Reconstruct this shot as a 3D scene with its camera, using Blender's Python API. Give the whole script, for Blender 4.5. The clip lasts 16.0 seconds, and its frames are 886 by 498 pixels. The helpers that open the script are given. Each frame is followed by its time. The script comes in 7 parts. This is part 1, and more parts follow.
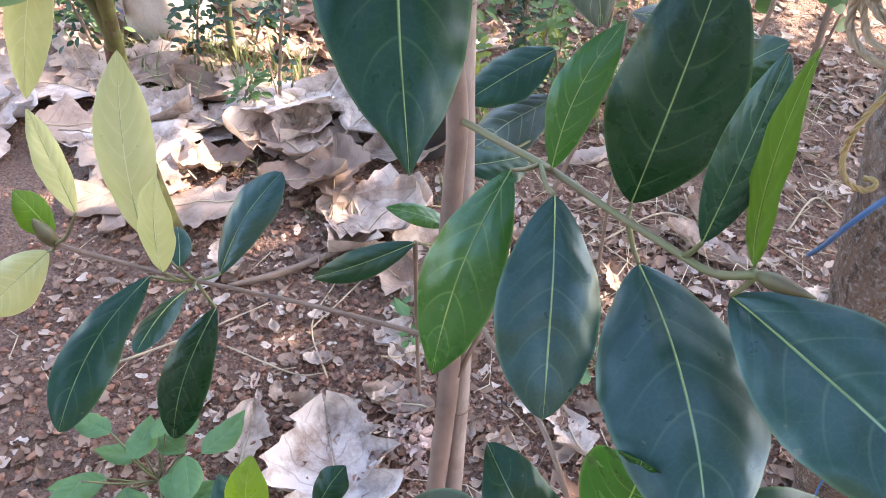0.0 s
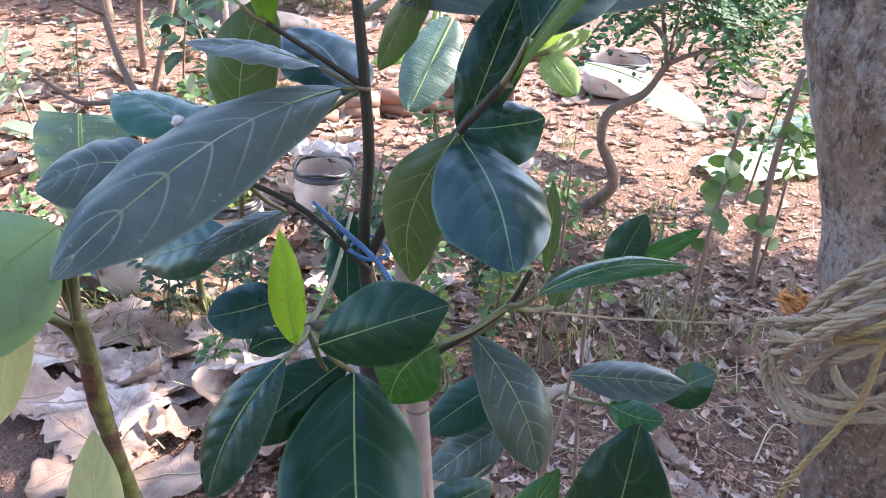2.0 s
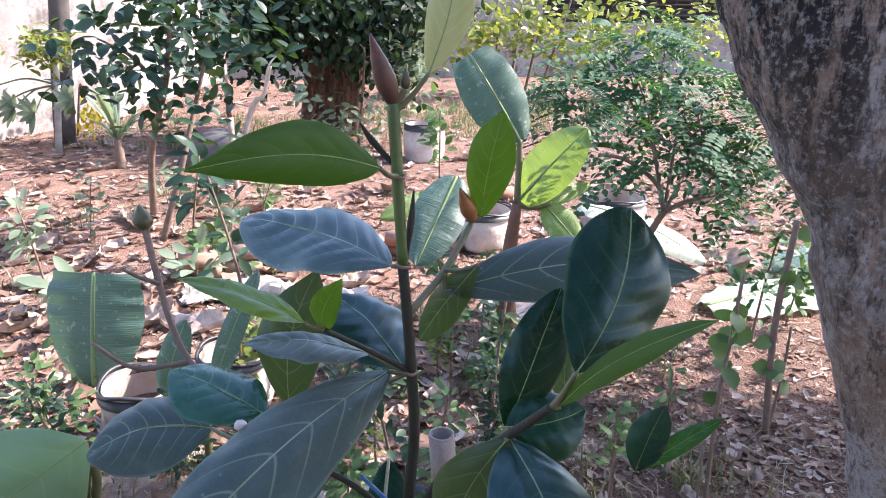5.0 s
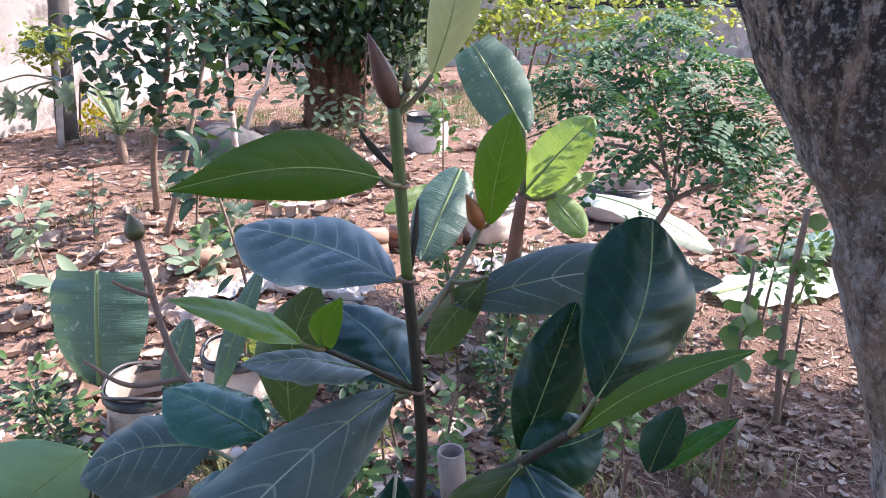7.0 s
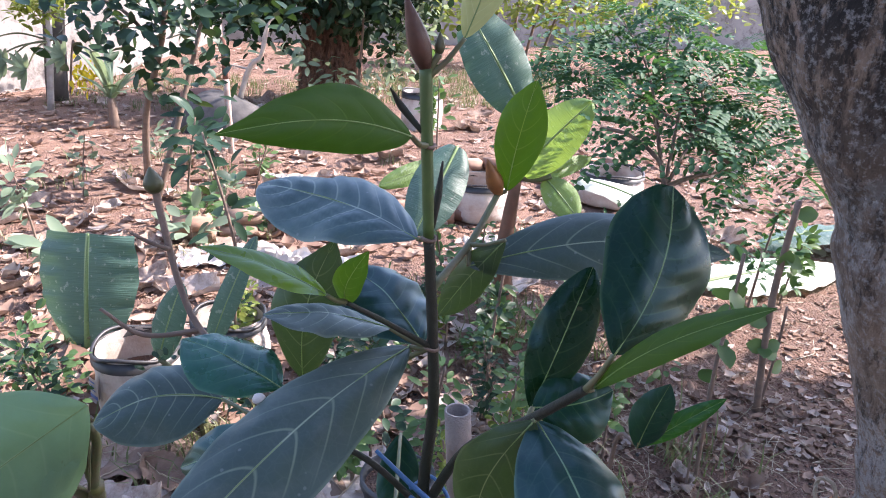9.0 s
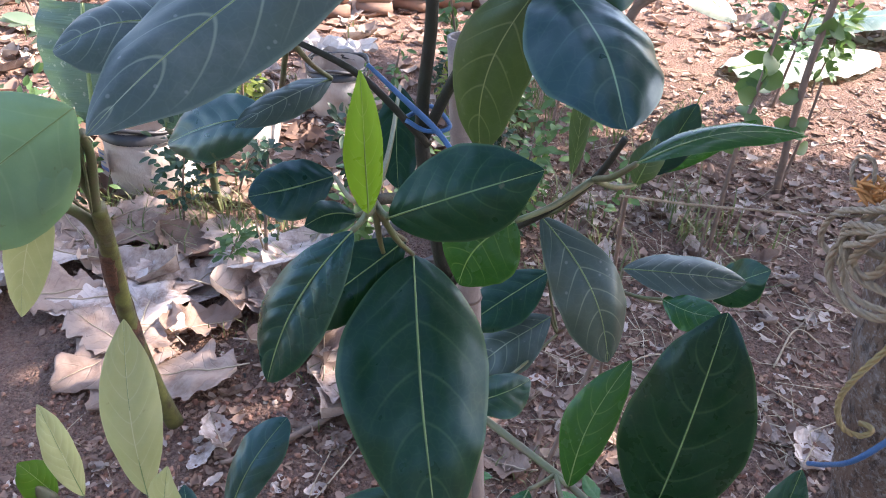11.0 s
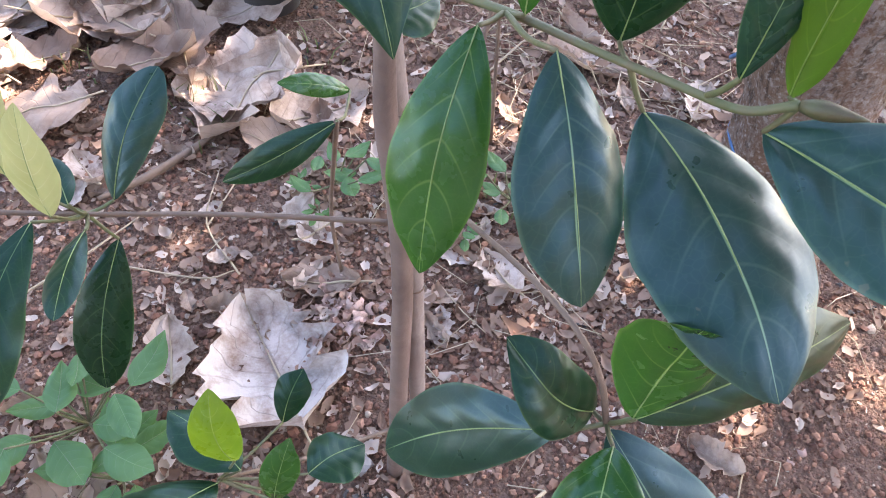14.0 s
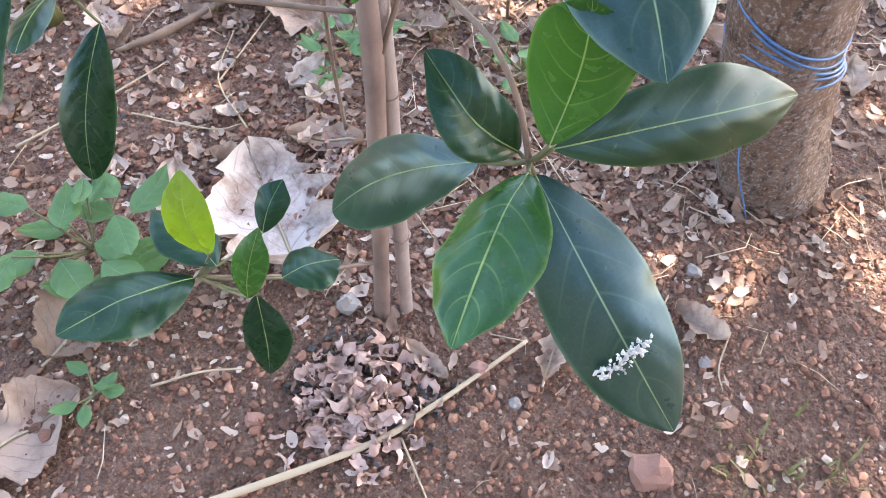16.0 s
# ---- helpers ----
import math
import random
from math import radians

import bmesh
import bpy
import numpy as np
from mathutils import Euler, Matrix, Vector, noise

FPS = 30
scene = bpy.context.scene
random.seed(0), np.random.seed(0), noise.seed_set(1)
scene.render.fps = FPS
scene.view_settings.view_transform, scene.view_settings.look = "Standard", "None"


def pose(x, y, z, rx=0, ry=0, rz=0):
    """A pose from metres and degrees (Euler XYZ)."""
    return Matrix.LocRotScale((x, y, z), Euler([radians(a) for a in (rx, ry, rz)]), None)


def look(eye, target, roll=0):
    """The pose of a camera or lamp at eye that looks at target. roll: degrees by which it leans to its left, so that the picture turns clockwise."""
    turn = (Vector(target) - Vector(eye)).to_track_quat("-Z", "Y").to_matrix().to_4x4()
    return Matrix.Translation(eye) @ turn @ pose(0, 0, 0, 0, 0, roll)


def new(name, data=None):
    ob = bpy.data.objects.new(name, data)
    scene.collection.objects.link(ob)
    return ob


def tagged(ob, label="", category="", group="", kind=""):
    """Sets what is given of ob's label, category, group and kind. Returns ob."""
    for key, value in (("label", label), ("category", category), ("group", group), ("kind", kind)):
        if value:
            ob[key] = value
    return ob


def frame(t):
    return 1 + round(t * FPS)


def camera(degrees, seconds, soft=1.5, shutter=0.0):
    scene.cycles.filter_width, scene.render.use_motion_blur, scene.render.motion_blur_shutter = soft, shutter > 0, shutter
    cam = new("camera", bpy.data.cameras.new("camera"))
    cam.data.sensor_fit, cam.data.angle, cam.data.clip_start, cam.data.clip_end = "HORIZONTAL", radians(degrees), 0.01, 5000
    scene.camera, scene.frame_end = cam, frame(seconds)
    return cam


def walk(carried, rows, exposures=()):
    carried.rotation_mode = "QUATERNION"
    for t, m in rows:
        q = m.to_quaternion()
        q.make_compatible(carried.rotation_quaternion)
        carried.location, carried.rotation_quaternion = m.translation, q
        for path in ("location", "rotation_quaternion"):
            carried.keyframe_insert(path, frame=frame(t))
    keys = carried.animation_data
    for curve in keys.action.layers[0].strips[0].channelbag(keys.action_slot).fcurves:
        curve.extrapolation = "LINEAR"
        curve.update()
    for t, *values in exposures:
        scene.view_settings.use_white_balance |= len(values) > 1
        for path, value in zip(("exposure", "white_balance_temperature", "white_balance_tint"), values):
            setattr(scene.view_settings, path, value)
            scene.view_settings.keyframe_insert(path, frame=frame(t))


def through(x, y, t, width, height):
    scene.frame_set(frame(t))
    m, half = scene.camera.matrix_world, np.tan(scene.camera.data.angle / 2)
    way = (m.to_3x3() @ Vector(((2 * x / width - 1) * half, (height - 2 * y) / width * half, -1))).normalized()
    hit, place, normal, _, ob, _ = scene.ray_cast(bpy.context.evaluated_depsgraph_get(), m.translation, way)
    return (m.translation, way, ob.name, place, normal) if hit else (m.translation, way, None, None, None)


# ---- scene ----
cam = camera(62.4, 16.0, 1.0)
PATH = [
    (0, (0.112, 0.103, 1.204), (0.062, 1.583, -0.14), 4.6),
    (0.5, (0.107, 0.124, 1.251), (0.07, 1.683, -0.002), 2.6),
    (1, (0.116, 0.151, 1.296), (0.086, 1.788, 0.147), 2.4),
    (1.5, (0.114, 0.167, 1.342), (0.107, 1.87, 0.293), 3.4),
    (2, (0.112, 0.167, 1.396), (0.108, 1.929, 0.45), 2.3),
    (2.5, (0.111, 0.178, 1.432), (0.129, 1.979, 0.561), 2.7),
    (3, (0.106, 0.18, 1.454), (0.101, 2.01, 0.647), 1.7),
    (3.5, (0.093, 0.184, 1.471), (0.065, 2.044, 0.737), 2.8),
    (4, (0.073, 0.181, 1.494), (0.008, 2.065, 0.826), 2.2),
    (4.2, (0.074, 0.179, 1.513), (0.031, 2.077, 0.886), 1.8),
    (6.5, (0.079, 0.213, 1.506), (0.072, 2.091, 0.817), 0.3),
    (7, (0.076, 0.219, 1.515), (0.051, 2.103, 0.844), -0.1),
    (7.5, (0.057, 0.216, 1.522), (0.021, 2.11, 0.88), 1.2),
    (8, (0.053, 0.212, 1.522), (0.064, 2.109, 0.886), 2.3),
    (10.3, (0.063, 0.194, 1.42), (0.068, 1.927, 0.422), 3.4),
    (10.5, (0.066, 0.198, 1.398), (0.06, 1.902, 0.351), 3.1),
    (11, (0.072, 0.198, 1.35), (0.062, 1.827, 0.189), 2.8),
    (11.5, (0.078, 0.184, 1.321), (0.091, 1.738, 0.063), 3.4),
    (12, (0.082, 0.18, 1.295), (0.099, 1.679, -0.029), 3.2),
    (12.5, (0.086, 0.172, 1.269), (0.112, 1.592, -0.139), 3.8),
    (13, (0.081, 0.173, 1.226), (0.193, 1.501, -0.265), 5.4),
    (13.5, (0.06, 0.188, 1.19), (0.302, 1.41, -0.374), 5.3),
    (14, (0.037, 0.179, 1.168), (0.348, 1.326, -0.44), 5.9),
    (14.5, (0.043, 0.154, 1.154), (0.319, 1.292, -0.468), 6.2),
    (15, (0.089, 0.099, 1.146), (0.307, 1.219, -0.496), 6.3),
    (15.5, (0.112, 0.046, 1.128), (0.208, 1.133, -0.548), 3.1),
    (16, (0.105, 0.038, 1.099), (0.281, 1.07, -0.605), 4.4),
]
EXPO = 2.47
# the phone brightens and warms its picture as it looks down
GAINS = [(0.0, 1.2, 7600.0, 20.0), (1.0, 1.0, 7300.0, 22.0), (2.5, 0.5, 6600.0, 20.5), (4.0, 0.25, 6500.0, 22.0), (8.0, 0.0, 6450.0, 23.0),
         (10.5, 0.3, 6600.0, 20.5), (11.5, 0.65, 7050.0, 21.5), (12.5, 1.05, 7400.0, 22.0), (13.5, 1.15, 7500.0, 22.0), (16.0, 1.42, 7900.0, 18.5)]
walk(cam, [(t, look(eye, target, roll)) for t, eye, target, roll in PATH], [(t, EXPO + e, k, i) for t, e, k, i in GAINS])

# ---- light ----
TO_SUN = Vector((0.72, 0.24, 0.64)).normalized()
world = bpy.data.worlds.new("sky")
scene.world = world
world.use_nodes = True
sky = world.node_tree.nodes.new("ShaderNodeTexSky")
sky.sky_type, sky.sun_disc = "NISHITA", False
sky.sun_elevation = math.asin(TO_SUN.z)
sky.sun_rotation = math.atan2(TO_SUN.x, TO_SUN.y)
world.node_tree.links.new(sky.outputs[0], world.node_tree.nodes["Background"].inputs[0])
world.node_tree.nodes["Background"].inputs[1].default_value = 0.115
sun = new("sun", bpy.data.lights.new("sun", "SUN"))
sun.data.energy, sun.data.angle, sun.data.color = 2.9, radians(0.6), (1.0, 0.94, 0.86)
sun.matrix_world = look((0, 0, 8), Vector((0, 0, 8)) - TO_SUN)


# ---- materials ----
class Nodes:
    """A material with short calls for its nodes."""

    def __init__(self, name, rough=0.7, metal=0.0):
        self.m = bpy.data.materials.new(name)
        self.m.use_nodes = True
        self.t = self.m.node_tree
        self.bsdf = self.t.nodes["Principled BSDF"]
        self.bsdf.inputs["Roughness"].default_value = rough
        self.bsdf.inputs["Metallic"].default_value = metal
        self.coord = self.t.nodes.new("ShaderNodeTexCoord")

    def put(self, value, socket):
        if isinstance(value, bpy.types.NodeSocket):
            self.t.links.new(value, socket)
        else:
            socket.default_value = (*value, 1.0) if isinstance(value, tuple) and len(value) == 3 and socket.type == "RGBA" else value

    def noise(self, scale, detail=4.0, rough=0.6, where=None):
        n = self.t.nodes.new("ShaderNodeTexNoise")
        n.inputs["Scale"].default_value, n.inputs["Detail"].default_value, n.inputs["Roughness"].default_value = scale, detail, rough
        self.t.links.new(where or self.coord.outputs["Object"], n.inputs["Vector"])
        return n.outputs[0]

    def cells(self, scale, feature="F1", where=None):
        n = self.t.nodes.new("ShaderNodeTexVoronoi")
        n.feature = feature
        n.inputs["Scale"].default_value = scale
        self.t.links.new(where or self.coord.outputs["Object"], n.inputs["Vector"])
        return n

    def math(self, op, a, b=0.0, clamp=False):
        n = self.t.nodes.new("ShaderNodeMath")
        n.operation, n.use_clamp = op, clamp
        self.put(a, n.inputs[0]), self.put(b, n.inputs[1])
        return n.outputs[0]

    def ramp(self, fac, lo, hi, a=0.0, b=1.0):
        n = self.t.nodes.new("ShaderNodeMapRange")
        n.clamp = True
        self.put(fac, n.inputs[0])
        for k, v in zip((1, 2, 3, 4), (lo, hi, a, b)):
            n.inputs[k].default_value = v
        return n.outputs[0]

    def mix(self, fac, a, b, kind="MIX"):
        n = self.t.nodes.new("ShaderNodeMix")
        n.data_type, n.blend_type = "RGBA", kind
        self.put(fac, n.inputs[0]), self.put(a, n.inputs[6]), self.put(b, n.inputs[7])
        return n.outputs[2]

    def colour(self, c):
        self.put(c, self.bsdf.inputs["Base Color"])

    def rough(self, r):
        self.put(r, self.bsdf.inputs["Roughness"])

    def bump(self, height, strength=0.4, distance=0.01):
        n = self.t.nodes.new("ShaderNodeBump")
        n.inputs["Strength"].default_value, n.inputs["Distance"].default_value = strength, distance
        self.put(height, n.inputs["Height"])
        self.t.links.new(n.outputs[0], self.bsdf.inputs["Normal"])
        return n.outputs[0]

    def random(self):
        return self.t.nodes.new("ShaderNodeObjectInfo").outputs["Random"]

    def island(self):
        return self.t.nodes.new("ShaderNodeNewGeometry").outputs["Random Per Island"]

    def glow_through(self, colour, share, normal=None):
        """Light that comes through a thin leaf."""
        tr = self.t.nodes.new("ShaderNodeBsdfTranslucent")
        self.put(colour, tr.inputs[0])
        if normal:
            self.t.links.new(normal, tr.inputs[1])
        mx = self.t.nodes.new("ShaderNodeMixShader")
        mx.inputs[0].default_value = share
        self.t.links.new(self.bsdf.outputs[0], mx.inputs[1])
        self.t.links.new(tr.outputs[0], mx.inputs[2])
        self.t.links.new(mx.outputs[0], self.t.nodes["Material Output"].inputs[0])


VEINS = {"puck": 7.0, "pale": 8.0, "dusty": 7.0, "dustyp": 7.0}


def leaf_material(kind, name, base, deep, vein, through, rough=0.3, share=0.2, dust=0.0, gloss=0.5, veins=0.45):
    """A broad veined leaf: u across, v from base to tip; side veins arch towards the tip."""
    n = Nodes(name, rough)
    n.bsdf.inputs["Specular IOR Level"].default_value = gloss
    # blue of the reflected sky put into the gloss as a tint
    n.bsdf.inputs["Specular Tint"].default_value = (0.85, 0.95, 1.0, 1.0) if dust > 0.1 else (0.62, 0.86, 1.0, 1.0)
    sep = n.t.nodes.new("ShaderNodeSeparateXYZ")
    n.t.links.new(n.coord.outputs["UV"], sep.inputs[0])
    side = n.math("ABSOLUTE", n.math("MULTIPLY", n.math("SUBTRACT", sep.outputs[0], 0.5), 2.0))
    lift = n.math("MULTIPLY", n.math("POWER", side, 1.5), 0.26)
    phase = n.math("FRACT", n.math("MULTIPLY", n.math("SUBTRACT", sep.outputs[1], lift), VEINS.get(kind, 6.0)))
    off = n.math("ABSOLUTE", n.math("SUBTRACT", phase, 0.5))
    line = n.math("MULTIPLY", n.ramp(off, 0.012, 0.055, 1.0, 0.0), n.ramp(side, 0.35, 0.92, veins, 0.0))
    mid = n.ramp(side, 0.006, 0.024, 0.9, 0.0)
    halo = n.math("MULTIPLY", n.ramp(off, 0.0, 0.30, 1.0, 0.0), 0.25)
    c = n.mix(n.ramp(n.noise(24.0, 4.0), 0.3, 0.75), deep, base)
    c = n.mix(halo, c, base)
    c = n.mix(n.math("MULTIPLY", n.random(), 0.35), c, deep)
    c = n.mix(n.math("MULTIPLY", n.ramp(side, 0.93, 1.0), 0.3), c, vein)
    c = n.mix(n.math("MAXIMUM", n.math("MULTIPLY", line, 0.75), mid), c, vein)
    net = n.cells(150.0, "DISTANCE_TO_EDGE")
    c = n.mix(n.ramp(net.outputs["Distance"], 0.0, 0.08, 0.035, 0.0), c, vein)
    if dust:
        specks = n.cells(95.0)
        c = n.mix(n.ramp(specks.outputs["Distance"], 0.07, 0.13, 0.5 * dust, 0.0), c, (0.46, 0.46, 0.42))
    blotch = n.ramp(n.noise(13.0, 6.0, 0.7), 0.52, 0.72)
    film = n.math("MULTIPLY", blotch, max(dust, 0.015))
    c = n.mix(film, c, (0.17, 0.19, 0.18))
    scar = n.math("MULTIPLY", n.ramp(n.noise(75.0, 3.0, 0.6), 0.70, 0.74), 0.45)
    c = n.mix(scar, c, (0.10, 0.085, 0.045))
    n.colour(c)
    n.rough(n.math("ADD", n.math("MULTIPLY", film, 0.5), n.ramp(n.noise(50.0, 3.0), 0.3, 0.7, rough - 0.03, rough + 0.06)))
    h = n.math("ADD", n.math("MULTIPLY", line, -0.5), n.math("MULTIPLY", n.noise(60.0, 3.0), 0.35))
    nor = n.bump(h, 0.22, 0.0012)
    n.glow_through(n.mix(n.math("MAXIMUM", line, mid), through, vein), share, nor)
    return n.m


LEAF = {kind: leaf_material(kind, *row) for kind, row in {
    "dark": ("leaf_dark_green", (0.008, 0.036, 0.016), (0.004, 0.020, 0.010), (0.13, 0.21, 0.08), (0.03, 0.14, 0.01), 0.30, 0.06, 0.0, 0.26, 0.14),
    # teal base carries some of the sky's blue sheen
    "blue": ("leaf_sky_sheen_green", (0.008, 0.036, 0.027), (0.005, 0.024, 0.019), (0.15, 0.25, 0.13), (0.04, 0.15, 0.02), 0.30, 0.07, 0.02, 0.52, 0.14),
    "dusty": ("leaf_dusty_grey_green", (0.042, 0.066, 0.052), (0.028, 0.046, 0.038), (0.26, 0.31, 0.20), (0.05, 0.13, 0.03), 0.38, 0.07, 0.32, 0.48, 0.5),
    "dustyp": ("leaf_dusty_puckered", (0.040, 0.078, 0.075), (0.026, 0.054, 0.054), (0.27, 0.32, 0.23), (0.05, 0.14, 0.03), 0.36, 0.07, 0.3, 0.6, 0.5),
    "deep": ("leaf_deep_green", (0.005, 0.026, 0.012), (0.003, 0.015, 0.008), (0.13, 0.21, 0.09), (0.03, 0.13, 0.01), 0.27, 0.06, 0.0, 0.24, 0.20),
    "puck": ("leaf_puckered_green", (0.008, 0.038, 0.026), (0.005, 0.024, 0.018), (0.15, 0.24, 0.12), (0.04, 0.15, 0.02), 0.27, 0.08, 0.03, 0.40, 0.2),
    "matte": ("leaf_matte_grey_green", (0.17, 0.28, 0.155), (0.13, 0.22, 0.12), (0.27, 0.37, 0.18), (0.22, 0.38, 0.11), 0.5, 0.22, 0.08, 0.4, 0.3),
    "shade": ("leaf_backlit_green", (0.022, 0.056, 0.006), (0.015, 0.040, 0.005), (0.09, 0.15, 0.02), (0.07, 0.16, 0.004), 0.55, 0.24, 0.0, 0.25, 0.3),
    "shadeb": ("leaf_underside_green", (0.030, 0.080, 0.012), (0.022, 0.060, 0.010), (0.11, 0.18, 0.03), (0.08, 0.18, 0.01), 0.5, 0.2, 0.0, 0.25, 0.4),
    "green": ("leaf_mid_green", (0.016, 0.072, 0.016), (0.009, 0.044, 0.013), (0.22, 0.33, 0.10), (0.08, 0.28, 0.02), 0.24, 0.14, 0.0, 0.36, 0.32),
    "greenb": ("leaf_teal_green", (0.016, 0.085, 0.044), (0.010, 0.056, 0.032), (0.20, 0.33, 0.16), (0.05, 0.22, 0.03), 0.26, 0.14, 0.02, 0.5, 0.35),
    "fresh": ("leaf_fresh_green", (0.034, 0.095, 0.012), (0.022, 0.066, 0.010), (0.20, 0.28, 0.06), (0.15, 0.29, 0.01), 0.36, 0.32, 0.0, 0.4, 0.4),
    "lime": ("leaf_young_lime", (0.075, 0.16, 0.017), (0.055, 0.12, 0.013), (0.30, 0.40, 0.10), (0.30, 0.48, 0.02), 0.28, 0.38, 0.0, 0.5, 0.35),
    "olive": ("leaf_shaded_olive", (0.034, 0.056, 0.026), (0.022, 0.038, 0.020), (0.22, 0.25, 0.13), (0.12, 0.20, 0.03), 0.45, 0.2, 0.1, 0.4, 0.4),
    "pale": ("leaf_pale_yellow", (0.37, 0.37, 0.19), (0.25, 0.27, 0.11), (0.52, 0.51, 0.30), (0.50, 0.51, 0.19), 0.42, 0.3, 0.04, 0.4, 0.4),
    "weed": ("weed_leaf_green", (0.072, 0.165, 0.062), (0.050, 0.120, 0.046), (0.18, 0.32, 0.10), (0.20, 0.42, 0.05), 0.5, 0.3, 0.06, 0.4, 0.4),
}.items()}


def soil_material():
    n = Nodes("red_garden_soil", 0.95)
    where = n.coord.outputs["Object"]
    c = n.mix(n.ramp(n.noise(2.2, 5.0), 0.35, 0.65), (0.215, 0.098, 0.063), (0.135, 0.066, 0.045))
    c = n.mix(n.ramp(n.noise(9.0, 6.0, 0.7), 0.48, 0.66), c, (0.25, 0.13, 0.09))
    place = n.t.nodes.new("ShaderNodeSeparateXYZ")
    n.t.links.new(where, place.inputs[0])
    # dry is only the mask that turns soil paler with distance, in noisy patches
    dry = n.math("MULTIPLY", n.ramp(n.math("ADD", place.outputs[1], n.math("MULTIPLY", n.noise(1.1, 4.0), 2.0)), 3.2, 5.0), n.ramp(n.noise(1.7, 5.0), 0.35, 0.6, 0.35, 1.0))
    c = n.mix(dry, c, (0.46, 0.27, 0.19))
    grit = n.cells(95.0)
    tint = n.mix(grit.outputs["Color"], (0.09, 0.045, 0.032), (0.30, 0.20, 0.15))
    c = n.mix(n.math("MULTIPLY", n.ramp(n.noise(26.0, 4.0), 0.35, 0.65, 0.3, 0.9), n.ramp(dry, 0.0, 1.0, 1.0, 0.35)), c, tint)
    fine = n.cells(230.0)
    c = n.mix(n.ramp(dry, 0.0, 1.0, 0.45, 0.2), c, n.mix(fine.outputs["Color"], (0.07, 0.035, 0.026), (0.33, 0.20, 0.145)))
    n.colour(c)
    h = n.math("ADD", n.math("MULTIPLY", grit.outputs["Distance"], -1.6), n.math("ADD", n.math("MULTIPLY", fine.outputs["Distance"], -0.7), n.noise(140.0, 6.0, 0.75)))
    n.bump(n.math("ADD", h, n.math("MULTIPLY", n.noise(24.0, 8.0, 0.7), 1.6)), 1.0, 0.016)
    return n.m


def speckled(name, a, b, rough=0.85, scale=30.0, strength=0.5, spread=None, per_island=False, distance=0.004):
    n = Nodes(name, rough)
    c = n.mix(n.ramp(n.noise(scale, 5.0), 0.3, 0.7), a, b)
    if spread:
        c = n.mix(n.island() if per_island else n.random(), c, n.mix(0.65, c, spread))
    n.colour(c)
    n.bump(n.noise(scale * 4, 5.0, 0.7), strength, distance)
    return n.m


def pebble_material():
    n = Nodes("red_laterite_pebbles", 0.9)
    r = n.island()
    c = n.mix(n.ramp(r, 0.0, 0.5), (0.060, 0.026, 0.018), (0.21, 0.092, 0.058))
    c = n.mix(n.ramp(r, 0.5, 0.8), c, (0.33, 0.175, 0.115))
    c = n.mix(n.ramp(r, 0.955, 0.965), c, (0.46, 0.38, 0.31))
    n.colour(n.mix(n.math("MULTIPLY", n.noise(160.0, 4.0), 0.5), c, (0.10, 0.05, 0.036)))
    n.bump(n.noise(300.0, 4.0), 0.5, 0.002)
    return n.m


def litter_material(name, a, b, c, share=0.2):
    n = Nodes(name, 0.8)
    r = n.island()
    col = n.mix(r, a, b)
    col = n.mix(n.ramp(r, 0.7, 1.0), col, c)
    n.colour(n.mix(n.math("MULTIPLY", n.noise(50.0, 4.0), 0.4), col, a))
    n.bump(n.noise(150.0, 4.0), 0.4, 0.002)
    n.glow_through(col, share)
    return n.m


def dry_leaf_material(name, low, mid_tone, high):
    n = Nodes(name, 0.75)
    sep = n.t.nodes.new("ShaderNodeSeparateXYZ")
    n.t.links.new(n.coord.outputs["UV"], sep.inputs[0])
    side = n.math("ABSOLUTE", n.math("MULTIPLY", n.math("SUBTRACT", sep.outputs[0], 0.5), 2.0))
    phase = n.math("FRACT", n.math("MULTIPLY", n.math("SUBTRACT", sep.outputs[1], n.math("MULTIPLY", side, 0.3)), 8.0))
    line = n.math("MAXIMUM", n.ramp(n.math("ABSOLUTE", n.math("SUBTRACT", phase, 0.5)), 0.0, 0.06, 0.6, 0.0), n.ramp(side, 0.02, 0.05, 1.0, 0.0))
    r = n.random()
    c = n.mix(n.ramp(r, 0.1, 0.6), low, mid_tone)
    c = n.mix(n.ramp(r, 0.7, 0.95), c, high)
    c = n.mix(n.ramp(n.noise(12.0, 6.0, 0.7), 0.45, 0.68), c, (0.17, 0.10, 0.07))
    c = n.mix(n.math("MULTIPLY", line, 0.4), c, (0.30, 0.23, 0.18))
    n.colour(c)
    nor = n.bump(n.math("ADD", line, n.noise(60.0, 5.0)), 0.6, 0.004)
    n.glow_through(c, 0.14, nor)
    return n.m


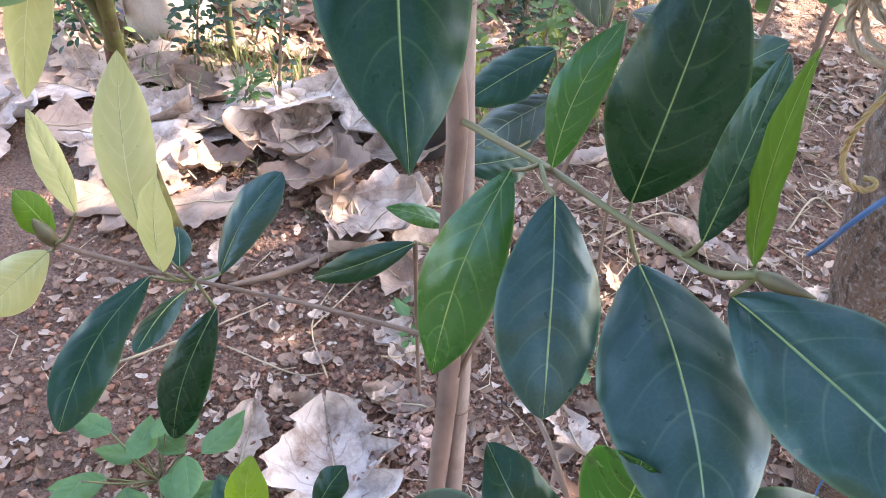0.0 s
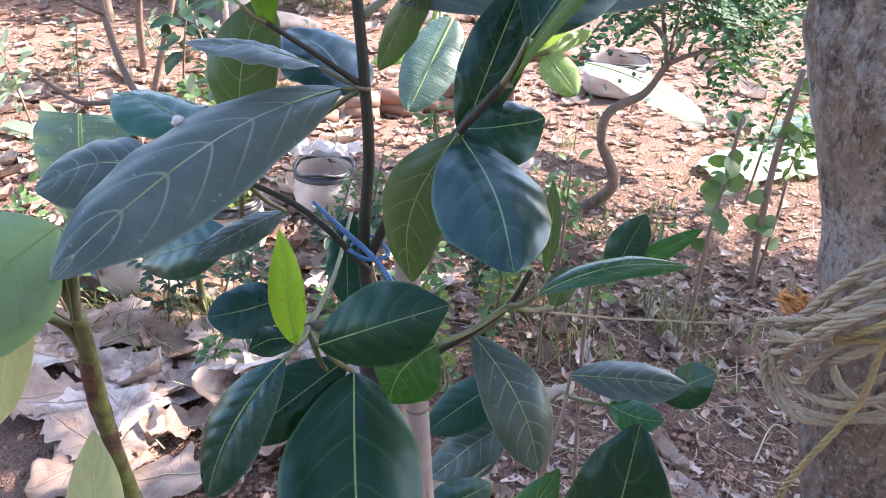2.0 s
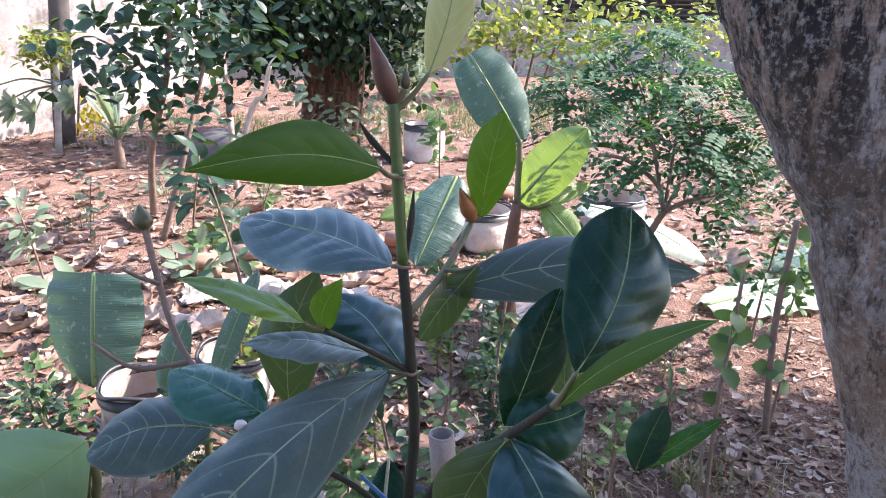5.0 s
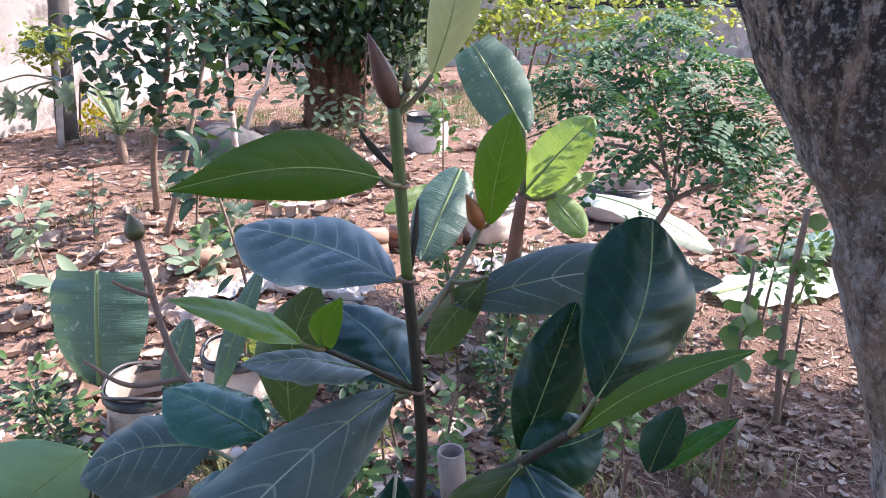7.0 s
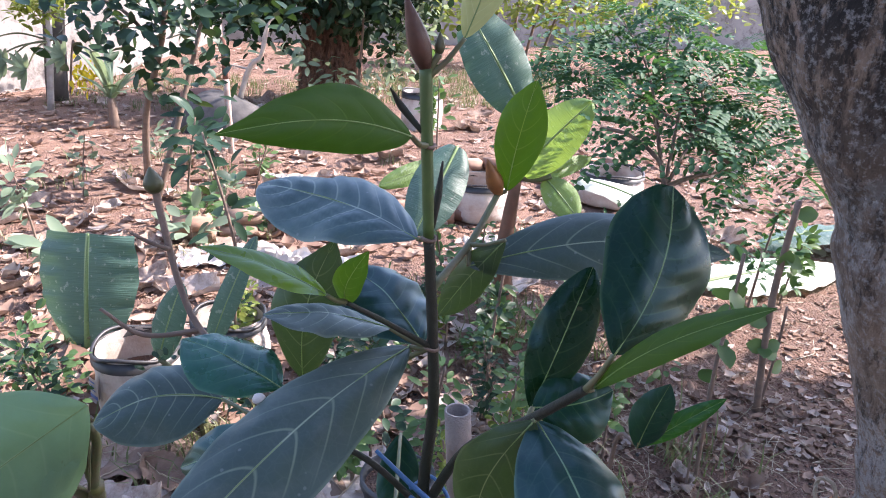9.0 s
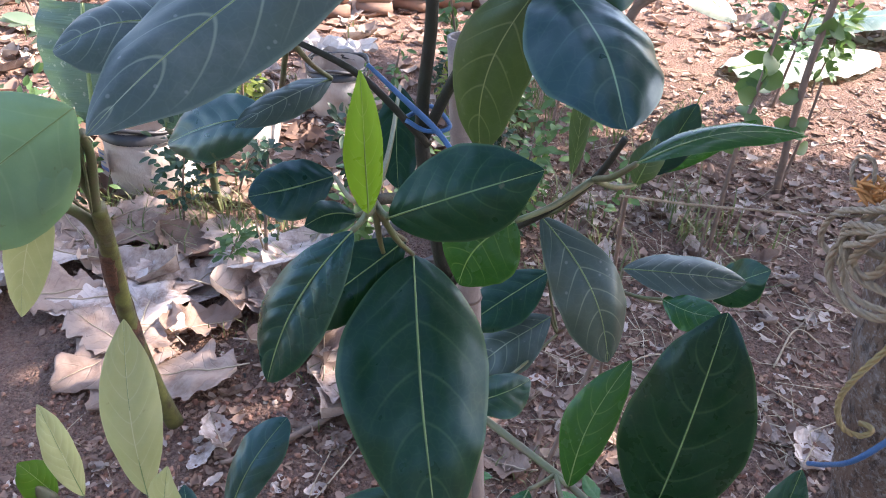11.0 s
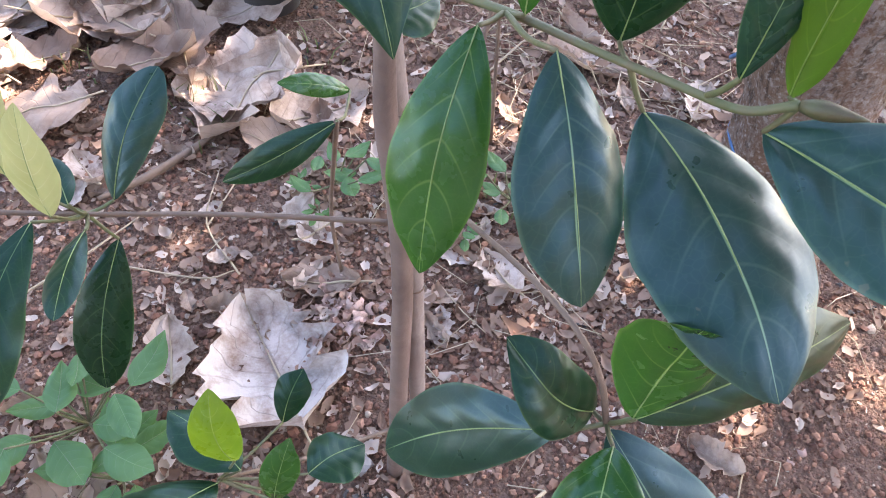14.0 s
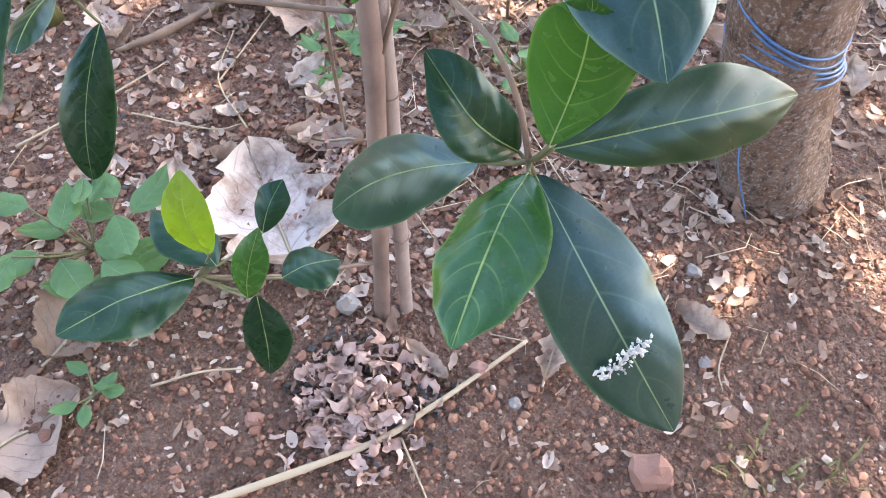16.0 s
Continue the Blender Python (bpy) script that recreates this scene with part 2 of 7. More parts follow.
def bark_material(name, a, b, dark, light, scale=14.0):
    n = Nodes(name, 0.92)
    mp = n.t.nodes.new("ShaderNodeMapping")
    mp.inputs["Scale"].default_value = (1.0, 1.0, 0.35)
    n.t.links.new(n.coord.outputs["Object"], mp.inputs[0])
    w = mp.outputs[0]
    high = n.t.nodes.new("ShaderNodeSeparateXYZ")
    n.t.links.new(n.coord.outputs["Object"], high.inputs[0])
    moss = n.ramp(high.outputs[2], 1.2, 1.5, 0.08, 1.0)
    streak = n.noise(scale * 2.6, 6.0, 0.75, w)
    c = n.mix(n.ramp(n.noise(scale * 2.4, 8.0, 0.8, w), 0.42, 0.58), a, b)
    pale = n.math("MULTIPLY", n.ramp(n.noise(scale * 0.5, 6.0, 0.7), 0.46, 0.54), n.ramp(n.noise(scale * 6.0, 6.0, 0.8), 0.45, 0.53))
    c = n.mix(n.math("MULTIPLY", pale, 0.85), c, light)
    black = n.math("ADD", n.noise(scale * 0.38, 8.0, 0.72, w), n.math("MULTIPLY", n.math("SUBTRACT", streak, 0.5), 0.6))
    c = n.mix(n.math("MULTIPLY", n.ramp(black, 0.495, 0.56), moss), c, dark)
    c = n.mix(n.ramp(high.outputs[2], 0.45, 1.15, 0.72, 0.0), c, (0.19, 0.10, 0.066))
    pits = n.ramp(n.noise(scale * 5.0, 8.0, 0.8, w), 0.53, 0.58)
    c = n.mix(n.math("MULTIPLY", pits, 0.6), c, dark)
    c = n.mix(n.ramp(n.noise(scale * 11.0, 4.0, 0.7), 0.52, 0.66, 0.0, 0.6), c, light)
    n.colour(c)
    h = n.math("ADD", n.math("MULTIPLY", n.noise(scale * 2.2, 8.0, 0.75, w), 1.6), n.math("MULTIPLY", pits, -0.5))
    n.bump(h, 1.0, 0.05)
    return n.m


def foliage_material(name, a, b, through, rough=0.4, share=0.3):
    n = Nodes(name, rough)
    n.bsdf.inputs["Specular IOR Level"].default_value = 0.25
    r = n.island()
    c = n.mix(r, a, b)
    n.colour(n.mix(n.math("MULTIPLY", n.noise(20.0, 3.0), 0.3), c, a))
    n.glow_through(through, share)
    return n.m


def banana_material(name, a, b, through, share=0.3):
    n = Nodes(name, 0.42)
    sep = n.t.nodes.new("ShaderNodeSeparateXYZ")
    n.t.links.new(n.coord.outputs["UV"], sep.inputs[0])
    lay = n.t.nodes.new("ShaderNodeMapping")
    lay.inputs["Scale"].default_value = (2.5, 85.0, 1.0)
    n.t.links.new(n.coord.outputs["UV"], lay.inputs[0])
    stripes = n.ramp(n.noise(1.0, 3.0, 0.6, lay.outputs[0]), 0.3, 0.7, -1.0, 1.0)
    side = n.math("ABSOLUTE", n.math("MULTIPLY", n.math("SUBTRACT", sep.outputs[0], 0.5), 2.0))
    c = n.mix(n.ramp(stripes, -1.0, 1.0), a, b)
    c = n.mix(n.ramp(n.noise(45.0, 4.0), 0.60, 0.68, 0.0, 0.4), c, (0.5, 0.52, 0.45))
    c = n.mix(n.ramp(side, 0.03, 0.06, 1.0, 0.0), c, (0.40, 0.48, 0.22))
    n.colour(c)
    nor = n.bump(stripes, 0.35, 0.003)
    n.glow_through(through, share, nor)
    return n.m


def wall_material():
    n = Nodes("stained_white_plaster", 0.9)
    c = n.mix(n.ramp(n.noise(0.9, 6.0, 0.7), 0.42, 0.68), (0.27, 0.25, 0.235), (0.185, 0.165, 0.15))
    c = n.mix(n.ramp(n.noise(3.5, 8.0, 0.78), 0.50, 0.64), c, (0.10, 0.085, 0.075))
    n.colour(c)
    n.bump(n.noise(40.0, 5.0), 0.3, 0.01)
    return n.m


SOIL, PEBBLE, DRY, WALL = soil_material(), pebble_material(), dry_leaf_material("dry_fallen_leaf", (0.24, 0.165, 0.125), (0.43, 0.335, 0.275), (0.56, 0.48, 0.43)), wall_material()
# lighter copy of the dry leaf: sunlight on the big one put into its colour
DRY_SUNLIT = dry_leaf_material("sunlit_fallen_leaf", (0.46, 0.405, 0.375), (0.49, 0.435, 0.405), (0.52, 0.47, 0.44))
LITTER = litter_material("dry_leaf_litter", (0.17, 0.095, 0.065), (0.40, 0.28, 0.21), (0.60, 0.51, 0.44))
STRAW = litter_material("dry_straw", (0.32, 0.25, 0.17), (0.50, 0.42, 0.30), (0.62, 0.55, 0.43), 0.1)
MIDRIB = speckled("leaf_midrib", (0.17, 0.25, 0.09), (0.12, 0.19, 0.06), 0.5, 80.0, 0.1)
GREEN_STEM = speckled("young_green_stem", (0.085, 0.12, 0.045), (0.13, 0.105, 0.06), 0.55, 40.0, 0.2)
BROWN_STEM = speckled("brown_sapling_bark", (0.20, 0.135, 0.10), (0.12, 0.085, 0.065), 0.75, 30.0, 0.5)
DARK_STEM = speckled("dark_sapling_stem", (0.012, 0.020, 0.008), (0.020, 0.016, 0.011), 0.7, 40.0, 0.4)
TRUNK_SKIN = speckled("smooth_mauve_grey_bark", (0.20, 0.145, 0.125), (0.11, 0.076, 0.066), 0.7, 16.0, 0.4)
STAKE = speckled("weathered_grey_stake", (0.30, 0.25, 0.23), (0.21, 0.165, 0.15), 0.8, 24.0, 0.5)
BUD = speckled("leaf_bud_skin", (0.070, 0.082, 0.030), (0.060, 0.045, 0.024), 0.5, 60.0, 0.2)
RED_BUD = speckled("reddish_brown_bud", (0.10, 0.042, 0.028), (0.055, 0.028, 0.020), 0.5, 60.0, 0.2)
BARK = bark_material("grey_lichen_bark", (0.54, 0.39, 0.29), (0.33, 0.23, 0.165), (0.016, 0.013, 0.012), (0.70, 0.66, 0.63), 13.0)
ROPE = speckled("jute_rope", (0.38, 0.31, 0.22), (0.27, 0.21, 0.145), 0.9, 120.0, 0.6)
YELLOW_CORD = speckled("yellow_coir_cord", (0.36, 0.28, 0.13), (0.27, 0.20, 0.09), 0.9, 120.0, 0.6)
BLUE_CORD = speckled("blue_plastic_twine", (0.025, 0.10, 0.24), (0.045, 0.14, 0.30), 0.45, 90.0, 0.3)
STONE = speckled("rough_grey_stone", (0.24, 0.225, 0.215), (0.15, 0.14, 0.135), 0.9, 20.0, 0.6)
RED_STONE = speckled("red_brown_stone", (0.26, 0.14, 0.11), (0.18, 0.095, 0.075), 0.9, 20.0, 0.6)
BRICK = speckled("old_red_brick", (0.34, 0.17, 0.11), (0.24, 0.13, 0.09), 0.9, 25.0, 0.6, (0.30, 0.24, 0.19))
BAG = speckled("dusty_white_sack", (0.60, 0.57, 0.53), (0.36, 0.27, 0.22), 0.6, 7.0, 0.4, distance=0.02)
SHEET = speckled("dusty_white_sheet", (0.56, 0.53, 0.50), (0.38, 0.33, 0.29), 0.55, 6.0, 0.3)
BLACK = speckled("black_plastic", (0.020, 0.020, 0.022), (0.045, 0.042, 0.040), 0.45, 12.0, 0.2)
PRINT = speckled("blue_print", (0.06, 0.10, 0.25), (0.09, 0.14, 0.30), 0.5, 12.0, 0.1)
CONCRETE = speckled("weathered_concrete", (0.42, 0.39, 0.36), (0.28, 0.25, 0.23), 0.9, 12.0, 0.4)
BARE = [(-1.994, 7.2, -0.03), (-1.801, 7.2, 0.521), (-1.684, 7.2, 0.647), (-1.598, 7.2, 0.935)]
RUST = speckled("rusty_iron_post", (0.14, 0.06, 0.045), (0.20, 0.10, 0.07), 0.85, 18.0, 0.4)
SCAR = speckled("white_dropping", (0.58, 0.60, 0.60), (0.38, 0.40, 0.40), 0.8, 90.0, 0.4)
WEED = foliage_material("weed_leaves", (0.050, 0.105, 0.038), (0.11, 0.18, 0.07), (0.13, 0.24, 0.05))
GRASS = foliage_material("grass_blades", (0.075, 0.11, 0.04), (0.24, 0.22, 0.12), (0.18, 0.22, 0.07))
CITRUS = foliage_material("dark_shrub_leaves", (0.010, 0.028, 0.016), (0.030, 0.062, 0.034), (0.07, 0.16, 0.02), 0.42, 0.12)
DENSE = foliage_material("dense_dark_leaves", (0.010, 0.026, 0.012), (0.022, 0.045, 0.018), (0.04, 0.09, 0.01), 0.55, 0.15)
FEATHER = foliage_material("feathery_leaves", (0.018, 0.062, 0.032), (0.045, 0.115, 0.050), (0.10, 0.26, 0.05), 0.62, 0.18)
YELLOWISH = foliage_material("yellow_green_leaves", (0.09, 0.14, 0.03), (0.22, 0.25, 0.06), (0.30, 0.34, 0.05), 0.4, 0.4)
GREYGREEN = foliage_material("grey_green_leaves", (0.13, 0.19, 0.13), (0.24, 0.31, 0.22), (0.30, 0.38, 0.20), 0.5, 0.42)
FLOWER = foliage_material("yellow_flowers", (0.55, 0.42, 0.02), (0.70, 0.55, 0.05), (0.6, 0.5, 0.02))
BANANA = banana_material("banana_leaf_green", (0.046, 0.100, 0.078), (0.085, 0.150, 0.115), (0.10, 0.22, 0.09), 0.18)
# brighter copy of the banana leaf, with sunlight painted into its colour
BANANA_LIT = banana_material("banana_leaf_sunlit", (0.13, 0.23, 0.06), (0.18, 0.29, 0.09), (0.28, 0.42, 0.06), 0.35)
BANANA_DRY = banana_material("banana_leaf_bleached", (0.50, 0.56, 0.46), (0.62, 0.66, 0.56), (0.5, 0.6, 0.35), 0.2)
FROND = speckled("dry_palm_frond", (0.42, 0.34, 0.27), (0.55, 0.47, 0.39), 0.8, 20.0, 0.3, (0.25, 0.18, 0.13), True)
STUMP = speckled("banana_stem_fibre", (0.17, 0.075, 0.045), (0.085, 0.05, 0.03), 0.7, 14.0, 0.4)


# ---- building ----
def part(name, bm, material, parent=None, label="", smooth=True):
    """Links a bmesh as one mesh object, under a thing or a part."""
    me = bpy.data.meshes.new(name)
    bm.to_mesh(me)
    bm.free()
    return part_mesh(name, me, material, parent, label, smooth)


def part_mesh(name, me, material, parent=None, label="", smooth=True):
    me.materials.append(material)
    if smooth:
        me.polygons.foreach_set("use_smooth", [True] * len(me.polygons))
    ob = new(name, me)
    if parent:
        ob.parent = parent
        ob.matrix_parent_inverse = parent.matrix_world.inverted()
    if label:
        ob["label"] = label
    return ob


def thing(name, place, label, category, group="", kind=""):
    ob = new(name)
    ob.empty_display_size = 0.05
    ob.location = place
    bpy.context.view_layer.update()
    return tagged(ob, label, category, group, kind)


def glide(points, steps):
    """A smooth line through points."""
    ps = [Vector(p) for p in points]
    ps = [2 * ps[0] - ps[1]] + ps + [2 * ps[-1] - ps[-2]]
    out = []
    for i in range(1, len(ps) - 2):
        a, b, c, d = ps[i - 1:i + 3]
        for k in range(steps):
            t = k / steps
            out.append(0.5 * ((2 * b) + (c - a) * t + (2 * a - 5 * b + 4 * c - d) * t * t + (3 * b - a - 3 * c + d) * t ** 3))
    return out + [ps[-2]]


def tube(bm, points, radii, seg=8, rough=0.0):
    """A round stem along points; radii from start to end."""
    n = len(points)
    rings = []
    side = None
    for i, p in enumerate(points):
        d = (points[min(i + 1, n - 1)] - points[max(i - 1, 0)]).normalized()
        if side is None:
            side = d.orthogonal().normalized()
        side = (side - d * side.dot(d)).normalized()
        other = d.cross(side)
        f = i / (n - 1) * (len(radii) - 1)
        k = min(int(f), len(radii) - 2)
        r = radii[k] + (radii[k + 1] - radii[k]) * (f - k)
        ring = []
        for s in range(seg):
            a = 2 * math.pi * s / seg
            o = side * math.cos(a) + other * math.sin(a)
            rr = r * (1 + rough * noise.noise(p * 9 + o * 1.3) + rough * 0.5 * noise.noise(p * 31 + o * 2.0))
            ring.append(bm.verts.new(p + o * rr))
        rings.append(ring)
    for a, b in zip(rings, rings[1:]):
        for s in range(seg):
            bm.faces.new((a[s], a[(s + 1) % seg], b[(s + 1) % seg], b[s]))
    bm.faces.new(rings[0][::-1]), bm.faces.new(rings[-1])
    return bm


def stem(name, parent, points, radii, material, label="", steps=6, seg=8, rough=0.12):
    return part(name, tube(bmesh.new(), glide(points, steps), radii, seg, rough), material, parent, label)


def leaf(plant, base, tip, width, face, kind, fold, sag, wide, node, point=0.4, bend=0.0, curl=0.0):
    """One veined leaf with its midrib and stalk, hung from a node. wide: where along it is widest; point: how drawn out its tip is."""
    base, tip, face, node = Vector(base), Vector(tip), Vector(face), Vector(node)
    axis = tip - base
    length = axis.length
    axis.normalize()
    face = (face - axis * face.dot(axis)).normalized()
    side = axis.cross(face)
    seed = Vector((base.x * 13.7, base.y * 9.1, base.z * 11.3)) * 3.0
    bend += noise.noise(seed) * 0.05
    twist = noise.noise(seed + Vector((4, 1, 8))) * 0.35
    pairs = VEINS.get(kind, 6.0)
    quilt = {"puck": 0.085, "dustyp": 0.075, "pale": 0.05}.get(kind, 0.030)
    rows, cols = (46, 14) if width > 0.028 else (18, 8)
    bm = bmesh.new()
    uv = bm.loops.layers.uv.new("UVMap")
    spine, grid = [], []
    for i in range(rows + 1):
        v = i / rows
        c = base + axis * length * v + face * length * (sag * 4 * v * (1 - v) - curl * v ** 4) + side * length * bend * math.sin(math.pi * v)
        spine.append(c)
        if v < wide:
            w = math.sin(math.pi / 2 * v / wide) ** 0.74
        else:
            w = math.cos(math.pi / 2 * (v - wide) / (1 - wide)) ** (0.54 + 0.40 * point)
        if v > 0.84:
            w *= 1.0 - 0.45 * point * ((v - 0.84) / 0.16) ** 0.8
        half = 0.5 * width * w + 0.0004
        turn = twist * (v - 0.4)
        s_, f_ = side * math.cos(turn) + face * math.sin(turn), face * math.cos(turn) - side * math.sin(turn)
        line = []
        for j in range(cols + 1):
            u = 2 * j / cols - 1
            flank = Vector((2.0 if u > 0 else 9.0, v * 3.0, 3))
            rim = 1 + 0.07 * noise.noise(seed + flank) + 0.018 * noise.noise(seed + flank * 4.5)
            cell = ((v - 0.26 * abs(u) ** 1.5) * pairs) % 1.0
            pillow = quilt * math.sin(math.pi * (cell - 0.5)) ** 2 * min(1.0, abs(u) * 3) * (1 - abs(u) ** 5)
            wave = 0.13 * noise.noise(seed + Vector((u * 1.1, v * 2.4, 0))) + abs(u) ** 3 * (0.10 * noise.noise(seed + Vector((u * 2.0, v * 7.0, 7))) + 0.035 * math.sin(v * 21 + (2.0 if u > 0 else 0.0)))
            cup = abs(u) * math.sin(fold) * 0.9 - 0.26 * u * u * (0.6 + 0.8 * math.sin(math.pi * v))
            line.append(bm.verts.new(c + s_ * half * u * math.cos(fold * abs(u)) * rim + f_ * (half * (cup + wave) + 0.5 * width * pillow * min(1.0, w * 1.5))))
        grid.append(line)
    for i in range(rows):
        for j in range(cols):
            f = bm.faces.new((grid[i][j], grid[i][j + 1], grid[i + 1][j + 1], grid[i + 1][j]))
            for loop, (a, b) in zip(f.loops, ((i, j), (i, j + 1), (i + 1, j + 1), (i + 1, j))):
                loop[uv].uv = (b / cols, a / rows)
    blade = part("leaf", bm, LEAF[kind], plant)
    thick = 0.0004 + 0.0027 * width
    bm = tube(bmesh.new(), [p + face * 0.0002 for p in spine], (thick, thick * 0.75, thick * 0.5, thick * 0.2), 6)
    part("midrib", bm, MIDRIB, blade)
    if (node - base).length > 0.004:
        sagged = (node + base) / 2 + Vector((0, 0, -0.06 * (node - base).length))
        part("petiole", tube(bmesh.new(), glide((node, sagged, base), 5), (0.0022, 0.0016), 6), GREEN_STEM, blade)
    return blade


def bud(name, parent, a, b, r, material, label=""):
    a, b = Vector(a), Vector(b)
    pts = [a.lerp(b, k / 8) for k in range(9)]
    return part(name, tube(bmesh.new(), pts, (r * 0.55, r, r * 1.05, r * 0.8, r * 0.45, r * 0.1), 10), material, parent, label)


# ---- ground ----
def hill(x, y):
    """Height of the ground."""
    near = math.exp(-((x - 0.1) ** 2 + (y - 0.8) ** 2) / 3.0)
    h = 0.035 * noise.noise(Vector((x * 0.7, y * 0.7, 3.1))) * (1 - near) + 0.010 * noise.noise(Vector((x * 3.1, y * 3.1, 0)))
    return h + 0.006 * noise.noise(Vector((x * 9.0, y * 9.0, 5.0)))


def spread_line(centre, fine, reach, step):
    """Coordinates that are close together round a centre and wider towards the horizon."""
    out, d, s = [0.0], 0.0, step
    while d < reach:
        if d > fine:
            s *= 1.16
        d += s
        out.append(d)
    return [centre - v for v in out[:0:-1]] + [centre + v for v in out]


def build_ground():
    xs, ys = spread_line(0.2, 1.6, 900, 0.022), spread_line(1.1, 1.3, 900, 0.022)
    verts = [(x, y, hill(x, y) if abs(x) + abs(y) < 60 else 0.0) for y in ys for x in xs]
    w = len(xs)
    faces = [(j * w + i, j * w + i + 1, (j + 1) * w + i + 1, (j + 1) * w + i) for j in range(len(ys) - 1) for i in range(w - 1)]
    me = bpy.data.meshes.new("ground")
    me.from_pydata(verts, [], faces)
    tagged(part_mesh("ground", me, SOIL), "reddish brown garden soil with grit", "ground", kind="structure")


build_ground()


def wall(name, a, b, height, label, thick=0.2):
    a, b = Vector(a), Vector(b)
    along = (b - a).normalized()
    out = Vector((-along.y, along.x, 0)) * thick
    bm = bmesh.new()
    n = 12
    low = [[bm.verts.new((p.x, p.y, z)) for z in (-0.2, height)] for p in [a.lerp(b, k / n) for k in range(n + 1)]]
    far = [[bm.verts.new((p.x + out.x, p.y + out.y, z)) for z in (-0.2, height)] for p in [a.lerp(b, k / n) for k in range(n + 1)]]
    for k in range(n):
        bm.faces.new((low[k][0], low[k + 1][0], low[k + 1][1], low[k][1]))
        bm.faces.new((far[k + 1][0], far[k][0], far[k][1], far[k + 1][1]))
        bm.faces.new((low[k][1], low[k + 1][1], far[k + 1][1], far[k][1]))
    for k, s in ((0, 1), (n, -1)):
        q = (low[k][0], low[k][1], far[k][1], far[k][0])
        bm.faces.new(q[::s])
    tagged(part(name, bm, WALL, smooth=False), label, "wall", kind="structure")


wall("wall_west", (-6.2, 4.0, 0), (-4.1, 10.0, 0), 2.4, "stained white plaster garden wall in sunlight")
wall("wall_northeast", (2.0, 16.37, 0), (14.0, 20.0, 0), 1.1, "low white plaster wall below a dark grille")
wall("wall_north", (-4.2, 14.5, 0), (1.995, 16.37, 0), 2.2, "stained white plaster boundary wall with grey patches")
# added behind the view so that glossy leaves reflect less open sky
wall("unseen_wall_south", (9.0, -3.6, 0), (-8.0, -3.6, 0), 3.2, "plain weathered wall added out of view to darken leaf reflections")
wall("wall_back", (-4.3, 9.9, 0), (-4.3, 14.8, 0), 2.4, "stained white plaster garden wall")


grille = new("trim_grille")
tagged(grille, "dark metal grille along the top of the boundary wall", "grille", kind="structure")
IRON = speckled("dark_iron_grille", (0.030, 0.028, 0.028), (0.06, 0.05, 0.045), 0.7, 8.0, 0.2)
NORTH = Vector((18.2, 5.5, 0)).normalized()


def grille_bar(a, b, w):
    bm = bmesh.new()
    tube(bm, [a, (a + b) / 2, b], (w, w), 4)
    part("bar", bm, IRON, grille)


for k in range(7):
    grille_bar(Vector((2.2, 16.50, 1.15 + 0.11 * k)), Vector((2.2, 16.50, 1.15 + 0.11 * k)) + NORTH * 11.0, 0.024)
for k in range(23):
    q = Vector((2.2, 16.52, 1.09)) + NORTH * 0.5 * k
    grille_bar(q, q + Vector((0, 0, 0.8)), 0.022)
roof = bmesh.new()
vs = [roof.verts.new(Vector((2.0, 16.7, 1.90)) + NORTH * s + Vector((0, q, z))) for s in (0, 11.5) for q, z in ((-0.5, 0), (2.5, 0.5), (2.5, 0.6), (-0.5, 0.1))]
for q in ((0, 1, 2, 3), (7, 6, 5, 4), (0, 4, 5, 1), (1, 5, 6, 2), (2, 6, 7, 3), (3, 7, 4, 0)):
    roof.faces.new([vs[i] for i in q])
part("eave", roof, IRON, grille, smooth=False)
back = bmesh.new()
vs = [back.verts.new(Vector((2.0, 17.6, z)) + NORTH * s) for s, z in ((0, -0.1), (11.5, -0.1), (11.5, 2.05), (0, 2.05))]
back.faces.new(vs)
part("dark_screen", back, IRON, grille, smooth=False)


# ---- small stuff on the ground ----
ICO = [(0, 0, 1), (0.894, 0, 0.447), (0.276, 0.851, 0.447), (-0.724, 0.526, 0.447), (-0.724, -0.526, 0.447), (0.276, -0.851, 0.447),
       (0.724, 0.526, -0.447), (-0.276, 0.851, -0.447), (-0.894, 0, -0.447), (-0.276, -0.851, -0.447), (0.724, -0.526, -0.447), (0, 0, -1)]
ICO_F = [(0, 1, 2), (0, 2, 3), (0, 3, 4), (0, 4, 5), (0, 5, 1), (1, 6, 2), (2, 7, 3), (3, 8, 4), (4, 9, 5), (5, 10, 1),
         (6, 7, 2), (7, 8, 3), (8, 9, 4), (9, 10, 5), (10, 6, 1), (11, 7, 6), (11, 8, 7), (11, 9, 8), (11, 10, 9), (11, 6, 10)]


def scatter_place(rng, far=3.2):
    """A place on the ground, denser near the sapling."""
    if rng.random() < 0.62:
        return rng.uniform(-0.9, 1.3), rng.uniform(0.05, 1.7)
    return rng.uniform(-2.2, 2.6), rng.uniform(0.6, far)


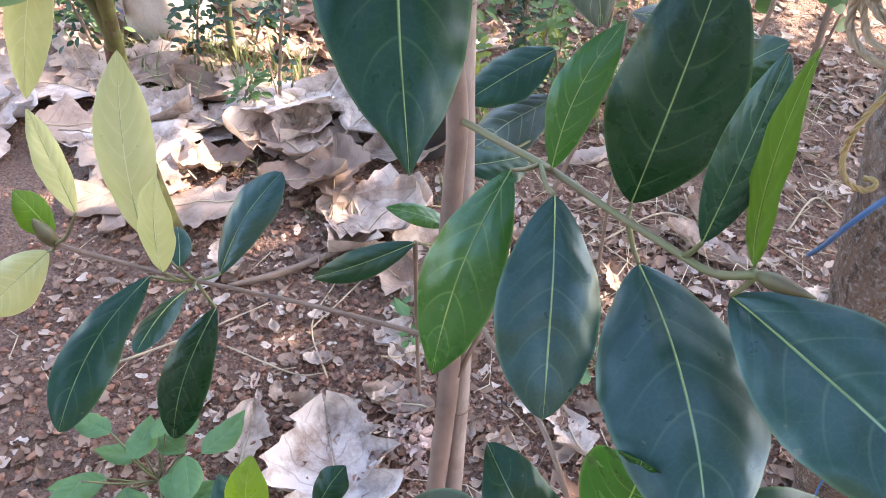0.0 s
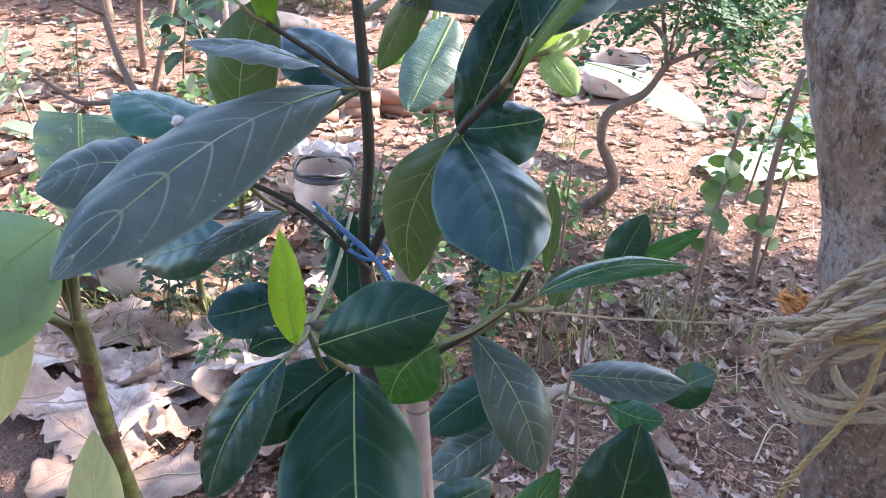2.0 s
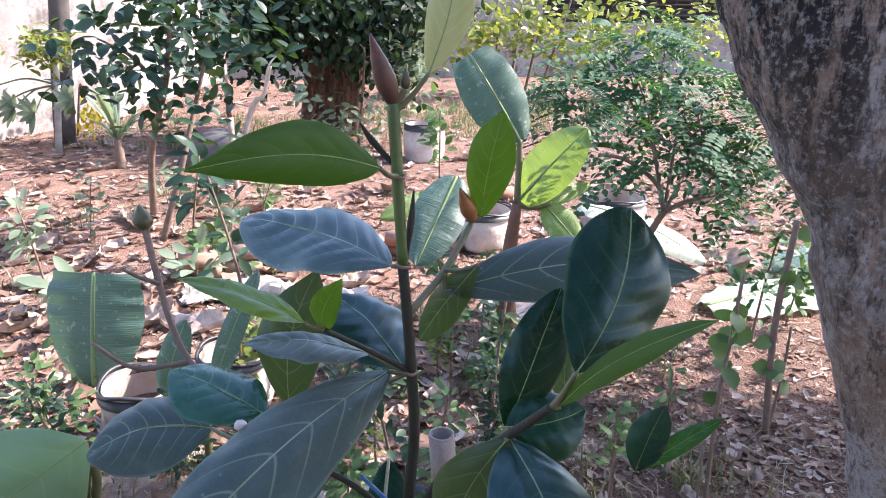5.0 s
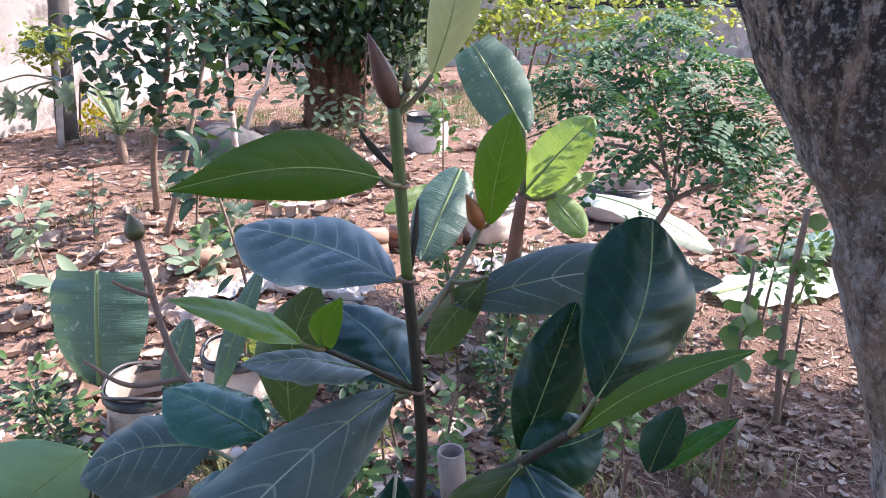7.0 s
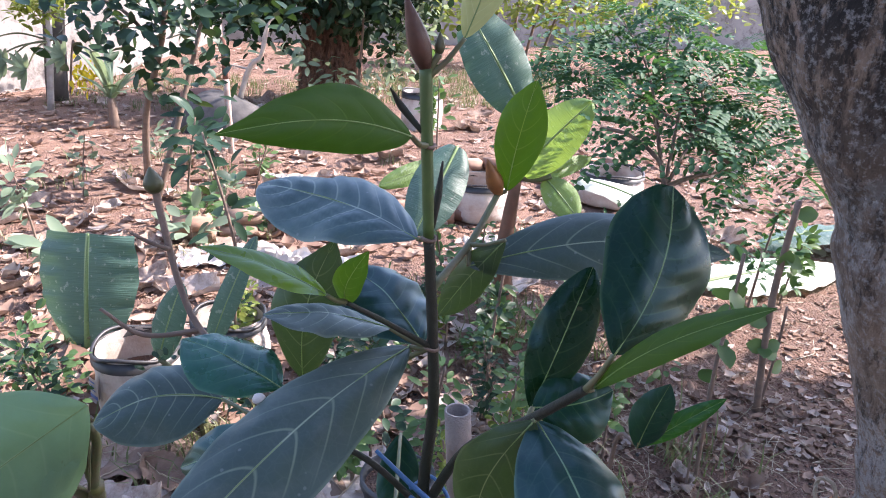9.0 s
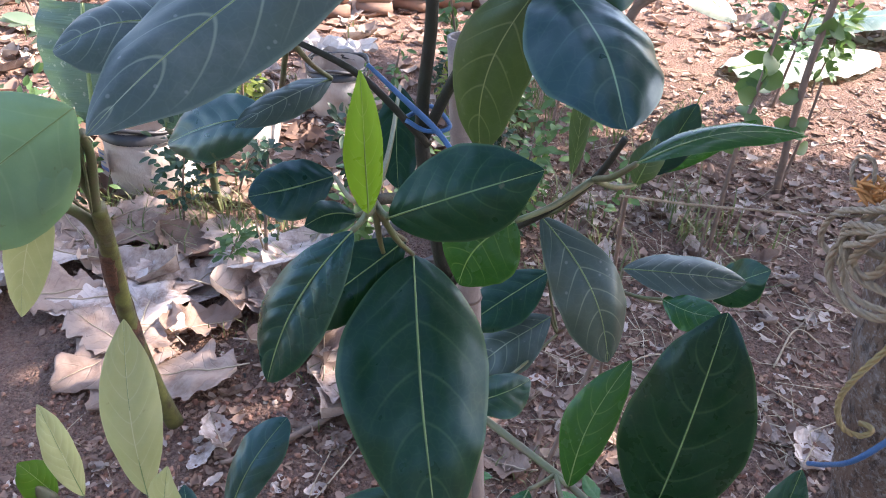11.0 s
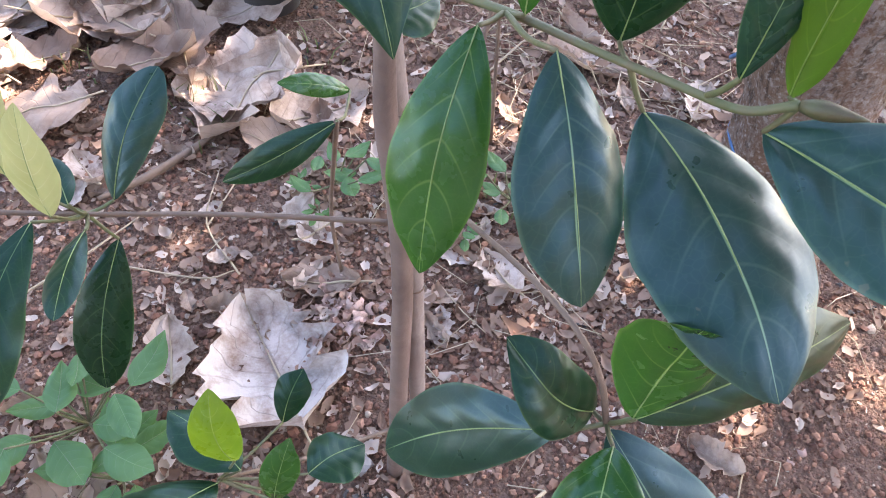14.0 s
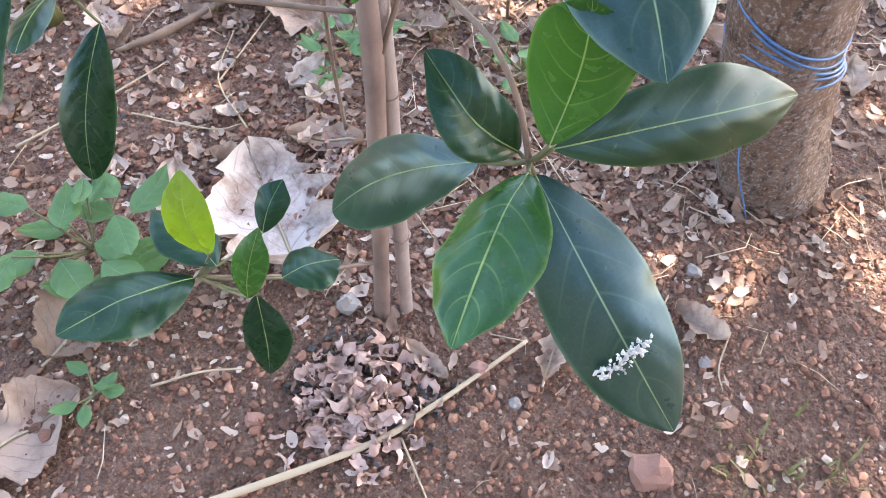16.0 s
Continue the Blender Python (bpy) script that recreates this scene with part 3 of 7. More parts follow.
def build_pebbles():
    """Rounded laterite grit: coarse nodules among many small grains."""
    rng = random.Random(3)
    shape, tris = np.array(ICO), np.array(ICO_F)
    jit = np.random.default_rng(3)
    verts, faces = [], []
    for k in range(58000):
        if k < 30000:
            (x, y), r = scatter_place(rng), 0.0014 + 0.0085 * rng.random() ** 4.0
        else:
            x, y = rng.uniform(-0.55, 1.0), rng.uniform(0.08, 1.15)
            r = 0.0011 + 0.0046 * rng.random() ** 4.0
        a = rng.uniform(0, 6.28)
        sz = r * rng.uniform(0.55, 0.95)
        q = shape * jit.uniform(0.62, 1.28, (12, 1)) * (r * rng.uniform(0.85, 1.3), r * rng.uniform(0.75, 1.1), sz)
        c, d = math.cos(a), math.sin(a)
        verts.append(np.stack((x + q[:, 0] * c - q[:, 1] * d, y + q[:, 0] * d + q[:, 1] * c, hill(x, y) + sz * 0.4 + q[:, 2]), 1))
        faces.append(tris + 12 * k)
    me = bpy.data.meshes.new("pebbles")
    me.from_pydata(np.concatenate(verts).tolist(), [], np.concatenate(faces).tolist())
    tagged(part_mesh("pebbles", me, PEBBLE, smooth=False), "small rounded reddish brown pebbles strewn over the soil", "pebbles", kind="stuff")


RAG = random.Random(21)


def flake(verts, faces, x, y, z, length, width, turn, tilt, curl):
    """A curled chip, 2 x 4 faces."""
    k = len(verts)
    ca, sa = math.cos(turn), math.sin(turn)
    for i in range(5):
        v = i / 4 - 0.5
        w = width * (1 - (2 * v) ** 2 * 0.75)
        for u in (-0.5, 0.0, 0.5):
            px, py = v * length, u * w
            pz = curl * length * (v * v * 1.6) + abs(u) * width * tilt
            px, py = px + length * RAG.uniform(-0.10, 0.10), py + width * RAG.uniform(-0.16, 0.16)
            verts.append((x + px * ca - py * sa, y + px * sa + py * ca, z + pz + width * RAG.uniform(0.0, 0.12) + 0.002))
    for i in range(4):
        for j in range(2):
            a = k + i * 3 + j
            faces.append((a, a + 1, a + 4, a + 3))


def build_litter():
    rng = random.Random(5)
    verts, faces = [], []
    for _ in range(4200):
        x, y = scatter_place(rng, 7.0)
        s = 0.006 + 0.028 * rng.random() ** 2 * (1.0 if y < 2.5 else 1.9)
        flake(verts, faces, x, y, hill(x, y), s, s * rng.uniform(0.25, 0.7), rng.uniform(0, 6.28), rng.uniform(-0.4, 0.8), rng.uniform(-0.2, 0.7))
    for _ in range(15000):
        y = 2.3 + 11.0 * rng.random() ** 1.5
        x = rng.uniform(-0.62 * y, 0.66 * y)
        s = 0.02 + 0.12 * rng.random() ** 2
        if x > 0.2 and y < 4.0:
            s = rng.uniform(0.015, 0.06)
        flake(verts, faces, x, y, hill(x, y), s, s * rng.uniform(0.3, 0.7), rng.uniform(0, 6.28), rng.uniform(-0.4, 0.8), rng.uniform(-0.2, 0.7))
    for _ in range(3400):
        x, y = rng.uniform(-0.8, 0.95), rng.uniform(0.55, 1.7)
        s = 0.008 + 0.03 * rng.random() ** 2
        flake(verts, faces, x, y, hill(x, y), s, s * rng.uniform(0.3, 0.7), rng.uniform(0, 6.28), rng.uniform(-0.4, 1.0), rng.uniform(-0.2, 1.0))
    for _ in range(3000):
        x, y = rng.uniform(0.12, 1.6), rng.uniform(0.70, 2.7)
        s = 0.012 + 0.05 * rng.random() ** 2
        flake(verts, faces, x, y, hill(x, y), s, s * rng.uniform(0.25, 0.6), rng.uniform(0, 6.28), rng.uniform(-0.4, 1.0), rng.uniform(-0.2, 1.0))
    me = bpy.data.meshes.new("litter")
    me.from_pydata(verts, [], faces)
    tagged(part_mesh("leaf_litter", me, LITTER), "crumbled dry leaf litter on the soil", "leaf litter", kind="stuff")


def build_straw():
    rng = random.Random(6)
    bm = bmesh.new()
    for k in range(1230):
        if k >= 850:
            x, y = rng.uniform(0.12, 1.4), rng.uniform(0.70, 2.6)
            length, r = rng.uniform(0.04, 0.17), rng.uniform(0.0006, 0.0015)
        elif k < 170:
            x, y = scatter_place(rng)
            length, r = rng.uniform(0.03, 0.11), rng.uniform(0.0006, 0.0014)
        else:
            x, y = rng.uniform(0.4, 2.6), 1.3 + 3.0 * rng.random() ** 1.3
            length, r = rng.uniform(0.03, 0.20), rng.uniform(0.0007, 0.0018)
        a, z = rng.uniform(0, 6.28), hill(x, y) + 0.003
        d = Vector((math.cos(a), math.sin(a), rng.uniform(0, 0.25))) * length
        p = Vector((x, y, z))
        tube(bm, [p, p + d * 0.5 + Vector((rng.gauss(0, 0.2), rng.gauss(0, 0.2), rng.uniform(0, 0.12))) * length, p + d], (r, r * 0.6), 4)
    tagged(part("straw", bm, STRAW), "thin dry straw and twigs on the soil", "straw", kind="stuff")


def build_grass():
    rng = random.Random(8)
    verts, faces = [], []
    tufts = [(-0.62, 2.10), (-0.80, 2.0), (-0.35, 1.95), (-0.22, 1.52), (0.05, 1.62), (0.30, 1.25), (0.45, 1.1), (0.72, 0.24), (0.66, 0.30), (0.60, 0.2), (-0.16, 1.42), (-0.50, 1.6)]
    tufts += [(rng.uniform(-3.0, 1.0), rng.uniform(2.2, 6.0)) for _ in range(60)] + [(rng.uniform(-1.8, 1.6), rng.uniform(8.5, 11.5)) for _ in range(380)] + [(rng.uniform(-4.0, -1.0), rng.uniform(7.5, 10.0)) for _ in range(160)]
    tufts += [(rng.uniform(0.15, 1.1), rng.uniform(1.9, 3.4)) for _ in range(34)] + [(rng.uniform(-1.15, -0.4), rng.uniform(2.08, 2.35)) for _ in range(22)]
    for n, (tx, ty) in enumerate(tufts):
        for _ in range(18 if n < 12 else 14):
            x, y = tx + rng.gauss(0, 0.045), ty + rng.gauss(0, 0.045)
            h = rng.uniform(0.02, 0.06) if n < 12 and ty < 1.9 else rng.uniform(0.05, 0.16)
            a, w = rng.uniform(0, 6.28), 0.0018 + 0.012 * h
            z, k, lean = hill(x, y), len(verts), rng.uniform(0.2, 0.9) * h
            ca, sa = math.cos(a), math.sin(a)
            for f, ww in ((0, 1.0), (0.5, 0.8), (1.0, 0.1)):
                px, py, pz = x + ca * lean * f * f, y + sa * lean * f * f, z + h * f * (1 - 0.25 * f)
                verts += [(px - sa * w * ww, py + ca * w * ww, pz), (px + sa * w * ww, py - ca * w * ww, pz)]
            faces += [(k, k + 1, k + 3, k + 2), (k + 2, k + 3, k + 5, k + 4)]
    me = bpy.data.meshes.new("grass")
    me.from_pydata(verts, [], faces)
    tagged(part_mesh("grass", me, GRASS), "sparse green and straw-coloured grass tufts", "grass", kind="stuff")


def oval_leaves(bm, spots):
    """Small pointed leaves: place, direction, normal, length, width."""
    for p, d, nrm, length, width in spots:
        d = d.normalized()
        s = d.cross(nrm)
        if s.length < 1e-4:
            s = d.orthogonal()
        s.normalize()
        up = s.cross(d)
        rows = []
        for f, w in ((0.0, 0.06), (0.16, 0.62), (0.40, 0.97), (0.64, 0.92), (0.86, 0.52), (1.0, 0.03)):
            c = p + d * length * f - up * length * 0.16 * f * f
            rows.append([bm.verts.new(c - s * width * 0.5 * w + up * width * 0.12 * w), bm.verts.new(c), bm.verts.new(c + s * width * 0.5 * w + up * width * 0.12 * w)])
        for a, b in zip(rows, rows[1:]):
            for j in (0, 1):
                bm.faces.new((a[j], a[j + 1], b[j + 1], b[j]))
    return bm


def some_way(rng, up=0.3):
    v = Vector((rng.gauss(0, 1), rng.gauss(0, 1), rng.gauss(up, 0.6)))
    return v.normalized()


build_pebbles(), build_litter(), build_straw(), build_grass()


# ---- dry leaves ----
def dry_leaf(x, y, size, turn, seed, ragged=0.3, curl=0.25, wide=0.62, lift=0.0, label="large crumpled dry leaf, pale grey-brown, lying on the soil"):
    rng = random.Random(seed)
    o = Vector((seed * 1.7, seed * 0.6, 0))
    rows, cols = 22, 10
    bm = bmesh.new()
    uv = bm.loops.layers.uv.new("UVMap")
    ca, sa, grid = math.cos(turn), math.sin(turn), []
    tilt, roll = rng.uniform(-0.25, 0.25), rng.uniform(-0.3, 0.3)
    zs = []
    for i in range(rows + 1):
        v = i / rows
        w = math.sin(math.pi * v ** rng.choice((0.95, 1.0)) * 0.999) ** 0.6
        line = []
        for j in range(cols + 1):
            u = 2 * j / cols - 1
            edge = 1 + ragged * (noise.noise(o + Vector((3 if u > 0 else -3, v * 6.5, 0))) * 1.2 + noise.noise(o + Vector((9 if u > 0 else -9, v * 19, 0))) * 0.6)
            px, py = (v - 0.5) * size, u * 0.5 * size * wide * w * edge
            pz = size * (curl * (u * u * 0.35 + (v - 0.5) ** 2 * 0.9) + 0.10 * noise.noise(o + Vector((u * 1.7, v * 2.6, 1))) + 0.035 * abs(noise.noise(o + Vector((u * 4, v * 7, 4)))))
            pz += px * tilt + py * roll
            line.append([x + px * ca - py * sa, y + px * sa + py * ca, pz])
            zs.append(pz)
        grid.append(line)
    low = sorted(zs)[len(zs) // 6]
    for line in grid:
        for p in line:
            p[2] = max(p[2] - low, -0.004) + hill(p[0], p[1]) + 0.005 + lift
    grid = [[bm.verts.new(p) for p in line] for line in grid]
    for i in range(rows):
        for j in range(cols):
            f = bm.faces.new((grid[i][j], grid[i][j + 1], grid[i + 1][j + 1], grid[i + 1][j]))
            for loop, (a, b) in zip(f.loops, ((i, j), (i, j + 1), (i + 1, j + 1), (i + 1, j))):
                loop[uv].uv = (b / cols, a / rows)
    rib = [grid[i][cols // 2].co + Vector((0, 0, 0.0015)) for i in range(rows + 1)]
    ob = part("dry_leaf", bm, DRY_SUNLIT if "whitish" in label else DRY)
    if size > 0.10:
        tail = rib[0] + (rib[0] - rib[2]) * rng.uniform(0.8, 2.0)
        tail.z = max(tail.z, hill(tail.x, tail.y) + 0.003)
        part("midrib", tube(bmesh.new(), [tail] + rib, (0.0022, 0.0026, 0.0012, 0.0005), 5), STRAW, ob, "dry brown midrib")
    return tagged(ob, label, "dry leaf", "dry leaves on the ground")


dry_leaf(-0.075, 0.795, 0.27, 1.9, 11, 0.5, 0.45, 0.85, 0.005, "large torn whitish dry leaf lying beside the sapling")
dry_leaf(0.02, 0.96, 0.15, 2.9, 12, 0.3, 0.3, 0.5)
dry_leaf(0.03, 1.09, 0.11, 0.6, 13, 0.5, 0.2, 0.7)
dry_leaf(0.36, 0.93, 0.13, 1.9, 14, 0.6, 0.35, 0.6)
dry_leaf(0.40, 0.68, 0.12, 1.2, 15, 0.5, 0.5, 0.45)
dry_leaf(0.372, 0.482, 0.11, 1.1, 31, 0.5, 0.6, 0.4)
dry_leaf(0.630, 0.520, 0.10, 2.2, 32, 0.5, 0.5, 0.5)
dry_leaf(0.170, 0.490, 0.09, 2.3, 33, 0.5, 0.6, 0.35)
dry_leaf(0.20, 0.61, 0.07, 2.3, 16, 0.4, 0.3, 0.4)
dry_leaf(-0.38, 0.62, 0.17, 1.1, 17, 0.5, 0.3, 0.7)
dry_leaf(-0.445, 0.425, 0.21, 0.7, 18, 0.5, 0.3, 0.7)
dry_leaf(-0.48, 0.30, 0.16, 2.0, 19, 0.5, 0.3, 0.7)
dry_leaf(-0.25, 0.85, 0.13, 1.6, 20, 0.5, 0.3, 0.6)
dry_leaf(0.06, 1.42, 0.24, 0.4, 21, 0.5, 0.3, 0.6)
dry_leaf(-0.02, 1.30, 0.20, 2.8, 22, 0.5, 0.35, 0.6)
dry_leaf(0.62, 1.20, 0.24, 2.2, 23, 0.4, 0.3, 0.5)
dry_leaf(0.72, 1.52, 0.22, 2.6, 24, 0.4, 0.3, 0.5)
dry_leaf(0.95, 1.35, 0.16, 0.9, 25, 0.5, 0.3, 0.6)
LEAF_BED = random.Random(21)
for k in range(46):
    dry_leaf(LEAF_BED.uniform(-1.35, -0.05), LEAF_BED.uniform(1.45, 2.15), LEAF_BED.uniform(0.19, 0.36), LEAF_BED.uniform(0, 6.28), 40 + k, 0.6, LEAF_BED.uniform(-0.15, 0.45), LEAF_BED.uniform(0.5, 0.8), LEAF_BED.uniform(0, 0.03))
for k in range(34):
    FAR_Y = LEAF_BED.uniform(3.0, 8.5)
    dry_leaf(LEAF_BED.uniform(-0.62, 0.1) * FAR_Y, FAR_Y, LEAF_BED.uniform(0.14, 0.34), LEAF_BED.uniform(0, 6.28), 140 + k, 0.5, LEAF_BED.uniform(0.2, 0.6), 0.6)
for k in range(22):
    dry_leaf(LEAF_BED.uniform(-0.5, 1.7), LEAF_BED.uniform(0.95, 2.6), LEAF_BED.uniform(0.06, 0.13), LEAF_BED.uniform(0, 6.28), 240 + k, 0.5, LEAF_BED.uniform(0.2, 0.6), 0.6)


for k in range(34):
    dry_leaf(LEAF_BED.uniform(0.18, 1.15), LEAF_BED.uniform(0.70, 2.4), LEAF_BED.uniform(0.06, 0.14), LEAF_BED.uniform(0, 6.28), 600 + k, 0.55, LEAF_BED.uniform(0.2, 0.8), LEAF_BED.uniform(0.35, 0.6), 0.0, "crumpled dry leaf scrap among straw on the soil")
for k in range(52):
    dry_leaf(LEAF_BED.uniform(-0.7, 0.75), LEAF_BED.uniform(0.78, 1.55), LEAF_BED.uniform(0.035, 0.095), LEAF_BED.uniform(0, 6.28), 500 + k, 0.5, LEAF_BED.uniform(0.2, 0.9), LEAF_BED.uniform(0.35, 0.65), 0.0, "small curled dry leaf scrap on the soil")


# ---- the sapling ----
jack = thing("tree_sapling", (0.12, 0.585, 0), "broad-leaved young tree with glossy dark green leaves, tied to a stake", "sapling")
# where leaf stalks leave the twigs
N1, N2, N3, N4 = (0.165, 0.559, 0.886), (0.220, 0.486, 0.898), (0.250, 0.450, 0.904), (0.283, 0.420, 0.921)
NL, NL2, NP, NH = (-0.190, 0.680, 0.591), (-0.345, 0.680, 0.626), (-0.116, 0.500, 0.310), (0.217, 0.356, 0.687)
NM, NR, NQ, NC, NJ = (0.031, 0.535, 1.140), (0.155, 0.570, 1.140), (-0.038, 0.660, 1.183), (0.113, 0.590, 1.244), (0.140, 0.559, 1.288)
NA, NBB, NCC, NCL, NB2, NT2 = (0.044, 0.660, 1.400), (0.047, 0.660, 1.337), (0.052, 0.660, 1.255), (-0.005, 0.630, 1.302), (0.076, 0.700, 1.319), (0.097, 0.730, 1.350)
NTOP, NRC, NT = (0.043, 0.660, 1.443), (0.252, 0.800, 0.880), (0.225, 0.930, 0.700)
BUD2 = [(0.042, 0.66, 1.445), (0.049, 0.66, 1.457), (0.049, 0.66, 1.47)]
S = [(0.105, 0.585, -0.02), (0.111, 0.600, 0.373), (0.112, 0.620, 0.573), (0.099, 0.640, 0.729), (0.097, 0.642, 0.867), (0.072, 0.652, 1.00), (0.051, 0.658, 1.111), (0.055, 0.660, 1.20), (0.053, 0.660, 1.255), (0.047, 0.660, 1.337), (0.043, 0.660, 1.41), (0.041, 0.660, 1.448)]
stem("trunk", jack, S[:6], (0.0130, 0.0118, 0.0108, 0.0100, 0.0085), TRUNK_SKIN, "smooth grey-brown woody lower stem", 8, 14, 0.14)
stem("stem", jack, S[5:10], (0.0066, 0.0046, 0.0040, 0.0037), DARK_STEM, "dark green young upper stem", 8, 10, 0.06)
stem("shoot", jack, S[9:], (0.0037, 0.0040, 0.0042), speckled("fresh_green_shoot", (0.062, 0.112, 0.024), (0.045, 0.075, 0.02), 0.5, 50.0, 0.2), "fresh green shoot", 8, 10, 0.05)
for q in (S[4], NCC, NBB, NA):
    ring = [Vector(q) + Vector((0.0046 * math.cos(a), 0.0046 * math.sin(a), 0.0006 * math.sin(2 * a))) for a in [i * math.pi / 6 for i in range(13)]]
    part("stem_node", tube(bmesh.new(), ring, (0.0014, 0.0014), 5, 0.2), BROWN_STEM, jack, "swollen brown leaf joint")
bud("bud", jack, (0.041, 0.660, 1.448), (0.028, 0.650, 1.491), 0.0068, RED_BUD, "brown pointed leaf bud")
stem("branch", jack, [S[4], (0.132, 0.600, 0.876), (0.172, 0.550, 0.888), (0.205, 0.505, 0.895), (0.236, 0.465, 0.902), (0.264, 0.435, 0.906), N4], (0.0036, 0.003, 0.0026, 0.0026, 0.003), GREEN_STEM, "reddish to green side branch")
stem("twig", jack, [NTOP, BUD2[0], BUD2[1]], (0.0024, 0.0022), GREEN_STEM)
bud("bud", jack, BUD2[1], BUD2[2], 0.0032, BUD, "small green side bud")
bud("bud", jack, N4, (0.309, 0.400, 0.926), 0.0052, BUD, "green pointed leaf bud")
stem("branch", jack, [(0.108, 0.626, 0.66), (0.125, 0.575, 0.705), (0.147, 0.500, 0.741), (0.174, 0.440, 0.754), (0.189, 0.390, 0.765), (0.205, 0.368, 0.735), NH], (0.0026, 0.0024, 0.0022, 0.0026), BROWN_STEM)
stem("branch", jack, [(0.108, 0.628, 0.593), (-0.046, 0.660, 0.591), NL, (-0.238, 0.680, 0.600), NL2], (0.0030, 0.0026, 0.0026, 0.0030), BROWN_STEM)
bud("bud", jack, NL2, (-0.364, 0.680, 0.668), 0.009, BUD, "yellow-green leaf bud")
stem("branch", jack, [(0.108, 0.592, 0.165), (0.079, 0.580, 0.176), (-0.026, 0.540, 0.229), NP], (0.0036, 0.003, 0.0026), BROWN_STEM)
stem("branch", jack, [(0.056, 0.650, 1.115), (0.011, 0.650, 1.162), NQ, (-0.085, 0.690, 1.195)], (0.0028, 0.0024, 0.0020, 0.0018), DARK_STEM)
stem("branch", jack, [NQ, (-0.095, 0.715, 1.190), (-0.143, 0.750, 1.212), (-0.165, 0.770, 1.243), (-0.182, 0.790, 1.291), (-0.190, 0.800, 1.318)], (0.0022, 0.0028, 0.0030, 0.0036), BROWN_STEM, "grey-brown leafless twig")
bud("bud", jack, (-0.190, 0.800, 1.316), (-0.193, 0.800, 1.338), 0.0085, BUD, "green knob-like end bud")
stem("twig", jack, [(-0.175, 0.780, 1.272), (-0.192, 0.775, 1.281), (-0.203, 0.772, 1.289)], (0.0022, 0.0014), BROWN_STEM)
stem("twig", jack, [(-0.143, 0.750, 1.212), (-0.190, 0.745, 1.208), (-0.222, 0.742, 1.232)], (0.0026, 0.0022, 0.0014), BROWN_STEM)
stem("branch", jack, [(0.074, 0.651, 0.99), (0.105, 0.618, 1.06), (0.131, 0.590, 1.102), NR, (0.166, 0.560, 1.172)], (0.0032, 0.0026, 0.0022, 0.0020), DARK_STEM)
stem("branch", jack, [(0.056, 0.656, 1.085), (0.045, 0.600, 1.105), NM], (0.0040, 0.0034, 0.0032), DARK_STEM)
stem("branch", jack, [(0.052, 0.659, 1.115), (0.080, 0.640, 1.185), NC, (0.128, 0.573, 1.268), NJ], (0.0040, 0.0034, 0.0030, 0.0028), DARK_STEM)
stem("branch", jack, [NCC, (0.024, 0.645, 1.279), NCL], (0.0024, 0.0020, 0.0017), DARK_STEM)
stem("branch", jack, [(0.051, 0.662, 1.300), NB2, NT2], (0.0030, 0.0027, 0.0025), GREEN_STEM)
bud("bud", jack, NT2, (0.086, 0.720, 1.378), 0.0062, speckled("orange_brown_bud", (0.34, 0.13, 0.03), (0.11, 0.045, 0.02), 0.5, 60.0, 0.2), "orange-brown curled bud")
stem("twig", jack, [(0.041, 0.660, 1.408), (0.027, 0.660, 1.424), (0.020, 0.655, 1.436)], (0.0018, 0.0026, 0.0006), DARK_STEM)
stem("twig", jack, [(0.049, 0.664, 1.343), (0.052, 0.668, 1.365), (0.054, 0.670, 1.388)], (0.0018, 0.0026, 0.0006), DARK_STEM)
stem("twig", jack, [(0.122, 0.615, 0.55), (0.19, 0.70, 0.72), NRC, (0.225, 0.930, 0.700)], (0.003, 0.0025, 0.002), BROWN_STEM)
leaf(jack, (0.142, 0.539, 0.892), (0.099, 0.465, 0.741), 0.064, (-0.387, -0.781, 0.490), "green", .12, .06, .55, N1, .45, 0.02, 0.0)
leaf(jack, (0.167, 0.472, 0.924), (0.173, 0.374, 0.824), 0.068, (0.166, -0.700, 0.695), "blue", .12, .05, .55, N1, .25, 0.00, 0.0)
leaf(jack, (0.233, 0.476, 0.870), (0.266, 0.305, 0.814), 0.100, (-0.114, -0.331, 0.937), "blue", .12, .08, .52, N2, .3, -0.04, 0.0)
leaf(jack, (0.277, 0.427, 0.896), (0.389, 0.300, 0.870), 0.092, (-0.330, -0.459, 0.825), "blue", .35, .05, .5, N4, .5, 0.00, 0.0)
leaf(jack, (0.171, 0.540, 0.897), (0.204, 0.571, 0.998), 0.036, (-0.251, -0.899, 0.360), "green", .12, .05, .5, N1, .5, -0.04, 0.0)
leaf(jack, (0.229, 0.522, 0.886), (0.253, 0.560, 1.054), 0.085, (-0.322, -0.913, 0.252), "deep", .12, .05, .42, N2, .35, -0.00, 0.0)
leaf(jack, (0.250, 0.431, 0.932), (0.262, 0.447, 1.044), 0.030, (-0.480, -0.858, 0.180), "puck", .12, .05, .5, N3, .3, 0.01, 0.0)
leaf(jack, (0.284, 0.430, 0.918), (0.252, 0.397, 1.071), 0.033, (-0.951, -0.196, -0.239), "shadeb", .4, .05, .45, N4, .5, 0.02, 0.0)
leaf(jack, (-0.166, 0.695, 0.591), (-0.102, 0.768, 0.693), 0.055, (-0.251, -0.704, 0.664), "blue", .12, .05, .62, NL, .1, -0.04, 0.0)
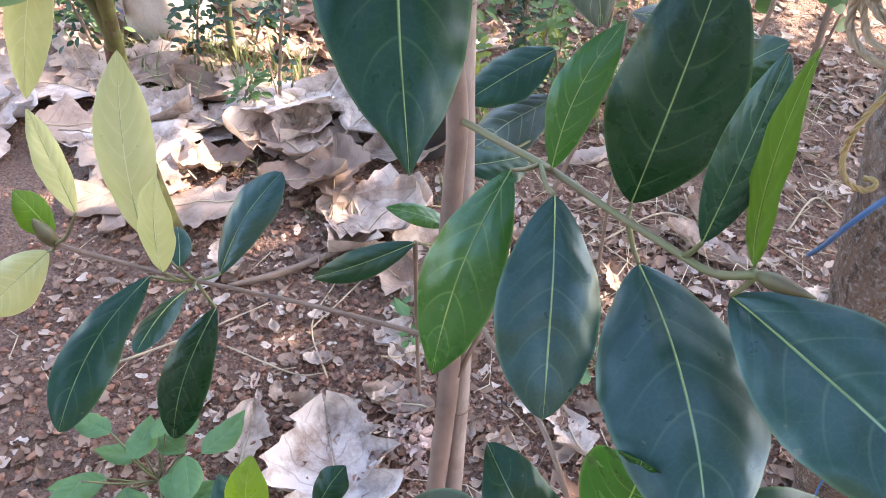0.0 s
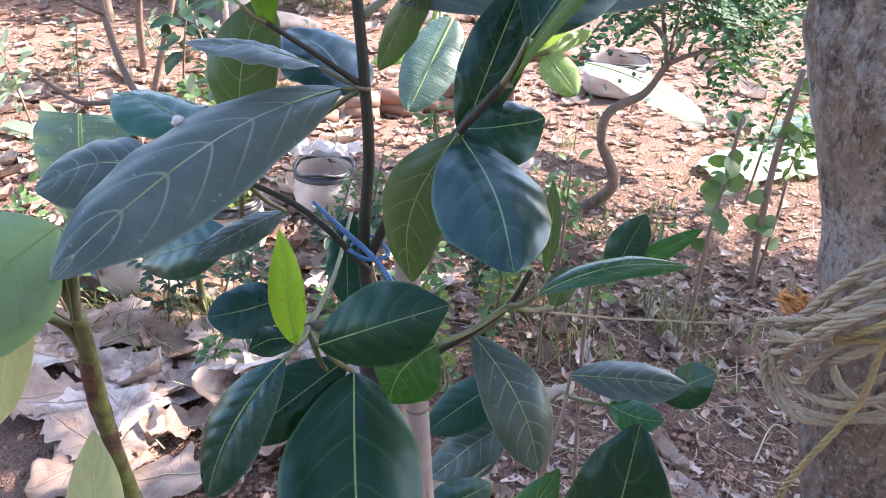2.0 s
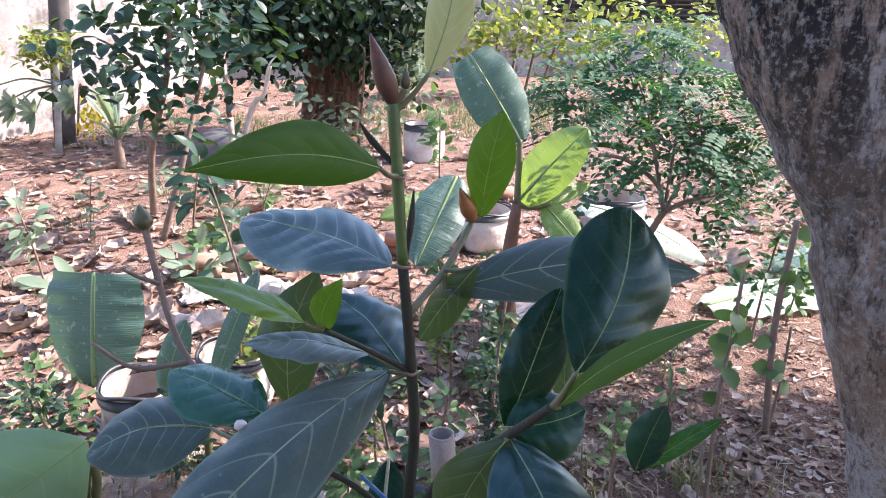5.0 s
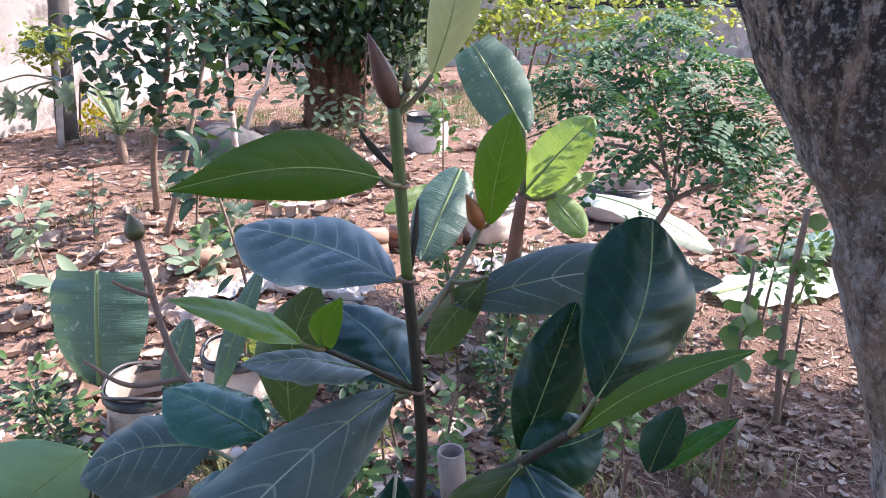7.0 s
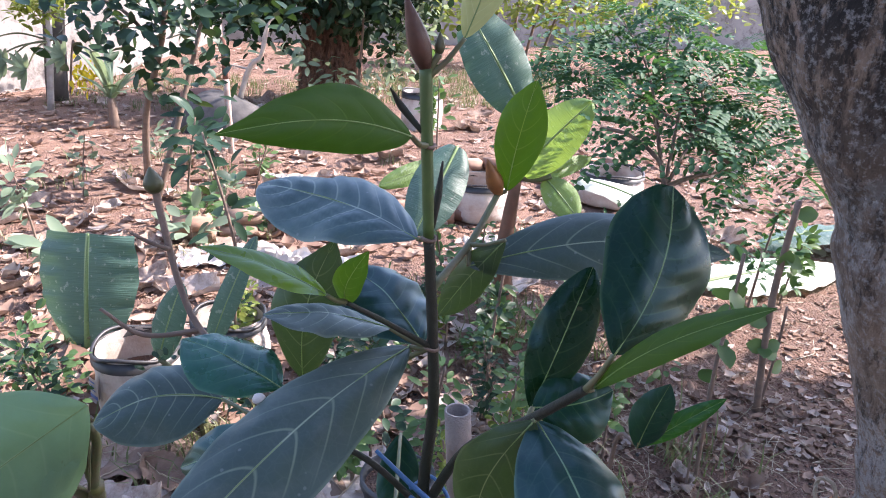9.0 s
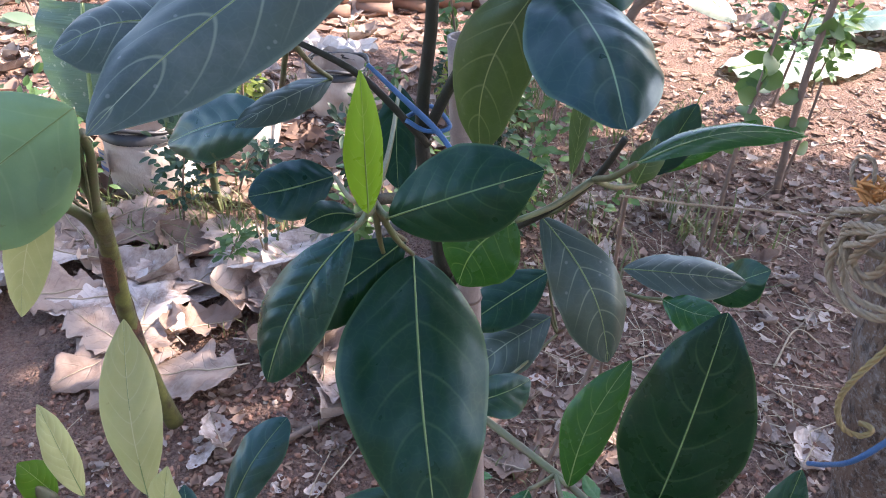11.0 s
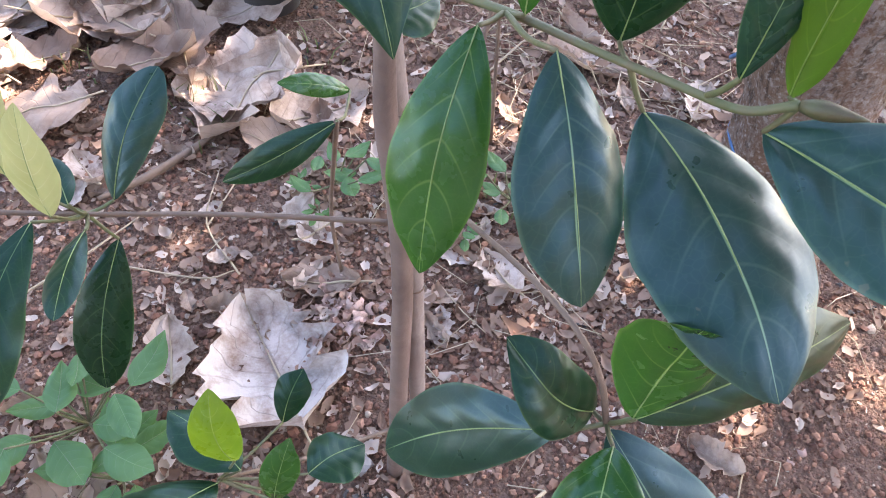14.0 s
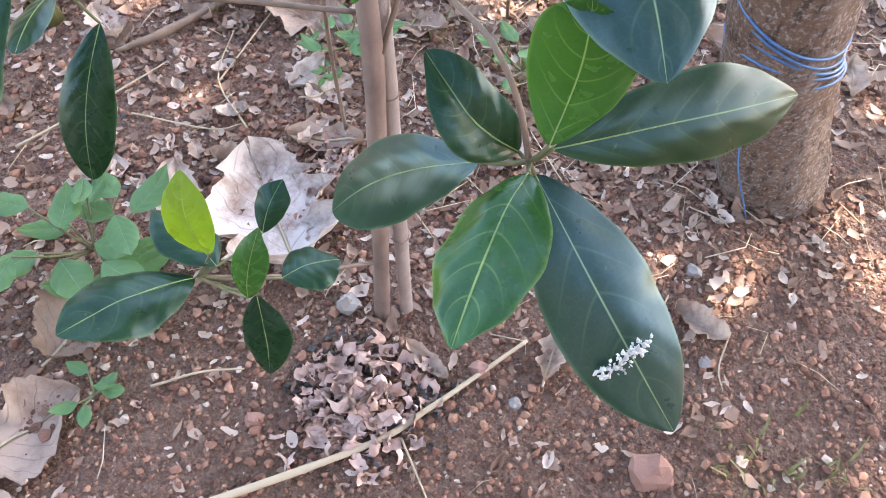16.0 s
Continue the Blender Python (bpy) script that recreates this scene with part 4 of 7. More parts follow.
leaf(jack, (-0.172, 0.679, 0.549), (-0.224, 0.595, 0.390), 0.062, (-0.038, -0.878, 0.478), "deep", .12, .05, .6, NL, .15, 0.04, 0.0)
leaf(jack, (-0.226, 0.650, 0.622), (-0.286, 0.505, 0.527), 0.060, (0.081, -0.567, 0.820), "dark", .12, .05, .65, NL, .1, 0.04, 0.0)
leaf(jack, (-0.171, 0.618, 0.640), (-0.176, 0.512, 0.664), 0.029, (0.010, 0.223, 0.975), "dark", .12, .05, .6, NL, .1, 0.01, 0.0)
leaf(jack, (-0.115, 0.490, 0.325), (-0.233, 0.394, 0.390), 0.091, (0.319, 0.231, 0.919), "dark", .12, .05, .55, NP, .3, 0.03, 0.0)
leaf(jack, (-0.048, 0.480, 0.290), (-0.052, 0.430, 0.156), 0.063, (-0.159, -0.923, 0.350), "deep", .12, .05, .5, NP, .5, -0.03, 0.0)
leaf(jack, (-0.087, 0.496, 0.339), (-0.167, 0.578, 0.346), 0.073, (0.246, 0.162, 0.956), "dark", .12, .05, .5, NP, .5, 0.02, 0.0)
leaf(jack, (-0.089, 0.498, 0.364), (-0.096, 0.531, 0.480), 0.055, (-0.017, -0.960, 0.280), "lime", .3, .12, .55, NP, .3, -0.05, 0.0)
leaf(jack, (-0.040, 0.560, 0.307), (-0.007, 0.600, 0.363), 0.044, (-0.248, -0.713, 0.656), "dark", .12, .05, .6, NP, .5, -0.05, 0.0)
leaf(jack, (-0.054, 0.465, 0.311), (-0.023, 0.490, 0.424), 0.041, (-0.201, -0.944, 0.263), "green", .12, .1, .55, NP, .5, -0.01, 0.0)
leaf(jack, (-0.014, 0.490, 0.310), (0.056, 0.525, 0.286), 0.072, (0.244, 0.175, 0.954), "dark", .12, .05, .5, NP, .5, -0.05, 0.0)
leaf(jack, (0.210, 0.333, 0.704), (0.145, 0.215, 0.688), 0.074, (-0.331, 0.049, 0.942), "green", .12, .1, .5, NH, .45, 0.00, 0.0)
leaf(jack, (0.224, 0.358, 0.669), (0.335, 0.200, 0.519), 0.094, (0.027, -0.677, 0.735), "blue", .12, .05, .5, NH, .35, -0.02, 0.0)
leaf(jack, (0.180, 0.355, 0.691), (0.067, 0.408, 0.564), 0.070, (-0.768, -0.324, 0.553), "blue", .12, .05, .6, NH, .2, 0.05, 0.0)
leaf(jack, (0.229, 0.347, 0.711), (0.440, 0.408, 0.685), 0.070, (0.226, -0.700, 0.677), "dark", .12, .05, .6, NH, .5, -0.02, 0.0)
leaf(jack, (0.225, 0.346, 0.716), (0.226, 0.340, 0.843), 0.070, (-0.394, -0.919, -0.033), "green", .12, -.1, .5, NH, .2, 0.03, 0.0)
leaf(jack, (0.211, 0.367, 0.685), (0.144, 0.396, 0.759), 0.062, (0.397, -0.675, 0.622), "dark", .5, .12, .5, NH, .2, -0.10, 0.0)
leaf(jack, (0.050, 0.590, 1.065), (0.077, 0.449, 0.945), 0.097, (0.254, -0.599, 0.760), "dark", .12, .10, .36, NM, .8, 0.04, 0.0)
leaf(jack, (0.025, 0.497, 1.145), (-0.019, 0.469, 1.065), 0.038, (-0.308, -0.831, 0.463), "puck", .12, .07, .55, NM, .2, 0.04, 0.0)
leaf(jack, (0.136, 0.624, 1.078), (0.190, 0.577, 0.989), 0.049, (0.180, -0.825, 0.535), "dusty", .12, .14, .55, NR, .3, -0.06, 0.0)
leaf(jack, (0.041, 0.515, 1.142), (0.116, 0.502, 1.182), 0.048, (-0.361, -0.843, 0.399), "dark", .12, .05, .5, NM, .5, 0.01, 0.0)
leaf(jack, (0.109, 0.538, 1.129), (0.080, 0.539, 1.082), 0.049, (-0.396, -0.892, 0.218), "green", .12, .05, .5, NR, .4, 0.10, 0.0)
leaf(jack, (0.034, 0.489, 1.161), (0.034, 0.472, 1.239), 0.019, (0.558, -0.810, -0.180), "lime", .3, .05, .5, NM, .5, -0.03, 0.0)
leaf(jack, (-0.016, 0.680, 1.069), (-0.078, 0.660, 1.059), 0.048, (0.088, -0.639, 0.765), "blue", .12, .05, .5, NM, .1, -0.05, 0.0)
leaf(jack, (-0.090, 0.792, 1.061), (-0.203, 0.824, 1.011), 0.064, (-0.447, -0.668, 0.595), "blue", .12, .05, .5, NQ, .3, 0.06, 0.0)
leaf(jack, (-0.018, 0.700, 1.139), (-0.074, 0.640, 1.126), 0.029, (0.131, -0.317, 0.939), "dusty", .12, .05, .5, NQ, .3, -0.01, 0.0)
leaf(jack, (0.027, 0.760, 1.110), (0.031, 0.700, 1.049), 0.039, (-0.059, -0.711, 0.701), "dark", .12, .05, .5, NM, .2, 0.01, 0.0)
leaf(jack, (0.018, 0.560, 1.113), (-0.009, 0.540, 1.117), 0.021, (0.422, -0.419, 0.804), "dark", .12, .05, .5, NM, .5, 0.08, 0.0)
leaf(jack, (0.117, 0.580, 1.252), (0.090, 0.603, 1.135), 0.046, (-0.323, -0.939, -0.115), "olive", .12, .05, .45, NC, .4, 0.09, 0.0)
leaf(jack, (0.119, 0.588, 1.247), (0.148, 0.491, 1.210), 0.066, (0.055, -0.338, 0.940), "blue", .12, .05, .55, NC, .2, -0.04, 0.0)
leaf(jack, (0.151, 0.551, 1.315), (0.188, 0.611, 1.394), 0.066, (0.200, -0.870, 0.450), "deep", .12, .05, .6, NJ, .1, 0.05, 0.0)
leaf(jack, (0.120, 0.618, 1.235), (0.154, 0.640, 1.330), 0.040, (-0.077, -0.965, 0.251), "deep", .12, .05, .5, NC, .2, 0.01, 0.0)
leaf(jack, (0.145, 0.560, 1.288), (0.196, 0.479, 1.380), 0.019, (-0.917, -0.153, 0.369), "shade", .3, .05, .5, NJ, .4, -0.01, 0.0)
leaf(jack, (0.118, 0.600, 1.248), (0.173, 0.620, 1.251), 0.047, (0.186, -0.633, 0.752), "dark", .12, .05, .5, NC, .5, 0.07, 0.0)
leaf(jack, (0.076, 0.690, 1.306), (0.275, 0.720, 1.312), 0.054, (0.082, -0.710, 0.700), "dusty", .12, .05, .5, NB2, .5, -0.06, 0.0)
leaf(jack, (0.100, 0.680, 1.331), (0.056, 0.720, 1.251), 0.029, (-0.662, -0.749, -0.018), "olive", .12, .05, .5, NB2, .4, 0.02, 0.0)
leaf(jack, (0.035, 0.626, 1.413), (-0.049, 0.526, 1.432), 0.036, (0.766, -0.643, 0.023), "shade", .12, .03, .40, NA, .9, 0.06, 0.0)
leaf(jack, (0.039, 0.658, 1.337), (-0.089, 0.753, 1.341), 0.072, (-0.187, -0.300, 0.936), "dustyp", .12, .03, .55, NBB, .2, 0.02, 0.0)
leaf(jack, (-0.014, 0.613, 1.314), (-0.091, 0.609, 1.344), 0.031, (0.357, -0.102, 0.929), "lime", .3, .05, .4, NCL, .6, 0.01, 0.0)
leaf(jack, (-0.006, 0.641, 1.296), (0.012, 0.609, 1.346), 0.021, (-0.337, -0.846, -0.414), "fresh", .35, .1, .5, NCL, .5, -0.04, 0.0)
leaf(jack, (0.022, 0.665, 1.266), (-0.062, 0.641, 1.284), 0.051, (0.181, 0.095, 0.979), "dusty", .12, .05, .5, NCC, .5, 0.04, 0.0)
leaf(jack, (0.045, 0.700, 1.236), (-0.020, 0.770, 1.269), 0.070, (0.115, -0.333, 0.936), "blue", .12, .05, .5, NCC, .2, 0.03, 0.0)
leaf(jack, (-0.052, 0.720, 1.187), (-0.028, 0.740, 1.302), 0.055, (0.053, -0.985, 0.161), "olive", .12, .05, .5, NCC, .5, -0.05, 0.0)
leaf(jack, (0.036, 0.667, 1.251), (-0.096, 0.496, 1.191), 0.070, (0.163, -0.439, 0.883), "dusty", .12, .10, .6, NCC, .4, 0.03, 0.0)
leaf(jack, (-0.056, 0.660, 1.216), (-0.140, 0.700, 1.231), 0.063, (0.078, -0.219, 0.973), "greenb", .12, .05, .5, NQ, .5, -0.01, 0.0)
leaf(jack, (-0.119, 0.720, 1.165), (-0.219, 0.700, 1.149), 0.076, (-0.046, -0.489, 0.871), "dusty", .12, .05, .5, NQ, .3, 0.10, 0.0)
leaf(jack, (-0.242, 0.685, 0.650), (-0.268, 0.778, 0.823), 0.063, (0.207, -0.849, 0.486), "pale", .2, .05, .5, NL, .5, -0.01, 0.0)
leaf(jack, (-0.188, 0.613, 0.670), (-0.173, 0.620, 0.789), 0.044, (-0.266, -0.959, 0.094), "pale", .3, .05, .5, NL, .5, -0.02, 0.0)
leaf(jack, (-0.270, 0.629, 0.724), (-0.300, 0.654, 0.824), 0.030, (0.799, -0.482, 0.360), "pale", .25, .05, .5, NL2, .5, -0.02, 0.0)
leaf(jack, (0.255, 0.808, 0.902), (0.392, 0.822, 0.883), 0.053, (0.172, -0.408, 0.897), "dusty", .12, .05, .5, NRC, .4, 0.01, 0.0)
leaf(jack, (0.410, 0.930, 0.774), (0.452, 0.893, 0.849), 0.058, (-0.882, -0.361, 0.304), "dark", .12, .05, .5, NRC, .5, -0.03, 0.0)
leaf(jack, (0.297, 0.790, 0.879), (0.349, 0.760, 0.884), 0.039, (-0.335, -0.445, 0.830), "green", .12, .05, .5, NRC, .5, 0.10, 0.0)
leaf(jack, (0.167, 0.532, 1.172), (0.268, 0.570, 1.174), 0.021, (0.049, -0.197, 0.979), "green", .25, .05, .5, NR, .6, -0.04, 0.0)
leaf(jack, (0.203, 0.950, 0.786), (0.095, 0.900, 0.726), 0.070, (-0.217, -0.514, 0.830), "dark", .12, .05, .5, NT, .5, 0.01, 0.0)
leaf(jack, (0.210, 0.920, 0.737), (0.104, 0.880, 0.666), 0.074, (-0.340, -0.510, 0.790), "dusty", .12, .05, .5, NT, .5, 0.01, 0.0)
leaf(jack, (0.100, 0.780, 0.717), (0.183, 0.840, 0.703), 0.057, (0.303, -0.196, 0.932), "dark", .12, .05, .5, NT, .5, 0.05, 0.0)
leaf(jack, (0.030, 0.600, 1.055), (-0.038, 0.600, 0.992), 0.046, (-0.389, -0.825, 0.411), "olive", .12, .05, .5, NM, .5, 0.04, 0.0)
leaf(jack, (0.103, 0.730, 1.352), (0.116, 0.710, 1.437), 0.035, (-0.231, -0.955, -0.188), "fresh", .12, .05, .55, NT2, .4, -0.02, 0.0)
leaf(jack, (0.064, 0.660, 1.467), (0.082, 0.660, 1.547), 0.029, (-0.166, -0.985, 0.037), "pale", .2, .05, .5, NTOP, .5, 0.04, 0.0)
leaf(jack, (-0.373, 0.700, 0.593), (-0.460, 0.660, 0.510), 0.062, (-0.116, -0.844, 0.524), "pale", .12, .05, .5, NL2, .5, -0.00, 0.0)
leaf(jack, (-0.350, 0.690, 0.632), (-0.369, 0.680, 0.700), 0.039, (0.912, -0.354, 0.207), "fresh", .12, .05, .5, NL2, .5, 0.01, 0.0)
leaf(jack, (-0.183, 0.640, 0.652), (-0.203, 0.693, 0.661), 0.025, (0.171, -0.107, 0.980), "dark", .2, .05, .5, NL)
leaf(jack, (0.191, 0.610, 1.115), (0.202, 0.620, 1.144), 0.022, (0.080, -0.951, 0.299), "olive", .3, .1, .5, NR)
leaf(jack, (0.044, 0.600, 1.069), (-0.030, 0.552, 1.027), 0.046, (0.339, -0.621, 0.707), "dark", .1, .05, .5, NM)

stake = thing("support_stake", (0.145, 0.592, 0), "weathered grey hollow cane stake beside the sapling stem", "stake")
CANE = glide([Vector((0.147, 0.590, -0.05)), Vector((0.133, 0.612, 0.36)), Vector((0.124, 0.642, 0.58)), Vector((0.100, 0.680, 0.86)), Vector((0.075, 0.708, 1.172))], 10)
bm = bmesh.new()
rings = []
for k, (c, q) in enumerate([(c, 0.0108) for c in CANE] + [(CANE[-1], 0.0088), (CANE[-1] - Vector((-0.003, 0.01, 0.07)), 0.0085)]):
    rings.append([bm.verts.new(c + Vector((q * math.cos(a), q * math.sin(a), 0)) * (1 + 0.06 * noise.noise(c * 14 + Vector((math.cos(a), math.sin(a), 0))))) for a in [i * math.pi / 9 for i in range(18)]])
for a, c in zip(rings, rings[1:]):
    for s in range(18):
        bm.faces.new((a[s], a[(s + 1) % 18], c[(s + 1) % 18], c[s]))
part("cane", bm, STAKE, stake)
for zz in (0.22, 0.47, 0.71, 0.96):
    c = min(CANE, key=lambda q: abs(q.z - zz))
    ring = [c + Vector((0.0112 * math.cos(a), 0.0112 * math.sin(a), 0)) for a in [i * math.pi / 8 for i in range(17)]]
    part("cane_node", tube(bmesh.new(), ring, (0.0013, 0.0013), 5, 0.2), BROWN_STEM, stake, "raised brown joint")

twine = thing("blue_twine", (0.06, 0.64, 1.10), "blue plastic twine tied round the sapling stem", "twine")
stem("strand", twine, [(0.014, 0.655, 1.169), (0.037, 0.645, 1.152), (0.063, 0.635, 1.132), (0.085, 0.615, 1.110)], (0.0014, 0.0021, 0.0016), BLUE_CORD)
stem("strand", twine, [(0.040, 0.648, 1.134), (0.055, 0.645, 1.128), (0.070, 0.650, 1.130), (0.056, 0.672, 1.134), (0.040, 0.662, 1.130)], (0.0016, 0.0016), BLUE_CORD)

# white dropping on one of the lower leaves
drop = bmesh.new()
DR = random.Random(71)
for k in range(95):
    f = DR.random()
    q = Vector((0.272, 0.233, 0.564)).lerp(Vector((0.301, 0.248, 0.605)), f) + Vector((DR.gauss(0, 0.0055), DR.gauss(0, 0.0005), DR.gauss(0, 0.0055)))
    d = Vector((DR.gauss(0, 0.8), DR.gauss(0, 0.15), DR.gauss(0, 0.8))) * DR.uniform(0.0012, 0.003)
    w = DR.uniform(0.0006, 0.0021)
    tube(drop, [q - d, q, q + d], (w * 0.4, w, w * 0.3), 5, 0.8)
tagged(part("bird_dropping", drop, SCAR), "white dried bird dropping on a leaf", "dropping")

# fallen bits lying on the big leaf
bit = bmesh.new()
tube(bit, [Vector((-0.037, 0.595, 1.245)).lerp(Vector((-0.026, 0.600, 1.246)), q / 8) for q in range(9)], (0.0006, 0.0020, 0.0028, 0.0026, 0.0016, 0.0004), 10)
tagged(part("fallen_petal", bit, speckled("yellow_petal", (0.50, 0.44, 0.10), (0.42, 0.36, 0.08), 0.6, 80.0, 0.2)), "small yellow fallen petal on a large leaf", "petal")
bit = bmesh.new()
tube(bit, [Vector((-0.060, 0.600, 1.244)).lerp(Vector((-0.052, 0.600, 1.247)), q / 8) for q in range(9)], (0.001, 0.003, 0.004, 0.0036, 0.003, 0.001), 10, 0.3)
tagged(part("fallen_petal", bit, speckled("pale_petal", (0.50, 0.47, 0.45), (0.40, 0.36, 0.34), 0.7, 80.0, 0.2)), "small whitish fallen petal on a large leaf", "petal")

# ---- plant beside it ----
left = thing("young_banana_plant", (-0.545, 1.360, 0.000), "young plant with a reddish stub stem and pale yellow leaves", "plant")
BLOTCHED = speckled("blotched_olive_stem", (0.15, 0.165, 0.045), (0.035, 0.022, 0.014), 0.5, 26.0, 0.3)
stem("stem", left, [(-0.545, 1.345, -0.02), (-0.543, 1.300, 0.144), (-0.552, 1.280, 0.355), (-0.518, 1.220, 0.571), (-0.459, 1.120, 0.737)], (0.021, 0.018, 0.0165, 0.0155, 0.012), BLOTCHED, "olive stem with dark brown blotches", 8, 14, 0.10)
stem("sheath", left, [(-0.549, 1.283, 0.30), (-0.552, 1.276, 0.40), (-0.536, 1.245, 0.50), (-0.516, 1.212, 0.585)], (0.0150, 0.0188, 0.0182, 0.0150), speckled("dry_sheath", (0.20, 0.085, 0.045), (0.028, 0.016, 0.010), 0.7, 34.0, 0.8, distance=0.01), "reddish brown dry leaf sheath", 8, 14, 0.22)
for end in ((-0.427, 1.080, 0.844), (-0.440, 1.065, 0.835), (-0.410, 1.050, 0.860)):
    stem("stalk", left, [(-0.500, 1.190, 0.620), (-0.459, 1.115, 0.745), end, (-0.396, 1.020, 0.915)], (0.0095, 0.008, 0.0065, 0.006), GREEN_STEM, "", 6, 10)
stem("stalk", left, [(-0.515, 1.215, 0.585), (-0.495, 1.130, 0.715), (-0.535, 1.070, 0.778), (-0.62, 1.03, 0.775)], (0.010, 0.0085, 0.008), GREEN_STEM, "", 6, 10)
NB = (-0.460, 1.100, 0.740)
leaf(left, (-0.448, 1.000, 0.868), (-0.590, 1.050, 0.569), 0.066, (0.002, -0.986, -0.166), "pale", .2, .05, .45, NB, .5, 0.00, 0.0)
leaf(left, (-0.402, 1.020, 0.907), (-0.584, 1.000, 0.837), 0.143, (-0.100, -0.857, 0.506), "matte", .12, .05, .45, NB, .1, 0.00, 0.0)
leaf(left, (-0.398, 1.020, 0.949), (-0.622, 0.950, 0.777), 0.195, (0.118, -0.964, 0.239), "matte", .1, .05, .5, NB)

weed = thing("small_shrub", (0.06, 0.98, 0), "small green shrub sprouting behind the sapling", "shrub")
stem("stem", weed, [(0.06, 0.98, 0), (0.05, 0.96, 0.2), (0.060, 0.710, 0.658)], (0.004, 0.003), BROWN_STEM)
leaf(weed, (0.060, 0.710, 0.658), (-0.064, 0.724, 0.571), 0.036, (-0.440, -0.740, 0.509), "dark", .15, .05, .5, (0.060, 0.710, 0.658))
leaf(weed, (0.092, 0.950, 0.483), (-0.002, 0.911, 0.539), 0.032, (0.582, -0.536, 0.611), "green", .2, .05, .5, (0.060, 0.710, 0.658))


def broad_weed(place, leaves, size, height, seed, label):
    """A low weed of stalked oval leaves."""
    rng = random.Random(seed)
    ob = thing("weed_plant", place, label, "weed", "weeds on the soil")
    p0 = Vector(place)
    for k in range(leaves):
        a = k * 2.4 + rng.uniform(-0.4, 0.4)
        d = Vector((math.cos(a), math.sin(a), rng.uniform(0.2, 0.9)))
        base = p0 + Vector((rng.gauss(0, 0.25), rng.gauss(0, 0.25), rng.uniform(0.3, 1.0))) * height + d * size * 0.35
        length = size * rng.uniform(0.7, 1.2)
        tip = base + Vector((d.x, d.y, d.z * 0.35)) * length
        leaf(ob, base, tip, length * rng.uniform(0.50, 0.66), (d.x * -0.3, d.y * -0.3, 1), "weed", 0.3, -0.08, 0.38, p0 + Vector((0, 0, 0.3 * height)), 0.7)
    return ob


broad_weed((-0.36, 0.72, 0), 15, 0.085, 0.15, 1, "light green broad-leaved weed growing in the soil")
broad_weed((-0.31, 0.63, 0), 9, 0.07, 0.09, 2, "light green broad-leaved weed growing in the soil")
broad_weed((-0.341, 0.482, 0), 6, 0.035, 0.03, 3, "small green seedling in the soil")
broad_weed((0.03, 1.12, 0), 9, 0.022, 0.03, 4, "small green seedling in the soil")
broad_weed((0.07, 1.18, 0), 9, 0.055, 0.12, 5, "light green broad-leaved weed growing in the soil")
broad_weed((0.0, 1.20, 0), 8, 0.020, 0.03, 6, "small green seedling in the soil")
broad_weed((0.42, 1.10, 0), 10, 0.05, 0.08, 7, "light green broad-leaved weed growing in the soil")
broad_weed((0.30, 1.02, 0), 6, 0.03, 0.04, 8, "small green seedling in the soil")

# ---- the large tree with its rope ----
tree = thing("large_tree", (0.885, 0.80, 0), "tree with a leaning grey-brown trunk, rope coiled on it", "tree")
TRUNK = [(0.877, 0.818, -0.05), (0.787, 0.828, 0.2), (0.715, 0.812, 0.4), (0.677, 0.816, 0.6), (0.632, 0.818, 0.8), (0.602, 0.834, 1.0), (0.582, 0.836, 1.08), (0.561, 0.838, 1.15), (0.547, 0.842, 1.2), (0.523, 0.846, 1.253), (0.519, 0.852, 1.3), (0.509, 0.865, 1.343), (0.490, 0.873, 1.38), (0.460, 0.884, 1.43), (0.430, 0.90, 1.5), (0.40, 0.92, 1.65), (0.40, 0.92, 2.0), (0.60, 0.80, 2.6), (1.1, 0.35, 3.3)]
stem("trunk", tree, TRUNK, (0.10, 0.088, 0.085, 0.085, 0.085, 0.084, 0.0835, 0.083, 0.0833, 0.0837, 0.084, 0.085, 0.0857, 0.0866, 0.088, 0.088, 0.086, 0.08, 0.06), BARK, "grey-brown bark with dark moss and pale lichen", 16, 48, 0.10)
# the crown stays out of view; it is there for its shade
LIMB = random.Random(4)
crown_bm, limb_ends = bmesh.new(), []
for k in range(16):
    end = Vector((LIMB.uniform(0.8, 5.4), LIMB.uniform(-1.2, 2.6), LIMB.uniform(3.2, 4.8)))
    limb_ends.append(end)
    stem("limb", tree, [(1.1, 0.35, 3.25), Vector((1.1, 0.35, 3.3)).lerp(end, 0.5) + Vector((0, 0, 0.25)), end], (0.05, 0.03, 0.012), BARK, "", 5, 8)
# unseen limbs added to put dark patches into the leaf reflections
for k in range(4):
    end = Vector((LIMB.uniform(-2.4, 0.6), LIMB.uniform(-2.6, -0.4), LIMB.uniform(3.0, 4.4)))
    limb_ends.append(end)
    stem("limb", tree, [(1.1, 0.35, 3.25), Vector((1.1, 0.35, 3.3)).lerp(end, 0.5) + Vector((0, 0, 0.3)), end], (0.05, 0.03, 0.012), BARK, "", 5, 8)
# clumps added on the sun's path to keep the sapling shaded
spots = []
